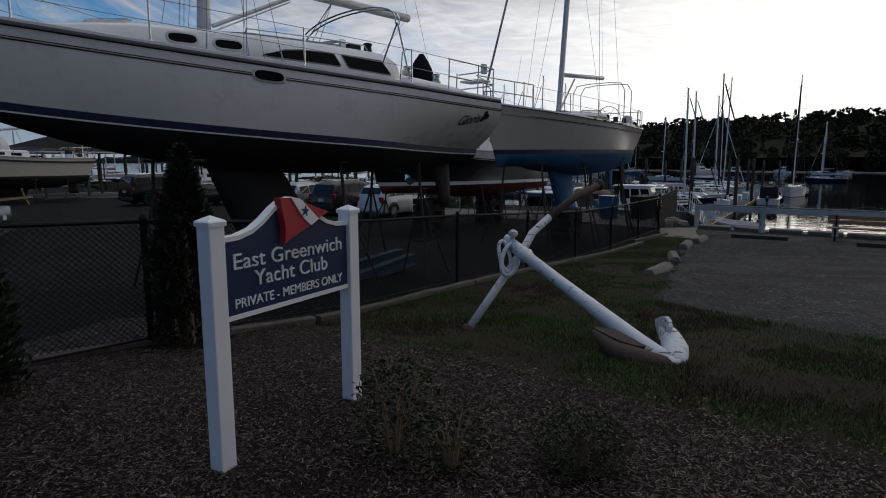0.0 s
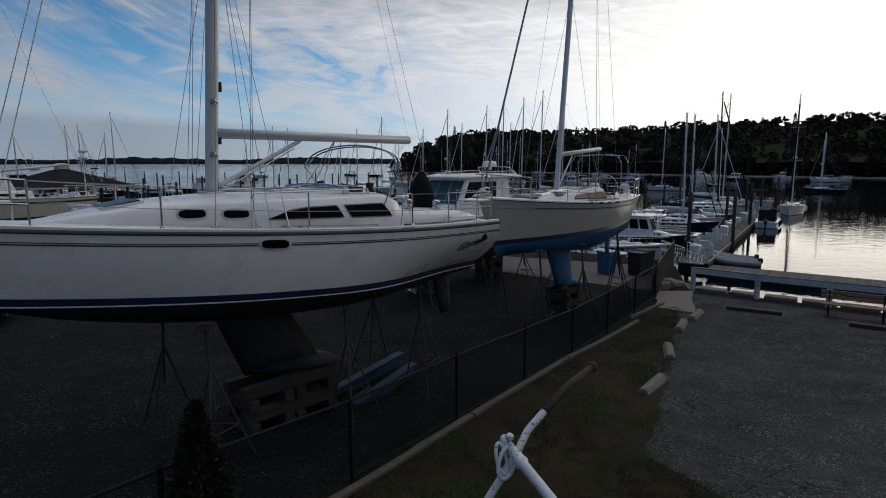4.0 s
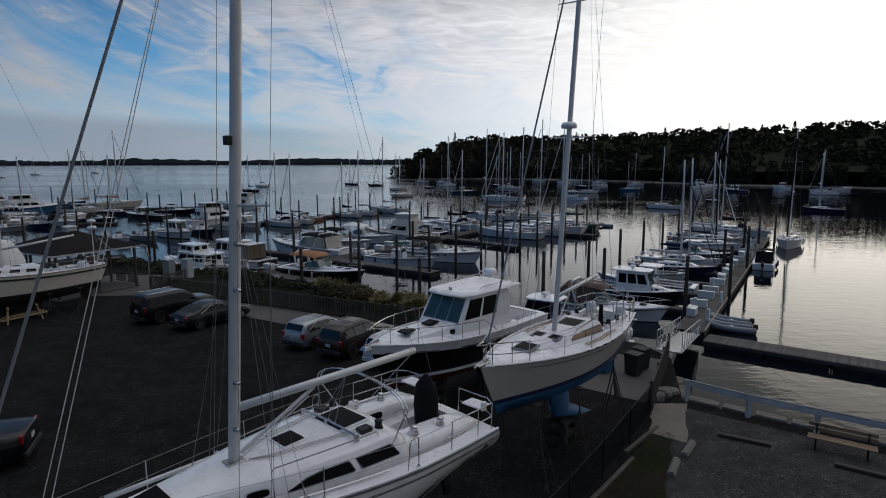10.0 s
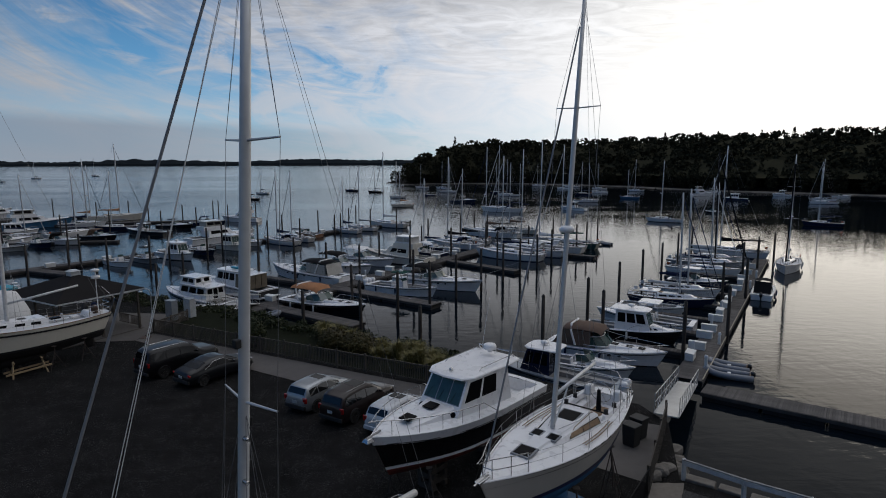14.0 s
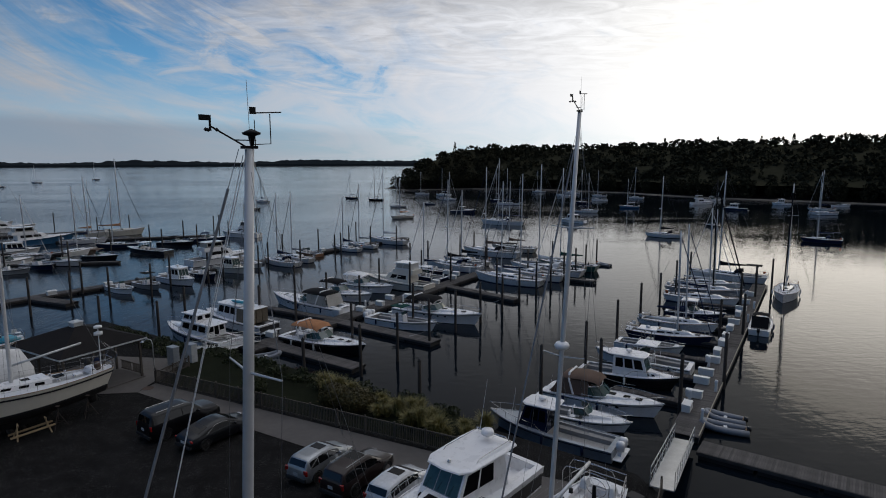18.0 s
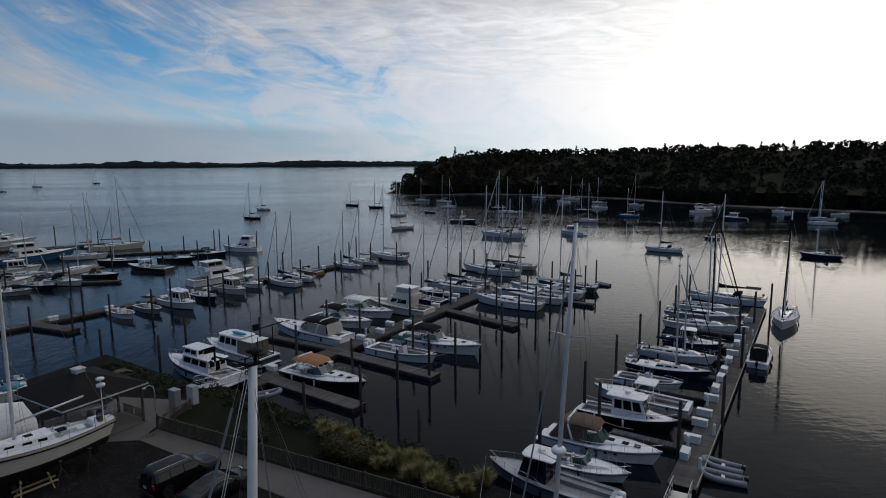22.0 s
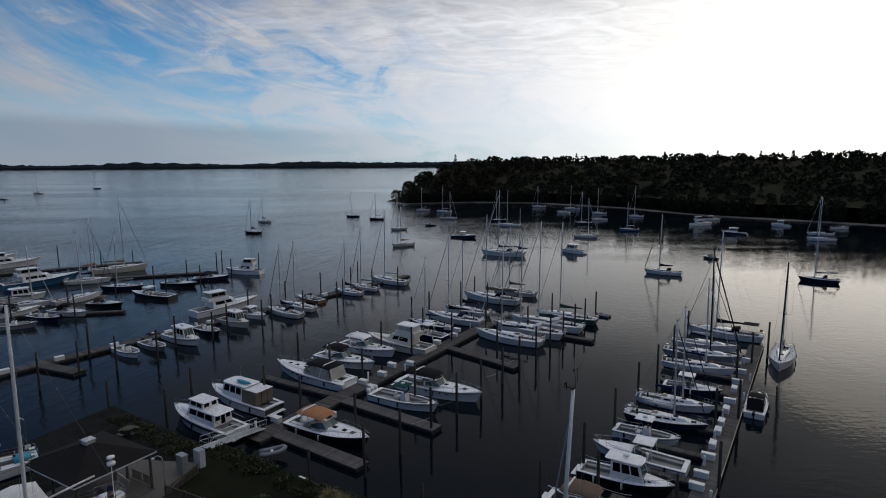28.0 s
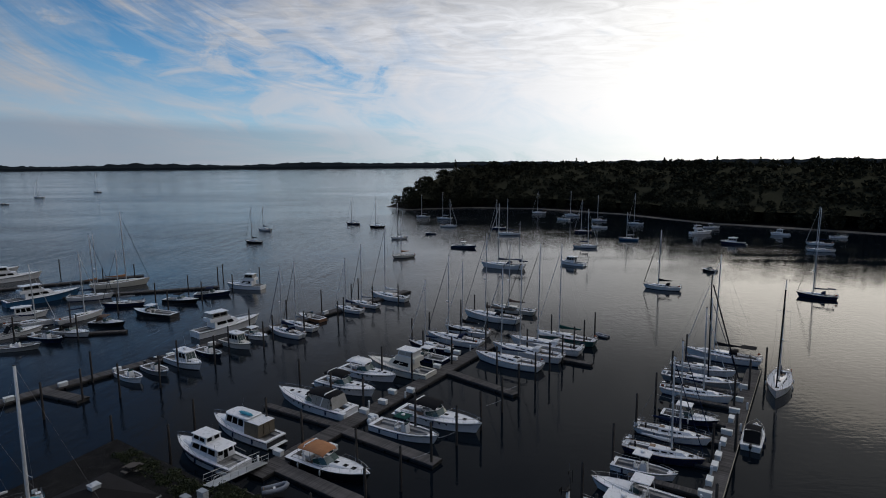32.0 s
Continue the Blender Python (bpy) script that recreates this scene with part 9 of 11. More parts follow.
    b0, b1 = {"hatch": (-0.82, 0.16), "suv": (-0.85, 0.11), "bigsuv": (-0.91, 0.15), "sedan": (-0.44, 0.12), "pickup": (-0.16, 0.12)}[kind]
    cabin = body
    glass_ends = {"hatch": ((-0.94, -0.85), (0.22, 0.52)), "suv": ((-0.95, -0.88), (0.16, 0.42)), "bigsuv": ((-0.965, -0.925), (0.20, 0.41)), "sedan": ((-0.72, -0.44), (0.18, 0.47)), "pickup": ((-0.205, -0.165), (0.18, 0.37))}[kind]
    for (u0, u1), nm, dx in ((glass_ends[0], "rear_window", -1), (glass_ends[1], "windscreen", 1)):
        q0, q1 = section(u0), section(u1)
        quad = [Vector((u0 * h, -q0[5][0], q0[5][1])), Vector((u0 * h, q0[5][0], q0[5][1])), Vector((u1 * h, q1[5][0], q1[5][1])), Vector((u1 * h, -q1[5][0], q1[5][1]))]
        lift = Vector((dx * 0.016, 0, 0.016))
        bm = bmesh.new()
        rings(bm, [[p - lift for p in quad], [p + lift for p in quad]])
        part(nm, bm, CARGLASS, body)
    if kind in ("suv", "hatch"):
        bm = bmesh.new()
        box(bm, (-0.15 * h, 0, H + 0.008), (0.8, w * 0.9, 0.03), bevel=0.01)
        part("sunroof", bm, CARGLASS, body)
    r = 0.33 if kind in ("hatch", "sedan") else 0.37
    for u in (-0.60, 0.62):
        for sg in (1, -1):
            wm = pose(u * h, sg * (w - 0.10), r, 90, 0, 0)
            bm = bmesh.new()
            lathe(bm, [(r * 0.62, -0.11), (r * 0.95, -0.115), (r, -0.08), (r, 0.08), (r * 0.95, 0.115), (r * 0.62, 0.11)], 18, wm)
            wheel = part("wheel", bm, BLACKRUBBER, ob, smooth=False)
            bm = bmesh.new()
            lathe(bm, [(r * 0.62, -0.118), (r * 0.5, -0.10), (r * 0.12, -0.10), (r * 0.12, 0.10), (r * 0.5, 0.10), (r * 0.62, 0.118)], 14, wm)
            part("rim", bm, STEEL, wheel)
            bm = bmesh.new()
            n = 12
            pts = [(u * h + (r + 0.05) * math.cos(math.pi * k / n), sg * (w + 0.004), r + (r + 0.05) * math.sin(math.pi * k / n)) for k in range(n + 1)]
            tube(bm, pts, 0.03, 5)
            part("wheel_arch", bm, BLACKRUBBER, body)
    for sg in (1, -1):
        bm = bmesh.new()
        box(bm, (-h * 0.965, sg * w * 0.80, belt * 0.86), (0.10, 0.26, 0.30 if kind != "sedan" else 0.14), bevel=0.03)
        part("tail_lamp", bm, TAILRED, body)
        bm = bmesh.new()
        box(bm, (h * 0.93, sg * w * 0.66, hood * 0.78), (0.16, 0.36, 0.14), bevel=0.03)
        part("head_lamp", bm, HEADLAMP, body)
        bm = bmesh.new()
        box(bm, (h * 0.30, sg * (w + 0.08), belt + 0.06), (0.12, 0.2, 0.13), bevel=0.03)
        part("door_mirror", bm, col, body)
        for u in (-0.06, -0.38):
            bm = bmesh.new()
            box(bm, (u * h, sg * (w * 1.0 + 0.006), belt * 0.84), (0.18, 0.02, 0.03), bevel=0.006)
            part("door_handle", bm, col, body)
    bm = bmesh.new()
    box(bm, (-h * 0.99, 0, 0.42), (0.14, W * 0.86, 0.22), bevel=0.04)
    part("rear_bumper", bm, BLACKRUBBER if paint != "white" else col, body)
    bm = bmesh.new()
    box(bm, (-h - 0.012, 0, belt * 0.72), (0.02, 0.32, 0.16))
    part("number_plate", bm, OLDWHITE, body)
    if kind in ("suv", "bigsuv"):
        for sg in (1, -1):
            bm = bmesh.new()
            tube(bm, [(b0 * h + 0.3, sg * w * 0.62, H + 0.03), (b1 * h - 0.3, sg * w * 0.62, H + 0.03)], 0.02, 5)
            part("roof_rail", bm, STEEL, cabin)
    return ob


def bush(name, x, y, h, w, leaves, material, label, seed, leaf=0.035, cone=False, stems=7):
    rng = random.Random(seed)
    g = land(x, y)
    ob = thing(name, pose(x, y, g), label, "shrub", "")
    for k in range(stems if not cone else 1):
        a = 2 * math.pi * k / stems + rng.random()
        bm = bmesh.new()
        tip = (0, 0, h * 0.9) if cone else (w * 0.6 * math.cos(a), w * 0.6 * math.sin(a), h * rng.uniform(0.7, 1.0))
        tube(bm, [(0, 0, -0.05), (tip[0] * 0.4, tip[1] * 0.4, tip[2] * 0.55), tip], 0.014 if not cone else 0.04, 5, r_end=0.004)
        part("stem", bm, TEAK, ob)
    verts, faces = [], []
    for _ in range(leaves):
        v = rng.random() ** 0.8
        a = 2 * math.pi * rng.random()
        if cone:
            z = 0.04 + 0.96 * v
            rad = w * min(1.0, (1.02 - z) * 1.7) ** 0.75 * (0.55 + 0.45 * rng.random()) * (1 + 0.18 * noise.noise((math.cos(a) * 2, math.sin(a) * 2, z * 5)))
        else:
            z = 0.12 + 0.88 * v
            rad = w * math.sqrt(max(0.03, 1 - ((z - 0.5) / 0.62) ** 2)) * math.sqrt(rng.random()) * (1 + 0.45 * noise.noise((math.cos(a) * 2 + seed, math.sin(a) * 2, z * 3)))
        c = Vector((rad * math.cos(a), rad * math.sin(a), z * h))
        s = leaf * rng.uniform(0.6, 1.3)
        d1 = (Vector((math.cos(a), math.sin(a), 0.9 if cone else 0.3)) + Vector((rng.gauss(0, 0.5), rng.gauss(0, 0.5), rng.gauss(0, 0.5)))).normalized() * s
        d2 = d1.cross(Vector((rng.gauss(0, 1), rng.gauss(0, 1), rng.gauss(0, 1)))).normalized() * s * (0.25 if cone else 0.45)
        i = len(verts)
        verts += [tuple(c - d1), tuple(c + d2), tuple(c + d1), tuple(c - d2)]
        faces.append((i, i + 1, i + 2, i + 3))
    sheet_from("foliage", verts, faces, material, ob, "", "", "stuff")
    return ob


club_sign()
old_anchor()
chain_fence()
kerb_and_stops()
sea_rail()
gangway("gangway", (11.7, 29.6), -0.70, (16.6, 38.6), -2.38, 1.25, "aluminium gangway with truss rails down to the dock")
gangway("gangway", (-23.4, 54.3), -0.72, (-20.4, 62.2), -2.38, 1.3, "aluminium gangway with truss rails beside the seawall")
picket_fence((-23.2, 45.8), (0.9, 33.6), "low weathered picket fence along the concrete walk", 1.2)
picket_fence((-23.2, 45.8), (-22.1, 49.6), "low weathered picket fence beside the gangway")
picket_fence((8.15, 22.1), (11.3, 28.6), "grey weathered board fence at the yard corner", 1.35, 0.16)
pavilion()
car(-7.05, 32.05, 59, "hatch", "silver", "silver hatchback parked nose to the concrete walk")
car(-4.70, 30.75, 58, "suv", "brown", "dark brown crossover parked nose to the walk")
car(-2.35, 29.2, 58, "hatch", "white", "white hatchback parked nose to the walk")
car(-17.6, 37.6, 54, "bigsuv", "black", "black large station wagon parked nose to the walk")
car(-14.6, 36.1, 56, "sedan", "grey", "black saloon car parked nose to the walk")
car(-16.6, 18.0, 200, "pickup", "grey", "dark pickup truck parked in the boat yard")
bush("rose_bush", -0.28, 3.22, 0.58, 0.25, 1100, LEAF_SHRUB, "leggy rose bush with thin green leaves", 3, 0.018)
bush("rose_bush", 0.05, 3.05, 0.36, 0.2, 500, LEAF_SHRUB, "low rose bush with yellowing leaves", 8, 0.018)
bush("lavender_bush", 0.76, 3.06, 0.34, 0.25, 3600, LEAF_SHRUB, "small rounded grey-green shrub in the mulch", 5, 0.011, stems=11)
bush("cedar_shrub", -2.52, 5.75, 2.0, 0.36, 7000, LEAF_CEDAR, "narrow dark green cedar shrub beside the fence", 4, 0.055, True)
bush("cedar_shrub", -3.50, 4.05, 1.55, 0.42, 7000, LEAF_CEDAR, "dark green cedar shrub in the mulch bed", 9, 0.055, True)

# ---- the fleet ----
OUT, IN = -32.4, 147.6  # headings: bow away from or towards the dock's left side
motorboat("patrol", 7.6, 40.0, IN, 9.6, "grey aluminium patrol boat with navy cabin and twin outboards", GREYHULL, None, engines=2, canvas=BLACKCLOTH, beam=2.9)
motorboat("cuddy", 10.7, 42.3, OUT, 6.8, "white sport boat with open windscreen beside the dock", WHITE, HULLBLACK, "none")
motorboat("express", 12.9, 45.6, OUT, 9.4, "white motor cruiser with brown canvas enclosure", WHITE, None, "cover", canvas=BROWNCLOTH)
motorboat("pilot", 16.6, 50.9, OUT, 8.6, "black-hulled pilothouse boat with white cabin", BLACKHULL, None)
motorboat("cuddy", 19.2, 55.2, IN, 9.2, "white hardtop fishing boat with stern to the dock", WHITE, None, "hard")
motorboat("console", 21.6, 60.0, OUT, 6.8, "white centre console boat with a t-top", WHITE, None)
sloop(24.9, 63.4, OUT, 9.0, "navy-hulled sailboat with a white deck", NAVY, None, None, 11.0)
sloop(27.8, 68.3, OUT, 9.0, "white sailboat with a dark blue sail cover", WHITE, HULLBLUE, NAVYCLOTH, 11.2)
motorboat("cuddy", 31.9, 73.0, OUT, 7.0, "small dark-hulled motorboat with white hard top", NAVY, None, "hard", engines=1, engine_mat=BLACKHULL)
sloop(36.0, 80.8, OUT, 9.8, "white sailboat with raised cabin windows", WHITE, HULLBLUE, None, 12.0)
sloop(38.7, 85.8, OUT, 11.0, "grey sailboat with a black mast and black furled jib", GREYHULL, HULLBLACK, None, 15.5, mast_mat=BLACKVINYL, furl_mat=BLACKCLOTH, furl_r=0.10)
sloop(41.3, 90.8, OUT, 9.8, "white sailboat lying among others at the dock", WHITE, HULLBLACK, None, 11.0)
sloop(47.2, 97.0, IN, 12.2, "large white sailboat with dark canvas on the boom", WHITE, HULLBLUE, BLACKCLOTH, 16.5, dodger=BLACKCLOTH, bimini=BLACKCLOTH)
sloop(49.8, 84.2, -124, 11.2, "white racing sailboat with black furled jib outside the dock", WHITE, None, None, 15.0, furl_mat=BLACKCLOTH, furl_r=0.10)
motorboat("bowrider", 37.4, 67.6, 57, 6.6, "white bowrider with black bimini and black outboard", WHITE, None, "cover", canvas=BLACKCLOTH, engines=1, engine_mat=BLACKHULL)
# middle dock
motorboat("tug", -27.2, 63.8, IN, 11.4, "white tug-style yacht with many dark cabin windows", WHITE, HULLBLACK)
yacht, yf = motorboat("pilot", -25.2, 70.2, IN, 11.6, "white aft-cabin yacht with dark hull and clear curtains", WHITE, HULLBLACK)
CURTAIN = surface("amber_clear_curtain", (0.20, 0.165, 0.12), 0.25, dark=0.6, broad=0.8, spec=0.4)
y0 = yf.sheer(0.2)
for sg in (1, -1):
    for a, b in ((0.15, 0.25), (0.255, 0.36)):
        bm = bmesh.new()
        rings(bm, [[(yf.x(q), sg * yf.B * k, y0 + h) for k, h in ((0.40, -0.05), (0.35, 1.62), (0.33, 1.62), (0.38, -0.05))] for q in (a, b)])
        part("side_curtain", bm, CURTAIN, yacht)
for k in (-0.26, 0.0, 0.26):
    bm = bmesh.new()
    box(bm, (yf.x(0.145), k * yf.B, y0 + 0.8), (0.03, yf.B * 0.24, 1.6), bevel=0.01)
    part("aft_curtain", bm, CURTAIN, yacht)
bm = bmesh.new()
box(bm, ((yf.x(0.13) + yf.x(0.38)) / 2, 0, y0 + 1.68), (yf.x(0.38) - yf.x(0.13), yf.B * 0.74, 0.08), bevel=0.03)
part("canopy_top", bm, WHITE, yacht)
bm = bmesh.new()
box(bm, (yf.x(0) - 0.02, 0, yf.stern * 0.62), (0.05, yf.B * 0.86, yf.stern * 0.6), bevel=0.015)
part("transom_panel", bm, HULLBLACK, yacht, "glossy black transom")
motorboat("express", -12.6, 61.0, OUT, 11.2, "dark-hulled picnic cruiser with tan canvas top", BLACKHULL, None, "open", canvas=TANCLOTH)
motorboat("express", -18.4, 78.8, IN, 13.6, "white express cruiser with black enclosed canvas", WHITE, None, "enclosed", canvas=BLACKCLOTH)
motorboat("express", -14.6, 84.6, OUT, 10.8, "white express cruiser with tinted windscreen", WHITE, None, "open", canvas=BLACKCLOTH)
motorboat("console", -4.9, 69.6, OUT, 9.8, "white centre console with triple outboards and green canvas", WHITE, None, "canvas", canvas=GREENCLOTH, engines=3)
motorboat("express", -0.6, 73.0, OUT, 12.4, "large white express cruiser with black canvas", WHITE, None, "open", canvas=BLACKCLOTH)
motorboat("fly", -7.4, 92.2, IN, 12.6, "cream sportfishing boat with white canvas flybridge", CREAM, HULLBLACK, "soft")
motorboat("cuddy", -3.4, 98.4, IN, 8.8, "dark-hulled lobster yacht with white hard top", NAVY, None, "hard")
motorboat("express", -12.0, 90.2, OUT, 10.8, "white express cruiser with rails", WHITE, None, "open", canvas=WHITE)
sloop(10.6, 95.3, IN, 12.4, "white sailboat with bare boom at the finger dock", WHITE, HULLBLUE, None, 15.0)
sloop(14.4, 99.6, IN, 13.4, "white sailboat with cockpit towards open water", WHITE, HULLBLUE, None, 16.0, dodger=SAILCLOTH)
sloop(18.2, 103.4, IN, 14.0, "long white sailboat with round stern rail", WHITE, HULLBLACK, SAILCLOTH, 17.5, dodger=SAILCLOTH)
sloop(22.8, 108.2, IN, 12.0, "green-hulled sailboat with green sail cover", GREENHULL, None, GREENCLOTH, 17.0)
sloop(-2.7, 104.0, IN, 9.4, "dark sailboat with pale deck beside the dock", NAVY, None, None, 11.5)
sloop(1.8, 107.8, IN, 12.2, "white sailboat with blue canvas", WHITE, HULLBLUE, BLACKCLOTH, 15.0, dodger=NAVYCLOTH, furl_mat=NAVYCLOTH)
sloop(10.1, 124.0, IN, 13.6, "white sailboat with grey sail cover", WHITE, HULLBLACK, BROWNCLOTH, 17.0, dodger=BLACKCLOTH, bimini=BLACKCLOTH)
sloop(15.6, 130.4, IN, 11.0, "sailboat with brown sail cover at the dock end", CREAM, HULLBLACK, BROWNCLOTH, 14.0)
sloop(4.4, 113.6, IN, 10.2, "white sailboat with black canvas", WHITE, HULLBLUE, BLACKCLOTH, 13.0)
# small-craft dock
motorboat("console", -49.9, 90.0, -38, 7.2, "grey-white open fishing boat with outboard", WHITE, None, "none", engines=1, far=True)
motorboat("console", -47.2, 93.0, -38, 7.2, "grey skiff with a small console", GREYHULL, None, "canvas", canvas=BLACKCLOTH, engines=1, engine_mat=BLACKHULL, far=True)
motorboat("pilot", -43.9, 96.3, -36, 9.6, "white hardtop cruiser at the small-craft dock", WHITE, HULLBLACK, far=True)
motorboat("console", -41.8, 101.6, -38, 7.4, "small dark open boat with outboard", NAVY, None, "none", engines=1, far=True)
motorboat("pilot", -38.8, 106.8, -36, 8.4, "small cream pilothouse boat at its berth", CREAM, None, far=True)
motorboat("fly", -44.4, 118.0, 51, 14.6, "large white sportfishing yacht with flybridge", WHITE, None, far=True)
motorboat("cuddy", -37.0, 112.2, -38, 7.6, "small white cuddy boat with folded top", WHITE, None, "bimini", canvas=WHITE, far=True)
sloop(-31.6, 113.8, 146, 10.0, "white sailboat with blue canvas at the small-craft dock", WHITE, HULLBLUE, NAVYCLOTH, 12.5, far=True, dodger=NAVYCLOTH)
sloop(-30.0, 118.6, 146, 9.8, "white sailboat with a bare mast", WHITE, HULLBLUE, None, 12.5, far=True)
motorboat("launch", -29.2, 125.6, 146, 7.6, "varnished wooden launch beside the dock", surface("varnished_planking", (0.24, 0.11, 0.05), 0.35), None, "none", far=True)
sloop(-22.0, 132.4, 146, 8.6, "small white sailboat with dark cover", WHITE, HULLBLUE, NAVYCLOTH, 11.0, far=True)
sloop(-19.0, 137.2, 146, 8.8, "small white sailboat with black stripe", WHITE, HULLBLACK, None, 13.5, far=True)
sloop(-13.8, 144.4, 146, 12.0, "white sailboat with round stern rail", WHITE, HULLBLUE, SAILCLOTH, 16.5, far=True)
motorboat("fly", -54.7, 158.9, 168, 11.0, "white flybridge boat at the far dock", WHITE, None, far=True)
motorboat("cuddy", -60.1, 150.4, 12, 9.0, "dark-hulled runabout with blue canvas at the far dock", NAVY, None, "cover", canvas=NAVYCLOTH, far=True)
motorboat("cuddy", -64.9, 142.8, -14, 9.6, "dark-hulled cuddy boat with black canvas at the dock", BLACKHULL, None, "bimini", canvas=BLACKCLOTH, far=True)
motorboat("launch", -65.6, 130.0, 162, 11.5, "dark working boat with gear on deck", BLACKHULL, None, "hard", far=True)
sloop(-77.5, 139.4, 200, 9.4, "dark sailboat at the far dock", NAVY, None, None, 12.5, far=True)
sloop(-91.1, 163.2, 30, 15.0, "long cream yawl with tan boom covers", CREAM, None, TANCLOTH, 19.0, far=True, mizzen=True)
motorboat("fly", -100.9, 145.7, 50, 17.0, "blue-hulled fishing trawler with white superstructure", BLUEHULL, None, far=True)
motorboat("fly", -128.5, 172.0, 45, 16.0, "large white motor yacht at the far dock", WHITE, None, far=True)
motorboat("fly", -142.0, 182.0, 45, 15.0, "white motor yacht at the far dock", WHITE, None, far=True)
motorboat("cuddy", -85.9, 115.6, 55, 9.0, "white cuddy boat with black canvas among small craft", WHITE, None, "cover", canvas=BLACKCLOTH, engines=1, engine_mat=BLACKHULL, far=True)
motorboat("console", -77.1, 111.2, -23, 8.4, "dark-hulled open fishing boat with black canvas top", NAVY, None, "canvas", canvas=BLACKCLOTH, engines=1, far=True)
motorboat("cuddy", -74.8, 115.0, -20, 9.8, "white sport boat under a black cover", WHITE, HULLBLACK, "cover", canvas=BLACKCLOTH, far=True)
motorboat("console", -79.0, 105.6, 12, 7.6, "grey open skiff with one black outboard", GREYHULL, None, "none", engines=1, engine_mat=BLACKHULL, far=True)
sloop(-80.6, 127.2, 60, 10.6, "white racing sailboat without sails", WHITE, None, None, 13.5, far=True)
motorboat("cuddy", -71.5, 122.2, -11, 8.2, "dark-hulled boat with brown cover at a finger dock", BLACKHULL, None, "cover", canvas=BROWNCLOTH, far=True)
sloop(-88.0, 122.0, 20, 9.6, "white sailboat among small boats", WHITE, HULLBLUE, None, 12.0, far=True)
motorboat("pilot", -94.0, 128.0, 40, 10.0, "white cabin boat among small craft", WHITE, None, far=True)
sloop(-90.0, 147.0, 20, 10.6, "white sailboat with dark furled jib at the far dock", WHITE, HULLBLUE, NAVYCLOTH, 15.0, far=True, furl_mat=NAVYCLOTH)
# moorings
MG = "boats on moorings"
sloop(57.6, 153.3, 152, 9.6, "sailboat on a mooring with dark canvas", WHITE, HULLBLACK, BLACKCLOTH, 14.5, group=MG, dodger=BLACKCLOTH, far=True, furl_mat=BLACKCLOTH, furl_r=0.09)
sloop(91.5, 142.0, 146, 8.8, "dark-hulled sailboat on a mooring", NAVY, None, None, 13.0, group=MG, dodger=NAVYCLOTH, far=True, furl_mat=BLACKCLOTH, bimini=NAVYCLOTH)
motorboat("launch", 81.2, 178.1, 133, 4.5, "small dark launch on a mooring", BLACKHULL, None, "none", group=MG, far=True)
sloop(18.8, 187.0, 158, 14.6, "long white ketch on a mooring", WHITE, None, NAVYCLOTH, 19.0, group=MG, mizzen=True, dodger=NAVYCLOTH, far=True, bimini=NAVYCLOTH, furl_r=0.09)
motorboat("pilot", 42.2, 192.2, 140, 9.0, "white motorboat with a dark bimini on a mooring", WHITE, None, group=MG, far=True)
sloop(55.8, 230.6, -22, 9.7, "white sailboat on a mooring", WHITE, HULLBLUE, NAVYCLOTH, 14.0, group=MG, far=True)
motorboat("cuddy", 8.1, 233.5, -21, 10.4, "dark-hulled motorboat on a mooring", NAVY, None, "hard", group=MG, far=True)
sloop(-14.6, 209.9, -156, 8.6, "cream sailboat on a mooring", CREAM, HULLBLACK, TANCLOTH, 13.0, group=MG, far=True)
sloop(-20.1, 262.8, -167, 7.6, "white sailboat on a mooring", WHITE, HULLBLUE, None, 15.0, group=MG, far=True)
sloop(-82.4, 253.6, 163, 8.4, "dark-hulled sailboat on a mooring", BLACKHULL, None, BLACKCLOTH, 14.0, group=MG, far=True)
sloop(-92.1, 301.7, 157, 8.4, "white sailboat on a mooring", WHITE, HULLBLUE, NAVYCLOTH, 11.0, group=MG, far=True)
sloop(-50.9, 329.2, 155, 8.7, "dark-hulled sailboat on a mooring", NAVY, None, None, 13.0, group=MG, far=True)
sloop(-35.3, 311.9, 175, 8.6, "dark-hulled sailboat on a mooring", BLACKHULL, None, None, 13.0, group=MG, far=True)
motorboat("launch", -6.3, 279.8, 176, 5.4, "small dark launch on a mooring", NAVY, None, "none", group=MG, far=True)
sloop(2.6, 310.3, -21, 9.6, "white sailboat on a mooring", WHITE, HULLBLUE, None, 13.5, group=MG, far=True)
sloop(0.2, 354.6, 156, 10.0, "white sailboat on a mooring", WHITE, HULLBLUE, None, 15.0, group=MG, far=True)
sloop(-13.0, 368.9, 175, 8.9, "white sailboat on a mooring", WHITE, HULLBLUE, None, 13.0, group=MG, far=True)
sloop(30.5, 273.8, 164, 10.6, "white sailboat on a mooring", WHITE, HULLBLUE, NAVYCLOTH, 15.5, group=MG, far=True)
sloop(27.5, 299.0, 176, 8.0, "dark sailboat on a mooring", NAVY, None, None, 14.0, group=MG, far=True)
motorboat("cuddy", 69.7, 344.8, 146, 8.0, "white motorboat on a mooring", WHITE, None, "hard", group=MG, far=True)
sloop(80.3, 369.8, 151, 10.1, "white sailboat on a mooring", WHITE, HULLBLUE, NAVYCLOTH, 14.0, group=MG, far=True)
sloop(66.5, 281.3, 176, 8.4, "dark-hulled sailboat on a mooring", NAVY, None, None, 14.5, group=MG, far=True)
sloop(88.5, 336.3, 153, 8.7, "white sailboat on a mooring", WHITE, HULLBLUE, None, 13.5, group=MG, far=True)
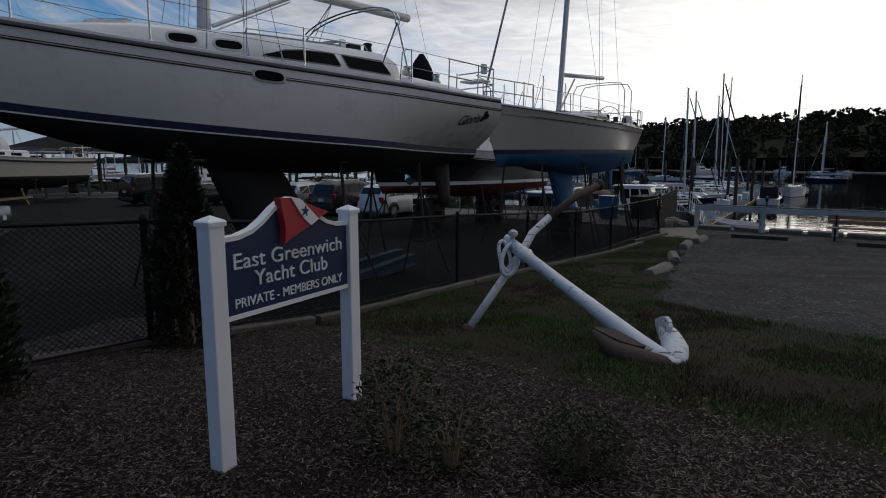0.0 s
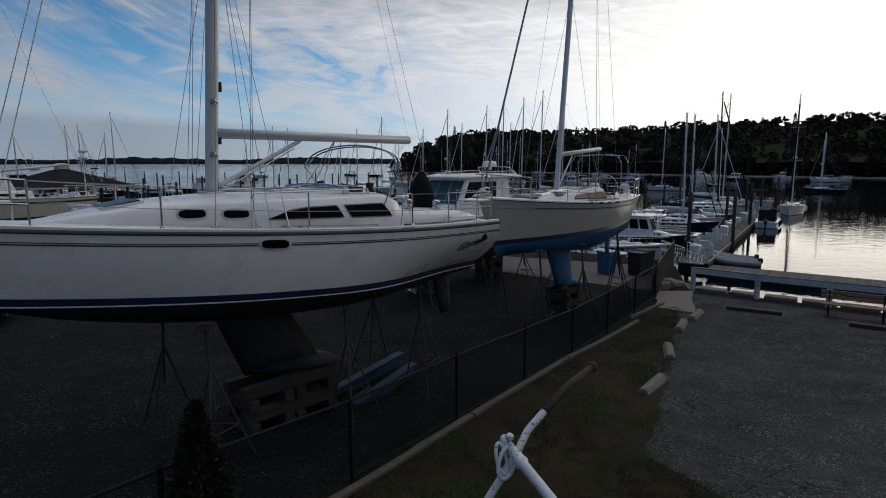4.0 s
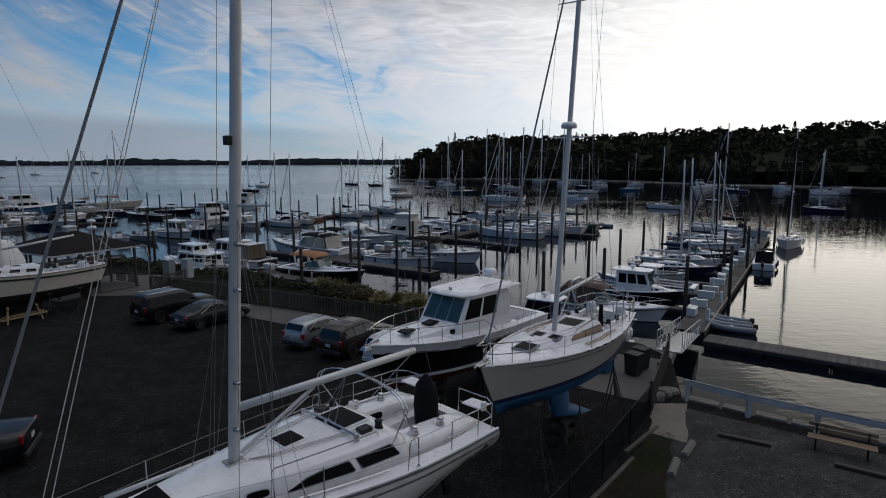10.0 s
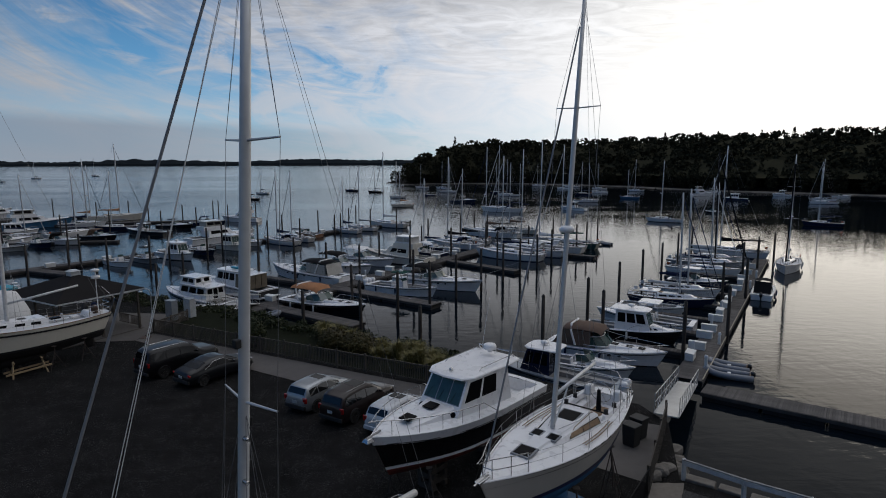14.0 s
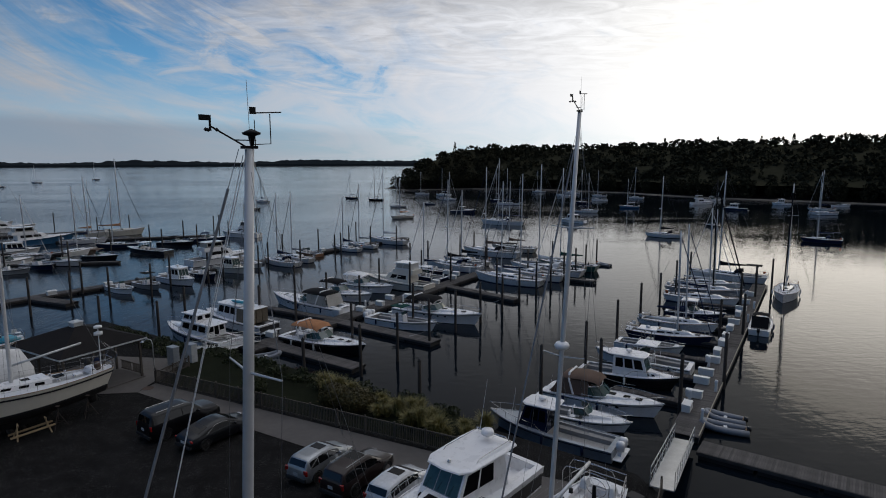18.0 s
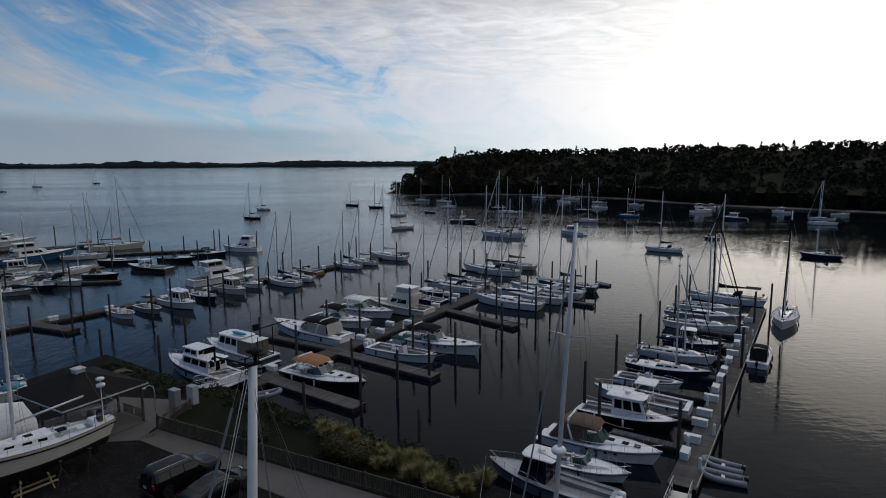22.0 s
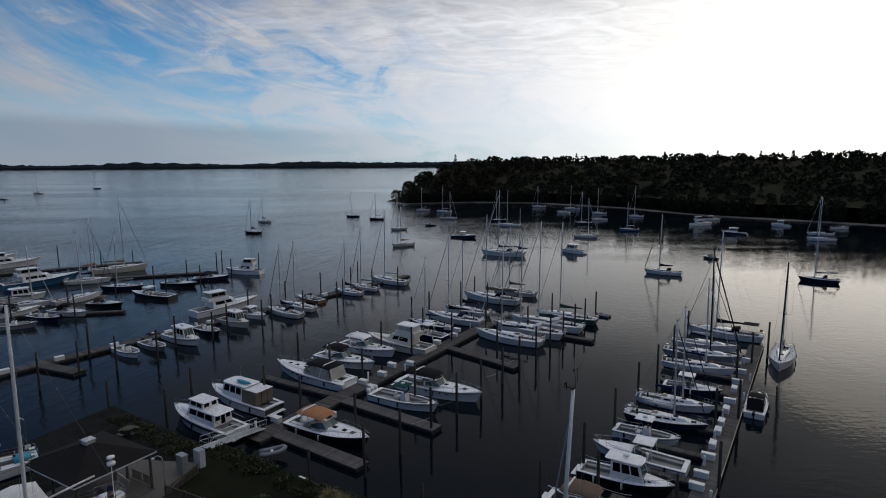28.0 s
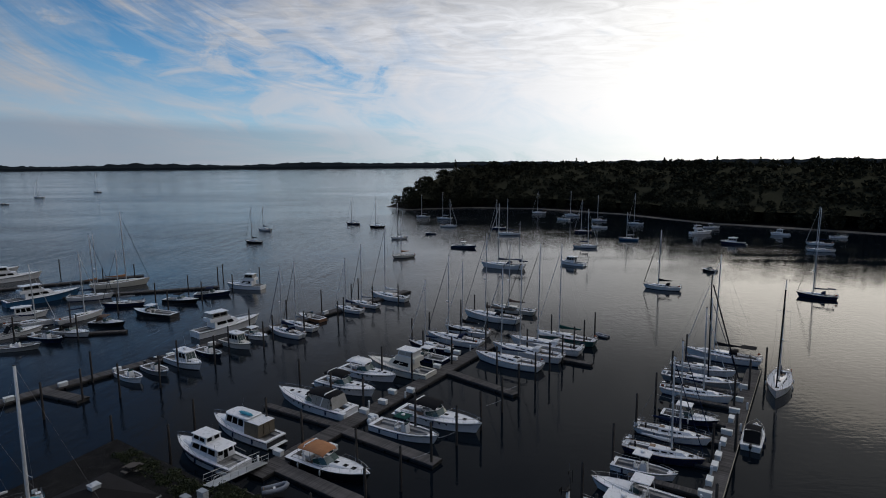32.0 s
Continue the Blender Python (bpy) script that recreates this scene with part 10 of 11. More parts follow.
motorboat("cuddy", 79.1, 300.1, 175, 8.0, "white motorboat on a mooring", WHITE, None, "none", group=MG, far=True)
sloop(62.9, 390.4, 174, 9.2, "white sailboat on a mooring", WHITE, HULLBLUE, None, 13.0, group=MG, far=True)
sloop(79.4, 252.3, 162, 8.4, "low dark sailboat on a mooring", BLUEHULL, None, None, 11.0, group=MG, far=True)
sloop(103.0, 316.3, 150, 8.2, "white sailboat on a mooring", WHITE, HULLBLUE, None, 15.5, group=MG, far=True)
motorboat("fly", 119.0, 271.8, 8, 10.7, "white flybridge boat on a mooring", WHITE, None, group=MG, far=True)
motorboat("cuddy", 134.7, 295.7, -5, 8.0, "white motorboat on a mooring", WHITE, None, "hard", group=MG, far=True)
motorboat("pilot", 116.6, 236.6, 152, 9.4, "dark-hulled motorboat on a mooring", NAVY, None, group=MG, far=True)
motorboat("pilot", 151.6, 265.2, 155, 7.6, "small white cabin boat on a mooring", WHITE, None, group=MG, far=True)
sloop(148.7, 232.1, 150, 9.6, "white sailboat on a mooring", WHITE, HULLBLUE, NAVYCLOTH, 14.0, group=MG, far=True)
sloop(138.6, 215.4, 160, 9.4, "white sailboat on a mooring", WHITE, HULLBLUE, None, 15.0, group=MG, far=True)
motorboat("cuddy", 170.7, 253.7, -26, 7.0, "white motorboat on a mooring", WHITE, None, "none", group=MG, far=True)
sloop(-433.9, 634.2, 172, 12.2, "far white sailboat on a mooring", WHITE, HULLBLUE, None, 18.0, group=MG, far=True)
sloop(-442.5, 757.5, 170, 11.0, "far dark sailboat on a mooring", NAVY, None, None, 22.0, group=MG, far=True)
motorboat("launch", -391.6, 526.0, 173, 7.8, "far dark launch on open water", NAVY, None, "none", group=MG, far=True)

# ---- piles, dock gear, dinghies, planting ----
PILES_RIGHT = [(13.3, 53.4), (13.2, 47.8), (18.7, 61.8), (23.9, 69.9), (29.2, 78.0), (34.7, 86.5), (40.5, 95.6), (18.4, 43.9), (24.4, 49.3), (29.7, 61.7), (39.5, 76.8), (49.9, 88.2), (7.9, 45.9), (33.4, 64.0), (44.5, 82.6)]
PILES_MIDDLE = [(-17.0, 66.5), (-16.0, 79.5), (-11.1, 76.8), (-3.7, 70.3), (-1.5, 62.1), (1.4, 67.0), (4.6, 71.1), (7.8, 76.4), (10.7, 81.7), (-9.7, 61.3), (-4.6, 57.0), (-11.8, 48.3), (-7.6, 52.7), (-1.8, 42.6), (-9.9, 89.8), (-5.0, 87.2), (1.2, 94.6), (-21.6, 84.4)]
PILES_BASIN = [(-53.9, 75.3), (-52.1, 81.0), (-55.2, 88.7), (-47.6, 82.6), (-38.7, 64.9), (-31.1, 62.8), (-31.2, 69.7), (-22.1, 69.5), (-43.5, 86.4), (-44.0, 93.7), (-39.1, 96.8), (-38.6, 102.2)]
PILES_LEFT = [(-119.8, 181.3), (-112.6, 179.8), (-96.6, 164.3), (-90.9, 170.6), (-75.2, 132.6), (-64.2, 134.0), (-71.0, 142.0), (-67.2, 152.1), (-60.5, 144.3), (-63.8, 163.6), (-64.4, 169.2), (-56.2, 153.9), (-52.1, 164.0), (-79.3, 121.8), (-71.6, 111.7), (-83.1, 110.4), (-38.9, 114.6), (-33.3, 105.2), (-33.1, 110.5)]
PILES_FAR = [(-28.2, 132.6), (-22.5, 140.0), (-21.8, 147.0), (-22.5, 121.8), (-21.9, 125.4), (-16.9, 136.5), (-11.1, 139.5), (-27.7, 113.3), (-33.9, 123.7), (-6.0, 106.3), (-2.9, 112.1), (-3.7, 99.2), (3.5, 122.4), (6.7, 127.1), (8.9, 119.1)]
PILES_CLUSTER = [(1.2, 95.0), (7.4, 102.1), (8.3, 90.2), (13.9, 86.7), (16.8, 90.9), (19.9, 96.1), (22.9, 100.8), (25.6, 104.9), (28.9, 110.1), (20.3, 108.7), (14.5, 99.7)]
for k, (px, py) in enumerate(PILES_RIGHT + PILES_MIDDLE + PILES_BASIN + PILES_LEFT + PILES_FAR + PILES_CLUSTER):
    pile(px, py, 1.9 + 0.35 * noise.noise((px * 0.7, py * 0.7, 0)), 1.6 * noise.noise((px, 3, 0)), 360 * noise.noise((px, py, 9)))

for s in (4.6, 7.6, 11.2, 13.6, 17.6, 20.4, 24.0, 26.6, 30.6, 33.6, 38.0, 41.0, 45.5, 51.0):
    p = R_START + ALONG * s - ACROSS * 0.62
    dock_box(p.x, p.y, 57.6 + 90 * (int(s) % 2))
for s in (3.0, 6.4, 9.8, 16.0, 22.4, 28.6, 35.4, 43.0, 50.0):
    p = R_START + ALONG * s + ACROSS * (0.72 if int(s) % 2 else -0.75)
    power_post(p.x, p.y, 57.6)
for px, py in ((-13.2, 65.2), (-15.6, 63.0), (-14.9, 64.8), (-13.6, 74.0), (-10.8, 75.4), (-9.4, 73.4), (-8.6, 78.4), (-7.6, 82.0), (-5.0, 82.6), (0.6, 101.0), (2.2, 99.8), (1.6, 96.8), (-1.2, 92.8), (-4.6, 90.6), (-19.2, 64.0), (-18.9, 53.5), (-13.0, 50.4)):
    dock_box(px, py, 57.6 if int(px * 10) % 2 else -32.4)
for px, py in ((-16.2, 65.0), (-15.2, 65.6), (-10.4, 77.2), (-5.6, 80.4), (0.0, 96.0), (4.6, 101.6), (-20.9, 62.0)):
    power_post(px, py, 57.6)
for s in (6, 13, 21, 30, 38, 47, 56, 66, 77):
    p = C_START + (C_END - C_START).normalized() * s + ACROSS * 0.7
    dock_box(p.x, p.y, 53)


DARKFLOOR = surface("dinghy_floor", (0.06, 0.065, 0.07), 0.7, dark=0.6, grain=6)


def dinghy(x, y, turn, label, length=3.0, z=WATER_Z, motor=True):
    ob = thing("inflatable_dinghy", pose(x, y, z, 0, 0, turn), label, "dinghy", "inflatable dinghies")
    h = length / 2
    bm = bmesh.new()
    side = [(-h, 0.42, 0.22), (-h * 0.6, 0.47, 0.22), (-h * 0.1, 0.50, 0.24), (h * 0.35, 0.49, 0.30), (h * 0.62, 0.42, 0.38), (h * 0.80, 0.27, 0.46)]
    tube(bm, side + [(h * 0.88, 0.0, 0.50)] + [(x, -y, z) for x, y, z in reversed(side)], 0.24, 12)
    part("tube", bm, RUBBER, ob, smooth=True)
    bm = bmesh.new()
    box(bm, (-0.1, 0, 0.20), (length * 0.84, 0.8, 0.06))
    part("floor", bm, DARKFLOOR, ob)
    bm = bmesh.new()
    box(bm, (-h + 0.2, 0, 0.25), (0.05, 0.85, 0.4), bevel=0.01)
    part("transom", bm, TEAK, ob)
    bm = bmesh.new()
    box(bm, (-0.1, 0, 0.32), (0.25, 0.95, 0.04), bevel=0.01)
    part("thwart", bm, DOCKBOX, ob)
    if motor:
        outboard(ob, -h + 0.05, 0, 0.05, 0.6, BLACKHULL)


dinghy(21.4, 42.9, 150, "grey inflatable dinghy with outboard beside the dock")
dinghy(20.6, 41.2, 156, "grey inflatable dinghy with outboard beside the dock", 3.3)
dinghy(-17.4, 56.4, 20, "pale grey inflatable dinghy lying on the landing float", 2.7, DOCK_Z + 0.02, False)
dinghy(30.6, 111.0, 140, "grey inflatable dinghy behind a sailboat", 2.6, WATER_Z, False)

# kayak on a cabin roof
bm = bmesh.new()
rings(bm, [[(x, w * math.cos(a), 0.16 * w2 * math.sin(a)) for a in (2 * math.pi * k / 8 for k in range(8))] for x, w, w2 in ((-1.3, 0.03, 0.2), (-0.8, 0.26, 0.9), (0, 0.34, 1), (0.8, 0.26, 0.9), (1.3, 0.03, 0.2))])
single("kayak", bm, TEALCLOTH, "turquoise kayak lying on a cabin roof", "kayak", m=pose(-24.55, 69.3, 0.26, 0, 0, 148), smooth=True)

# mooring lines
def mooring_line(a, b, sag, label="pale mooring rope between boat and dock"):
    a, b = Vector(a), Vector(b)
    bm = bmesh.new()
    tube(bm, [a.lerp(b, u) - Vector((0, 0, sag * 4 * u * (1 - u))) for u in (0, 0.2, 0.4, 0.6, 0.8, 1)], 0.014, 4)
    single("mooring_rope", bm, SAILCLOTH, label, "rope", "mooring ropes")


for k, (px, py) in enumerate(PILES_RIGHT[:7]):
    mooring_line((px, py, -1.2), (px + 2.6 * ACROSS.x + 1.2 * ALONG.x, py + 2.6 * ACROSS.y + 1.2 * ALONG.y, -1.9), 0.12)
for px, py in PILES_MIDDLE[3:9]:
    mooring_line((px, py, -1.2), (px - 1.6 * ACROSS.x - 1.6 * ALONG.x, py - 1.6 * ACROSS.y - 1.6 * ALONG.y, -1.8), 0.1)

# the steel beams and saw horse in the yard
for x, y, turn, ln, z in ((-1.85, 12.55, 59.7, 3.3, 0.14), (-1.2, 12.1, 64.0, 2.4, 0.13)):
    bm = bmesh.new()
    g = land(x, y)
    m = pose(x, y, g + z, 0, -2, turn)
    box(bm, (0, 0, 0.11), (ln, 0.2, 0.02), m)
    box(bm, (0, 0, 0), (ln, 0.02, 0.22), m)
    box(bm, (0, 0, -0.11), (ln, 0.2, 0.02), m)
    single("steel_beam", bm, BEAMBLUE, "blue painted steel beam lying on the gravel", "steel beam", "blue beams")
PINE = surface("new_pine", (0.42, 0.30, 0.17), 0.7, vary=0.1)
horse = thing("saw_horse", pose(-26.9, 36.7, land(0, 38), 0, 0, 47), "pale timber trestle with long rails", "trestle")
for y in (-0.35, 0.35):
    bm = bmesh.new()
    box(bm, (0, y, 0.35), (2.5, 0.08, 0.11), pose(0, 0, 0, 0, -4, 0))
    part("rail", bm, PINE, horse)
for x in (-0.95, 0.95):
    for y in (-0.45, 0.45):
        bm = bmesh.new()
        tube(bm, [(x, y * 1.2, 0), (x * 0.8, -y * 0.4, 0.95)], 0.05, 5)
        part("leg", bm, PINE, horse)
bm = bmesh.new()
lathe(bm, [(0.41, 0), (0.42, 0.02), (0.37, 0.025)], 20)
single("manhole_cover", bm, RUST, "dark round iron cover in the walk", "manhole cover", kind="structure", m=pose(-23.25, 44.6, land(0, 44) + 0.042))
lamp = thing("lamp_post", pose(-23.4, 46.1, land(0, 47)), "slim grey lamp post with a curved arm beside the fence", "lamp post")
bm = bmesh.new()
tube(bm, [(0, 0, 0), (0, 0, 3.2), (-0.1, 0, 3.5), (-0.4, 0, 3.6), (-0.8, 0, 3.4)], 0.04, 7)
part("pole", bm, GALV, lamp)
bm = bmesh.new()
lathe(bm, [(0.05, 0.1), (0.16, 0.0), (0.15, -0.04)], 10, pose(-0.82, 0, 3.35))
part("shade", bm, GALV, lamp)
for x, y, h, lab in ((-23.6, 49.9, 1.7, "blue-grey utility cabinet beside the gangway"), (-22.5, 51.0, 1.6, "white utility cabinet beside the gangway")):
    cab = thing("utility_cabinet", pose(x, y, land(0, 50), 0, 0, 57), lab, "cabinet", "utility cabinets")
    bm = bmesh.new()
    box(bm, (0, 0, h / 2), (0.6, 0.95, h), bevel=0.03)
    part("body", bm, OLDWHITE if "white" in lab else GREYHULL, cab)
    bm = bmesh.new()
    box(bm, (0, 0, h + 0.04), (0.65, 1.0, 0.06), bevel=0.02)
    part("top", bm, GREYHULL, cab)
# bins and a dark crate by the gangway head
for x, y, lab in ((8.9, 26.6, "black plastic bin beside the yard gate"), (9.5, 27.4, "black plastic bin beside the yard gate"), (7.6, 27.0, "blue plastic bin beside the yard gate")):
    b2 = thing("wheeled_bin", pose(x, y, land(0, 26) + 0.03, 0, 0, 40), lab, "bin", "wheeled bins")
    bm = bmesh.new()
    box(bm, (0, 0, 0.5), (0.55, 0.6, 0.95), taper=(1.15, 1.15), bevel=0.03)
    part("body", bm, BLACKRUBBER if "black" in lab else BLUEHULL, b2)
    bm = bmesh.new()
    box(bm, (0, 0, 1.02), (0.68, 0.74, 0.08), bevel=0.03)
    part("lid", bm, BLACKRUBBER if "black" in lab else BLUEHULL, b2)


def scatter(name, count, place, make, material, label, category, seed):
    """Many small loose pieces as one mesh."""
    rng = random.Random(seed)
    verts, faces = [], []
    while len(faces) < count:
        p = place(rng)
        if p:
            make(rng, Vector(p), verts, faces)
    return sheet_from(name, verts, faces, material, None, label, category, "stuff")


def chip(rng, p, verts, faces):
    a, s = rng.uniform(0, 6.3), rng.uniform(0.004, 0.016)
    d = Vector((math.cos(a), math.sin(a), rng.uniform(-0.25, 0.45))) * s
    e = Vector((-math.sin(a), math.cos(a), rng.uniform(-0.3, 0.5))) * s * rng.uniform(0.12, 0.32)
    p = p + Vector((0, 0, 0.008))
    i = len(verts)
    verts += [tuple(p - d - e), tuple(p + d - e), tuple(p + d + e), tuple(p - d + e)]
    faces.append((i, i + 1, i + 2, i + 3))


def blade(rng, p, verts, faces):
    a, h = rng.uniform(0, 6.3), 0.014 + 0.045 * rng.random() ** 2
    w = Vector((math.cos(a), math.sin(a), 0)) * rng.uniform(0.003, 0.006)
    lean = Vector((rng.gauss(0, 0.022), rng.gauss(0, 0.022), h))
    i = len(verts)
    verts += [tuple(p - w), tuple(p + w), tuple(p + lean)]
    faces.append((i, i + 1, i + 2))


def reed_clumps():
    """Fountain-like clumps of tall grass on the bank."""
    rng = random.Random(23)
    verts, faces = [], []
    a, b = Vector((-24.0, 50.0)), Vector((1.6, 34.0))
    for k in range(26):
        u = 0.50 + 0.50 * (k + rng.uniform(-0.3, 0.3)) / 26
        c = a.lerp(b, u) + Vector((0.53, 0.85)) * rng.uniform(0.9, 3.4)
        size = rng.uniform(0.7, 1.25)
        for _ in range(420):
            t = rng.uniform(0, 6.3)
            out = Vector((math.cos(t), math.sin(t), 0))
            p = Vector((c.x, c.y, land(0, 40) - 0.08)) + out * rng.uniform(0, 0.28) * size
            h, far = rng.uniform(0.7, 1.35) * size, rng.uniform(0.1, 0.85) * size
            w = Vector((-out.y, out.x, 0)) * 0.016
            mid = p + out * far * 0.35 + Vector((0, 0, h * 0.72))
            tip = p + out * far + Vector((0, 0, h * rng.uniform(0.7, 1.0)))
            i = len(verts)
            verts += [tuple(p - w), tuple(p + w), tuple(mid + w), tuple(mid - w), tuple(tip)]
            faces += [(i, i + 1, i + 2, i + 3), (i + 3, i + 2, i + 4)]
    sheet_from("shore_reeds", verts, faces, LEAF_REED, None, "rounded clumps of tall yellow-green grass on the bank", "reeds", "stuff")


def in_mulch(rng):
    x, y = rng.uniform(-4.2, 3.4), 1.6 + 5.8 * rng.random() ** 1.2
    edge = 7.3 - (x + 2.2) * 0.92
    if y > edge + rng.gauss(0, 0.25):
        return None
    return x, y, land(x, y) + 0.048


def in_lawn(rng):
    x, y = rng.uniform(-2.4, 8.6), rng.uniform(2.2, 20.5)
    if y < 7.2 - (x + 2.2) * 0.92 + rng.gauss(0, 0.2):
        return None
    if x < -1.9 + (y - 7.6) * 0.74 or x > max(3.3 + (y - 8.9) * 0.447, 3.3 + (8.9 - y) * 0.43) + rng.gauss(0, 0.12):
        return None
    if rng.random() > 0.12 + 0.88 * smooth01(-0.25, 0.3, noise.noise((x * 0.9, y * 0.9, 1.0)) + 0.6 * noise.noise((x * 3.1, y * 3.1, 4.0))):
        return None
    if y > 10 and rng.random() < 0.45:
        return None
    return x, y, land(x, y) + 0.025


scatter("mulch_chips", 120000, in_mulch, chip, CHIP, "loose brown bark chips on the bed", "mulch", 21)
scatter("lawn_grass", 170000, in_lawn, blade, LEAF_GRASS, "short patchy lawn grass with bare spots", "grass", 22)
reed_clumps()


def shore_shrubs():
    rng = random.Random(31)
    verts, faces = [], []
    for k in range(150):
        u = rng.uniform(0.0, 0.95)
        a, b = (Vector((-23.4, 53.0)), Vector((1.2, 37.2))) if k < 90 else (Vector((-36.5, 60.6)), Vector((-24.3, 51.6)))
        p = a.lerp(b, u) + Vector((0.53, 0.85)) * rng.uniform(0.2, 2.3)
        h = rng.uniform(0.35, 0.85)
        for _ in range(150):
            v = rng.random()
            t = 6.3 * rng.random()
            rad = h * 0.9 * math.sqrt(max(0.03, 1 - (v - 0.4) ** 2 * 2)) * math.sqrt(rng.random())
            c = Vector((p.x + rad * math.cos(t), p.y + rad * math.sin(t), land(0, 40) - 0.2 + h * v))
            s = rng.uniform(0.05, 0.13)
            d = Vector((rng.gauss(0, 1), rng.gauss(0, 1), rng.gauss(0, 1))).normalized() * s
            e = d.cross(Vector((rng.gauss(0, 1), rng.gauss(0, 1), rng.gauss(0, 1)))).normalized() * s * 0.6
            i = len(verts)
            verts += [tuple(c - d), tuple(c + e), tuple(c + d), tuple(c - e)]
            faces.append((i, i + 1, i + 2, i + 3))
    sheet_from("shore_shrubs", verts, faces, LEAF_SHRUB, None, "low green shrubs on the bank by the seawall", "shrubs", "stuff")


shore_shrubs()


def round_bush(x, y, wide, high, leaves, label):
    """A bush on the bank: a dome of small leaves over a short trunk."""
    rng = random.Random(int(77 + x))
    ob = thing("bush", pose(x, y, land(0, 42)), label, "bush", "bushes on the bank")
    bm = bmesh.new()
    tube(bm, [(0, 0, 0), (0.03, 0.02, high * 0.45)], 0.08, 6, r_end=0.04)
    part("trunk", bm, SLEEPER, ob)
    bm = bmesh.new()
    for _ in range(2600):
        d = Vector((rng.gauss(0, 1), rng.gauss(0, 1), rng.gauss(0, 1))).normalized()
        r = rng.uniform(0.75, 1.04) + 0.22 * noise.noise(d * 2.5)
        c = Vector((d.x * wide * r, d.y * wide * r, high * (0.5 + d.z * 0.5 * r)))
        u = Vector((rng.gauss(0, 1), rng.gauss(0, 1), rng.gauss(0, 1))).normalized() * rng.uniform(0.05, 0.10)
        v = u.cross(d).normalized() * 0.05
        bm.faces.new([bm.verts.new(c + q) for q in (-u, v, u, -v)])
    part("crown", bm, leaves, ob)


LEAF_GOLD = leafy("yellowing_leaves", (0.022, 0.022, 0.006), (0.10, 0.075, 0.024), skew=1.6)
round_bush(-14.2, 42.5, 0.95, 2.15, LEAF_SHRUB, "round dense evergreen bush on the grass bank")
round_bush(-7.9, 41.0, 1.15, 1.7, LEAF_GOLD, "yellowing autumn bush on the grass bank")
round_bush(-6.2, 40.2, 1.3, 1.6, LEAF_GOLD, "yellow green autumn bush by the seawall")
patch("bank", [(-22.9, 46.1), (1.2, 34.0), (3.4, 37.6), (-22.0, 55.4)], 40, 8, BANKGRASS, 0.03, "rough grass bank between fence and seawall", "grass bank", 0.15)

# ---- the wooded headland and the far shore ----
def crown_mesh(rng, verts, faces, base, height, width, clumps, pine=False):
    """Add a tree's crown of small leaf clumps, and its trunk, to a mesh in the making."""
    x, y, z = base
    i0 = len(verts)
    r = 0.02 * height
    for k in range(5):
        a = 2 * math.pi * k / 5
        verts.append((x + r * math.cos(a), y + r * math.sin(a), z - 1))
    verts.append((x, y, z + height * 0.8))
    for k in range(5):
        faces.append((i0 + k, i0 + (k + 1) % 5, i0 + 5))
    for _ in range(clumps):
        v = rng.random()
        if pine:
            h = 0.25 + 0.75 * v
            rad = width * (1.05 - h) * (0.4 + 0.6 * rng.random())
        else:
            h = 0.08 + 0.92 * v ** 0.8
            rad = width * math.sqrt(max(0.02, 1 - ((h - 0.52) / 0.50) ** 2)) * (0.35 + 0.65 * math.sqrt(rng.random()))
        a = 2 * math.pi * rng.random()
        c = Vector((x + rad * math.cos(a), y + rad * math.sin(a), z + height * h))
        s = (0.11 + 0.12 * rng.random()) * width * (0.7 if pine else 1.0)
        d1 = Vector((rng.gauss(0, 1), rng.gauss(0, 1), rng.gauss(0, 0.6))).normalized() * s
        d2 = d1.cross(Vector((rng.gauss(0, 1), rng.gauss(0, 1), rng.gauss(0, 1)))).normalized() * s
        i = len(verts)
        up = d1.cross(d2).normalized() * s * 0.35
        verts.extend([tuple(c - d1), tuple(c - d2 * 0.9 + up), tuple(c + d1 * 1.1), tuple(c + d2 + up * 0.6), tuple(c + up * 1.6)])
        faces.extend([(i, i + 1, i + 4), (i + 1, i + 2, i + 4), (i + 2, i + 3, i + 4), (i + 3, i, i + 4)])


HEAD_SHORE = [(-46, 464), (-28, 430), (20, 445), (68, 428), (114, 377), (141, 318), (172, 290), (200, 259), (260, 215), (360, 160), (520, 90)]


def head_height(d):
    return WATER_Z + 0.3 + 17.5 * smooth01(0, 70, d)


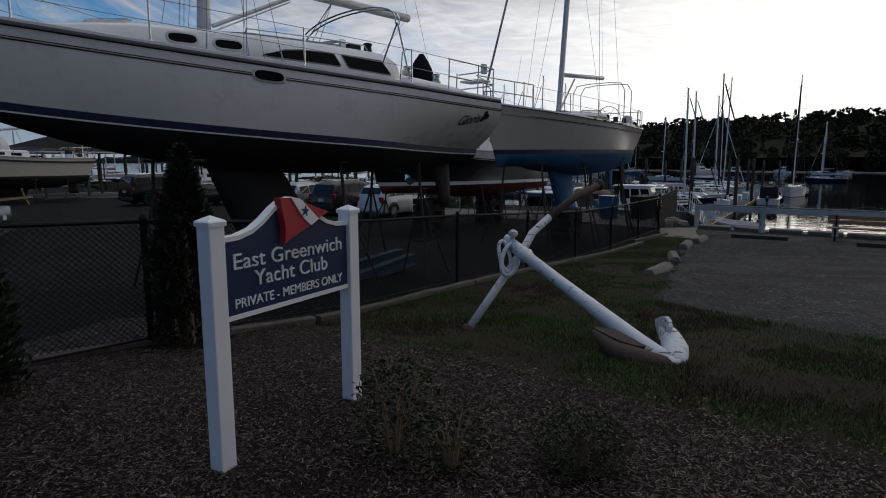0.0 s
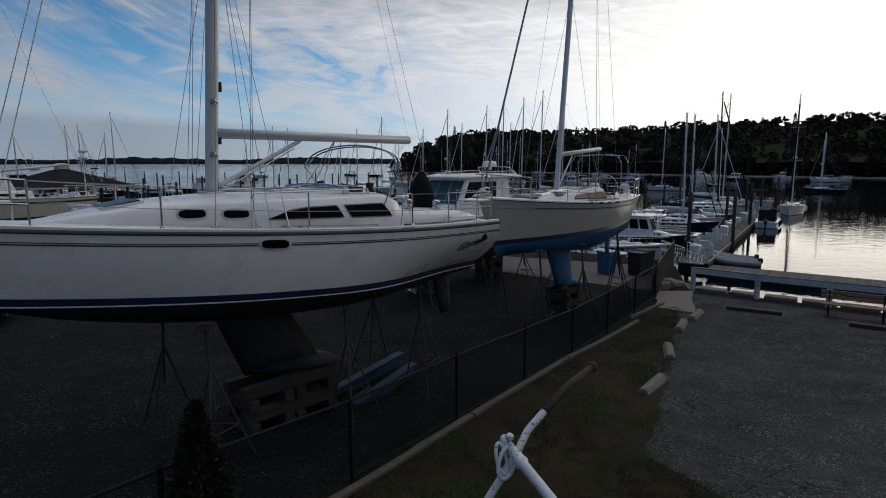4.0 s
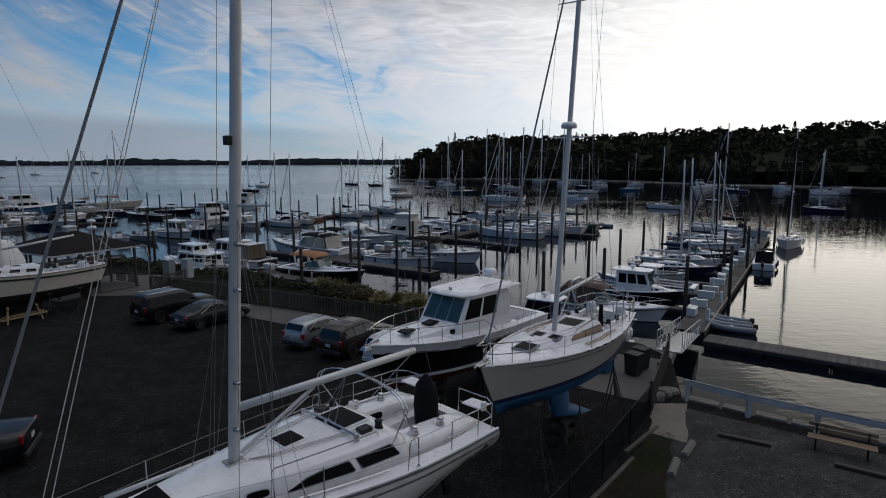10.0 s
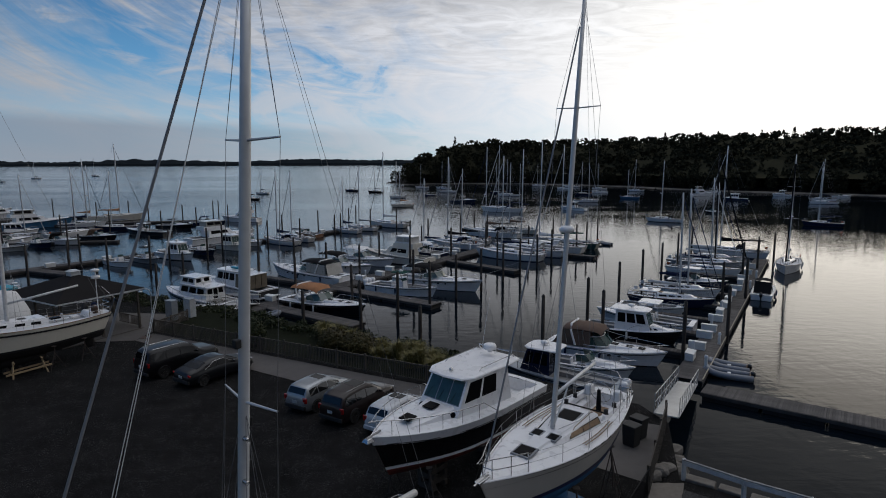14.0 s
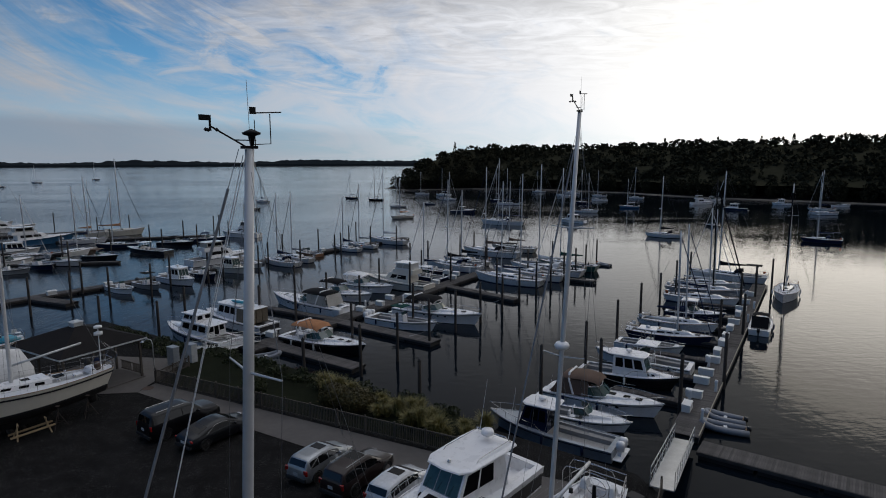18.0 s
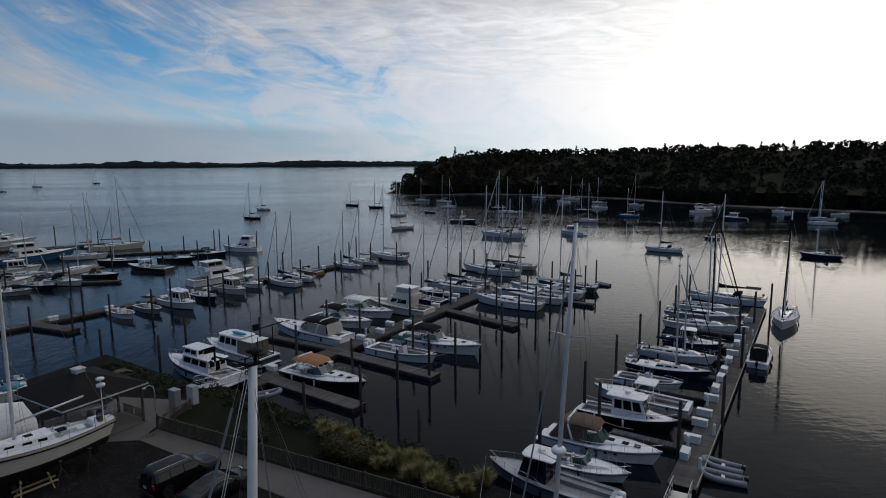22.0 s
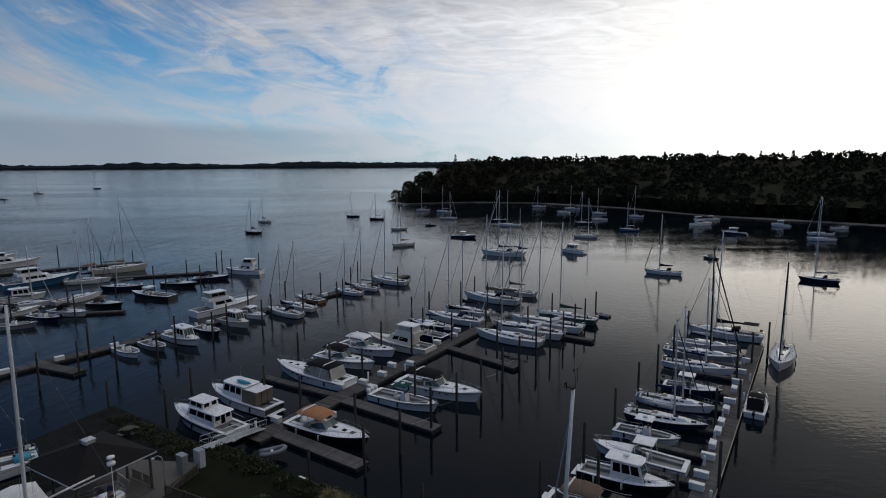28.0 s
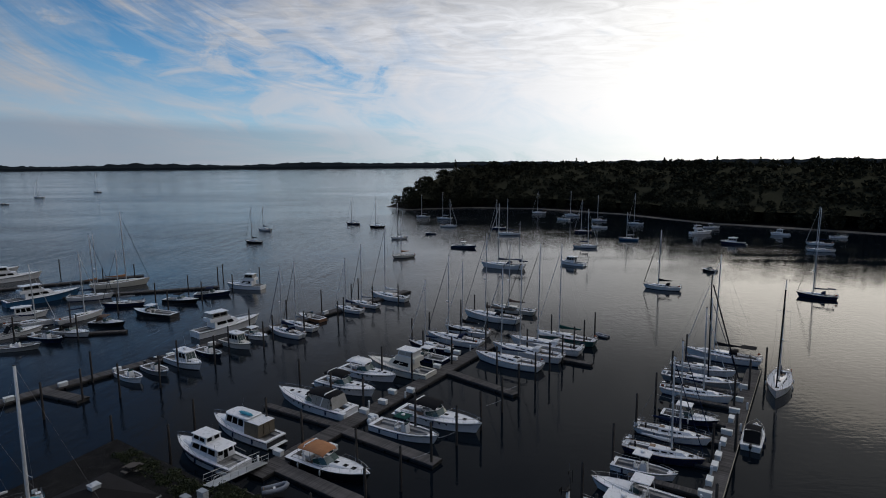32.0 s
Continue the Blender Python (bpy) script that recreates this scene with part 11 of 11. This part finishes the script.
def build_headland():
    rng = random.Random(11)
    # the land itself, rising from the beach
    verts, faces = [], []
    steps = [0, 4, 12, 25, 45, 75, 120, 300]
    pts = []
    for (x0, y0), (x1, y1) in zip(HEAD_SHORE, HEAD_SHORE[1:]):
        pts += [(x0 + (x1 - x0) * k / 6, y0 + (y1 - y0) * k / 6) for k in range(6)]
    pts.append(HEAD_SHORE[-1])
    n = len(steps)
    inward = Vector((0.74, 0.67))
    for x, y in pts:
        for s in steps:
            j = 2.0 * noise.noise((x * 0.05, y * 0.05, s))
            verts.append((x + inward.x * s + j, y + inward.y * s + j, WATER_Z - 0.4 if s == 0 else head_height(s) + 0.15 * j))
    for i in range(len(pts) - 1):
        for j in range(n - 1):
            a = i * n + j
            faces.append((a, a + n, a + n + 1, a + 1))
    strip, quads = [], []
    for x, y in pts:
        w = 2.2 + 1.4 * noise.noise((x * 0.03, y * 0.03, 1)) + 6.0 * (1 - smooth01(-44, 0, x))
        strip += [(x - inward.x * 1.5, y - inward.y * 1.5, WATER_Z - 0.1), (x + inward.x * w, y + inward.y * w, WATER_Z + 0.45)]
    for i in range(len(pts) - 1):
        quads.append((2 * i, 2 * i + 2, 2 * i + 3, 2 * i + 1))
    sheet_from("beach", strip, quads, SAND, None, "narrow pale beach at the foot of the headland", "beach", "structure")
    sheet_from("headland", verts, faces, SOIL, None, "dark wooded headland rising from a narrow beach", "headland", "structure")
    verts, faces = [], []
    total = 0
    for (x0, y0), (x1, y1) in zip(HEAD_SHORE, HEAD_SHORE[1:]):
        run = math.hypot(x1 - x0, y1 - y0)
        k = max(1, int(run / 5.5))
        for i in range(k):
            for depth in (5, 11, 19, 30, 44, 62, 90):
                u = (i + rng.random()) / k
                d = depth + rng.uniform(-5, 6)
                if d < 3:
                    d = 3
                px, py = x0 + (x1 - x0) * u + inward.x * d, y0 + (y1 - y0) * u + inward.y * d
                if (x0, y0) == HEAD_SHORE[0] and (u < 0.30 or u * 30 < d * 0.3):
                    continue
                small = 0.55 + 0.45 * smooth01(2, 30, d)
                pine = rng.random() < 0.12
                hgt = rng.uniform(13.5, 17) * small * (1.15 if pine else 1.0)
                near = 1 if depth < 30 else 0
                crown_mesh(rng, verts, faces, (px, py, head_height(d)), hgt, hgt * (0.24 if pine else 0.40), 170 if depth < 20 else 120, pine)
                total += 1
    # the closed mass of leaves under the crowns
    rows = []
    for x, y in pts[4:]:
        row = []
        for s in (6, 12, 20, 32, 46, 64, 90, 130):
            small = 0.55 + 0.45 * smooth01(2, 30, s)
            z = head_height(s) + 11.4 * small * (1 + 0.22 * noise.noise((x * 0.12, y * 0.12 + s * 0.1, 2)))
            row.append(len(verts))
            verts.append((x + inward.x * s, y + inward.y * s, z))
        rows.append(row)
    for a, b in zip(rows, rows[1:]):
        for j in range(7):
            faces.append((a[j], b[j], b[j + 1], a[j + 1]))
    sheet_from("forest", verts, faces, LEAF_FOREST, None, "dark dense wood of mixed autumn trees on the headland", "forest", "stuff")


def build_far_shore():
    rng = random.Random(5)
    for y0, x0, x1, h, name in ((4300, -4600, 3600, 46, "far_woods"),):
        verts, faces = [], []
        step = 16
        k = int((x1 - x0) / step)
        for i in range(k + 1):
            x = x0 + i * step
            top = WATER_Z + h * (0.75 + 0.35 * noise.noise((x * 0.0016, 3, 0)) + 0.2 * noise.noise((x * 0.011, 9, 0)) + 0.14 * rng.random())
            verts += [(x, y0, WATER_Z - 1), (x, y0 + 4, WATER_Z + h * 0.35), (x, y0 + 25, top)]
        for i in range(k):
            a = 3 * i
            faces += [(a, a + 3, a + 4, a + 1), (a + 1, a + 4, a + 5, a + 2)]
        sheet_from(name, verts, faces, HAZEDWOOD, None, "hazy line of woods on the far shore", "far shore", "stuff")


build_headland()
build_far_shore()
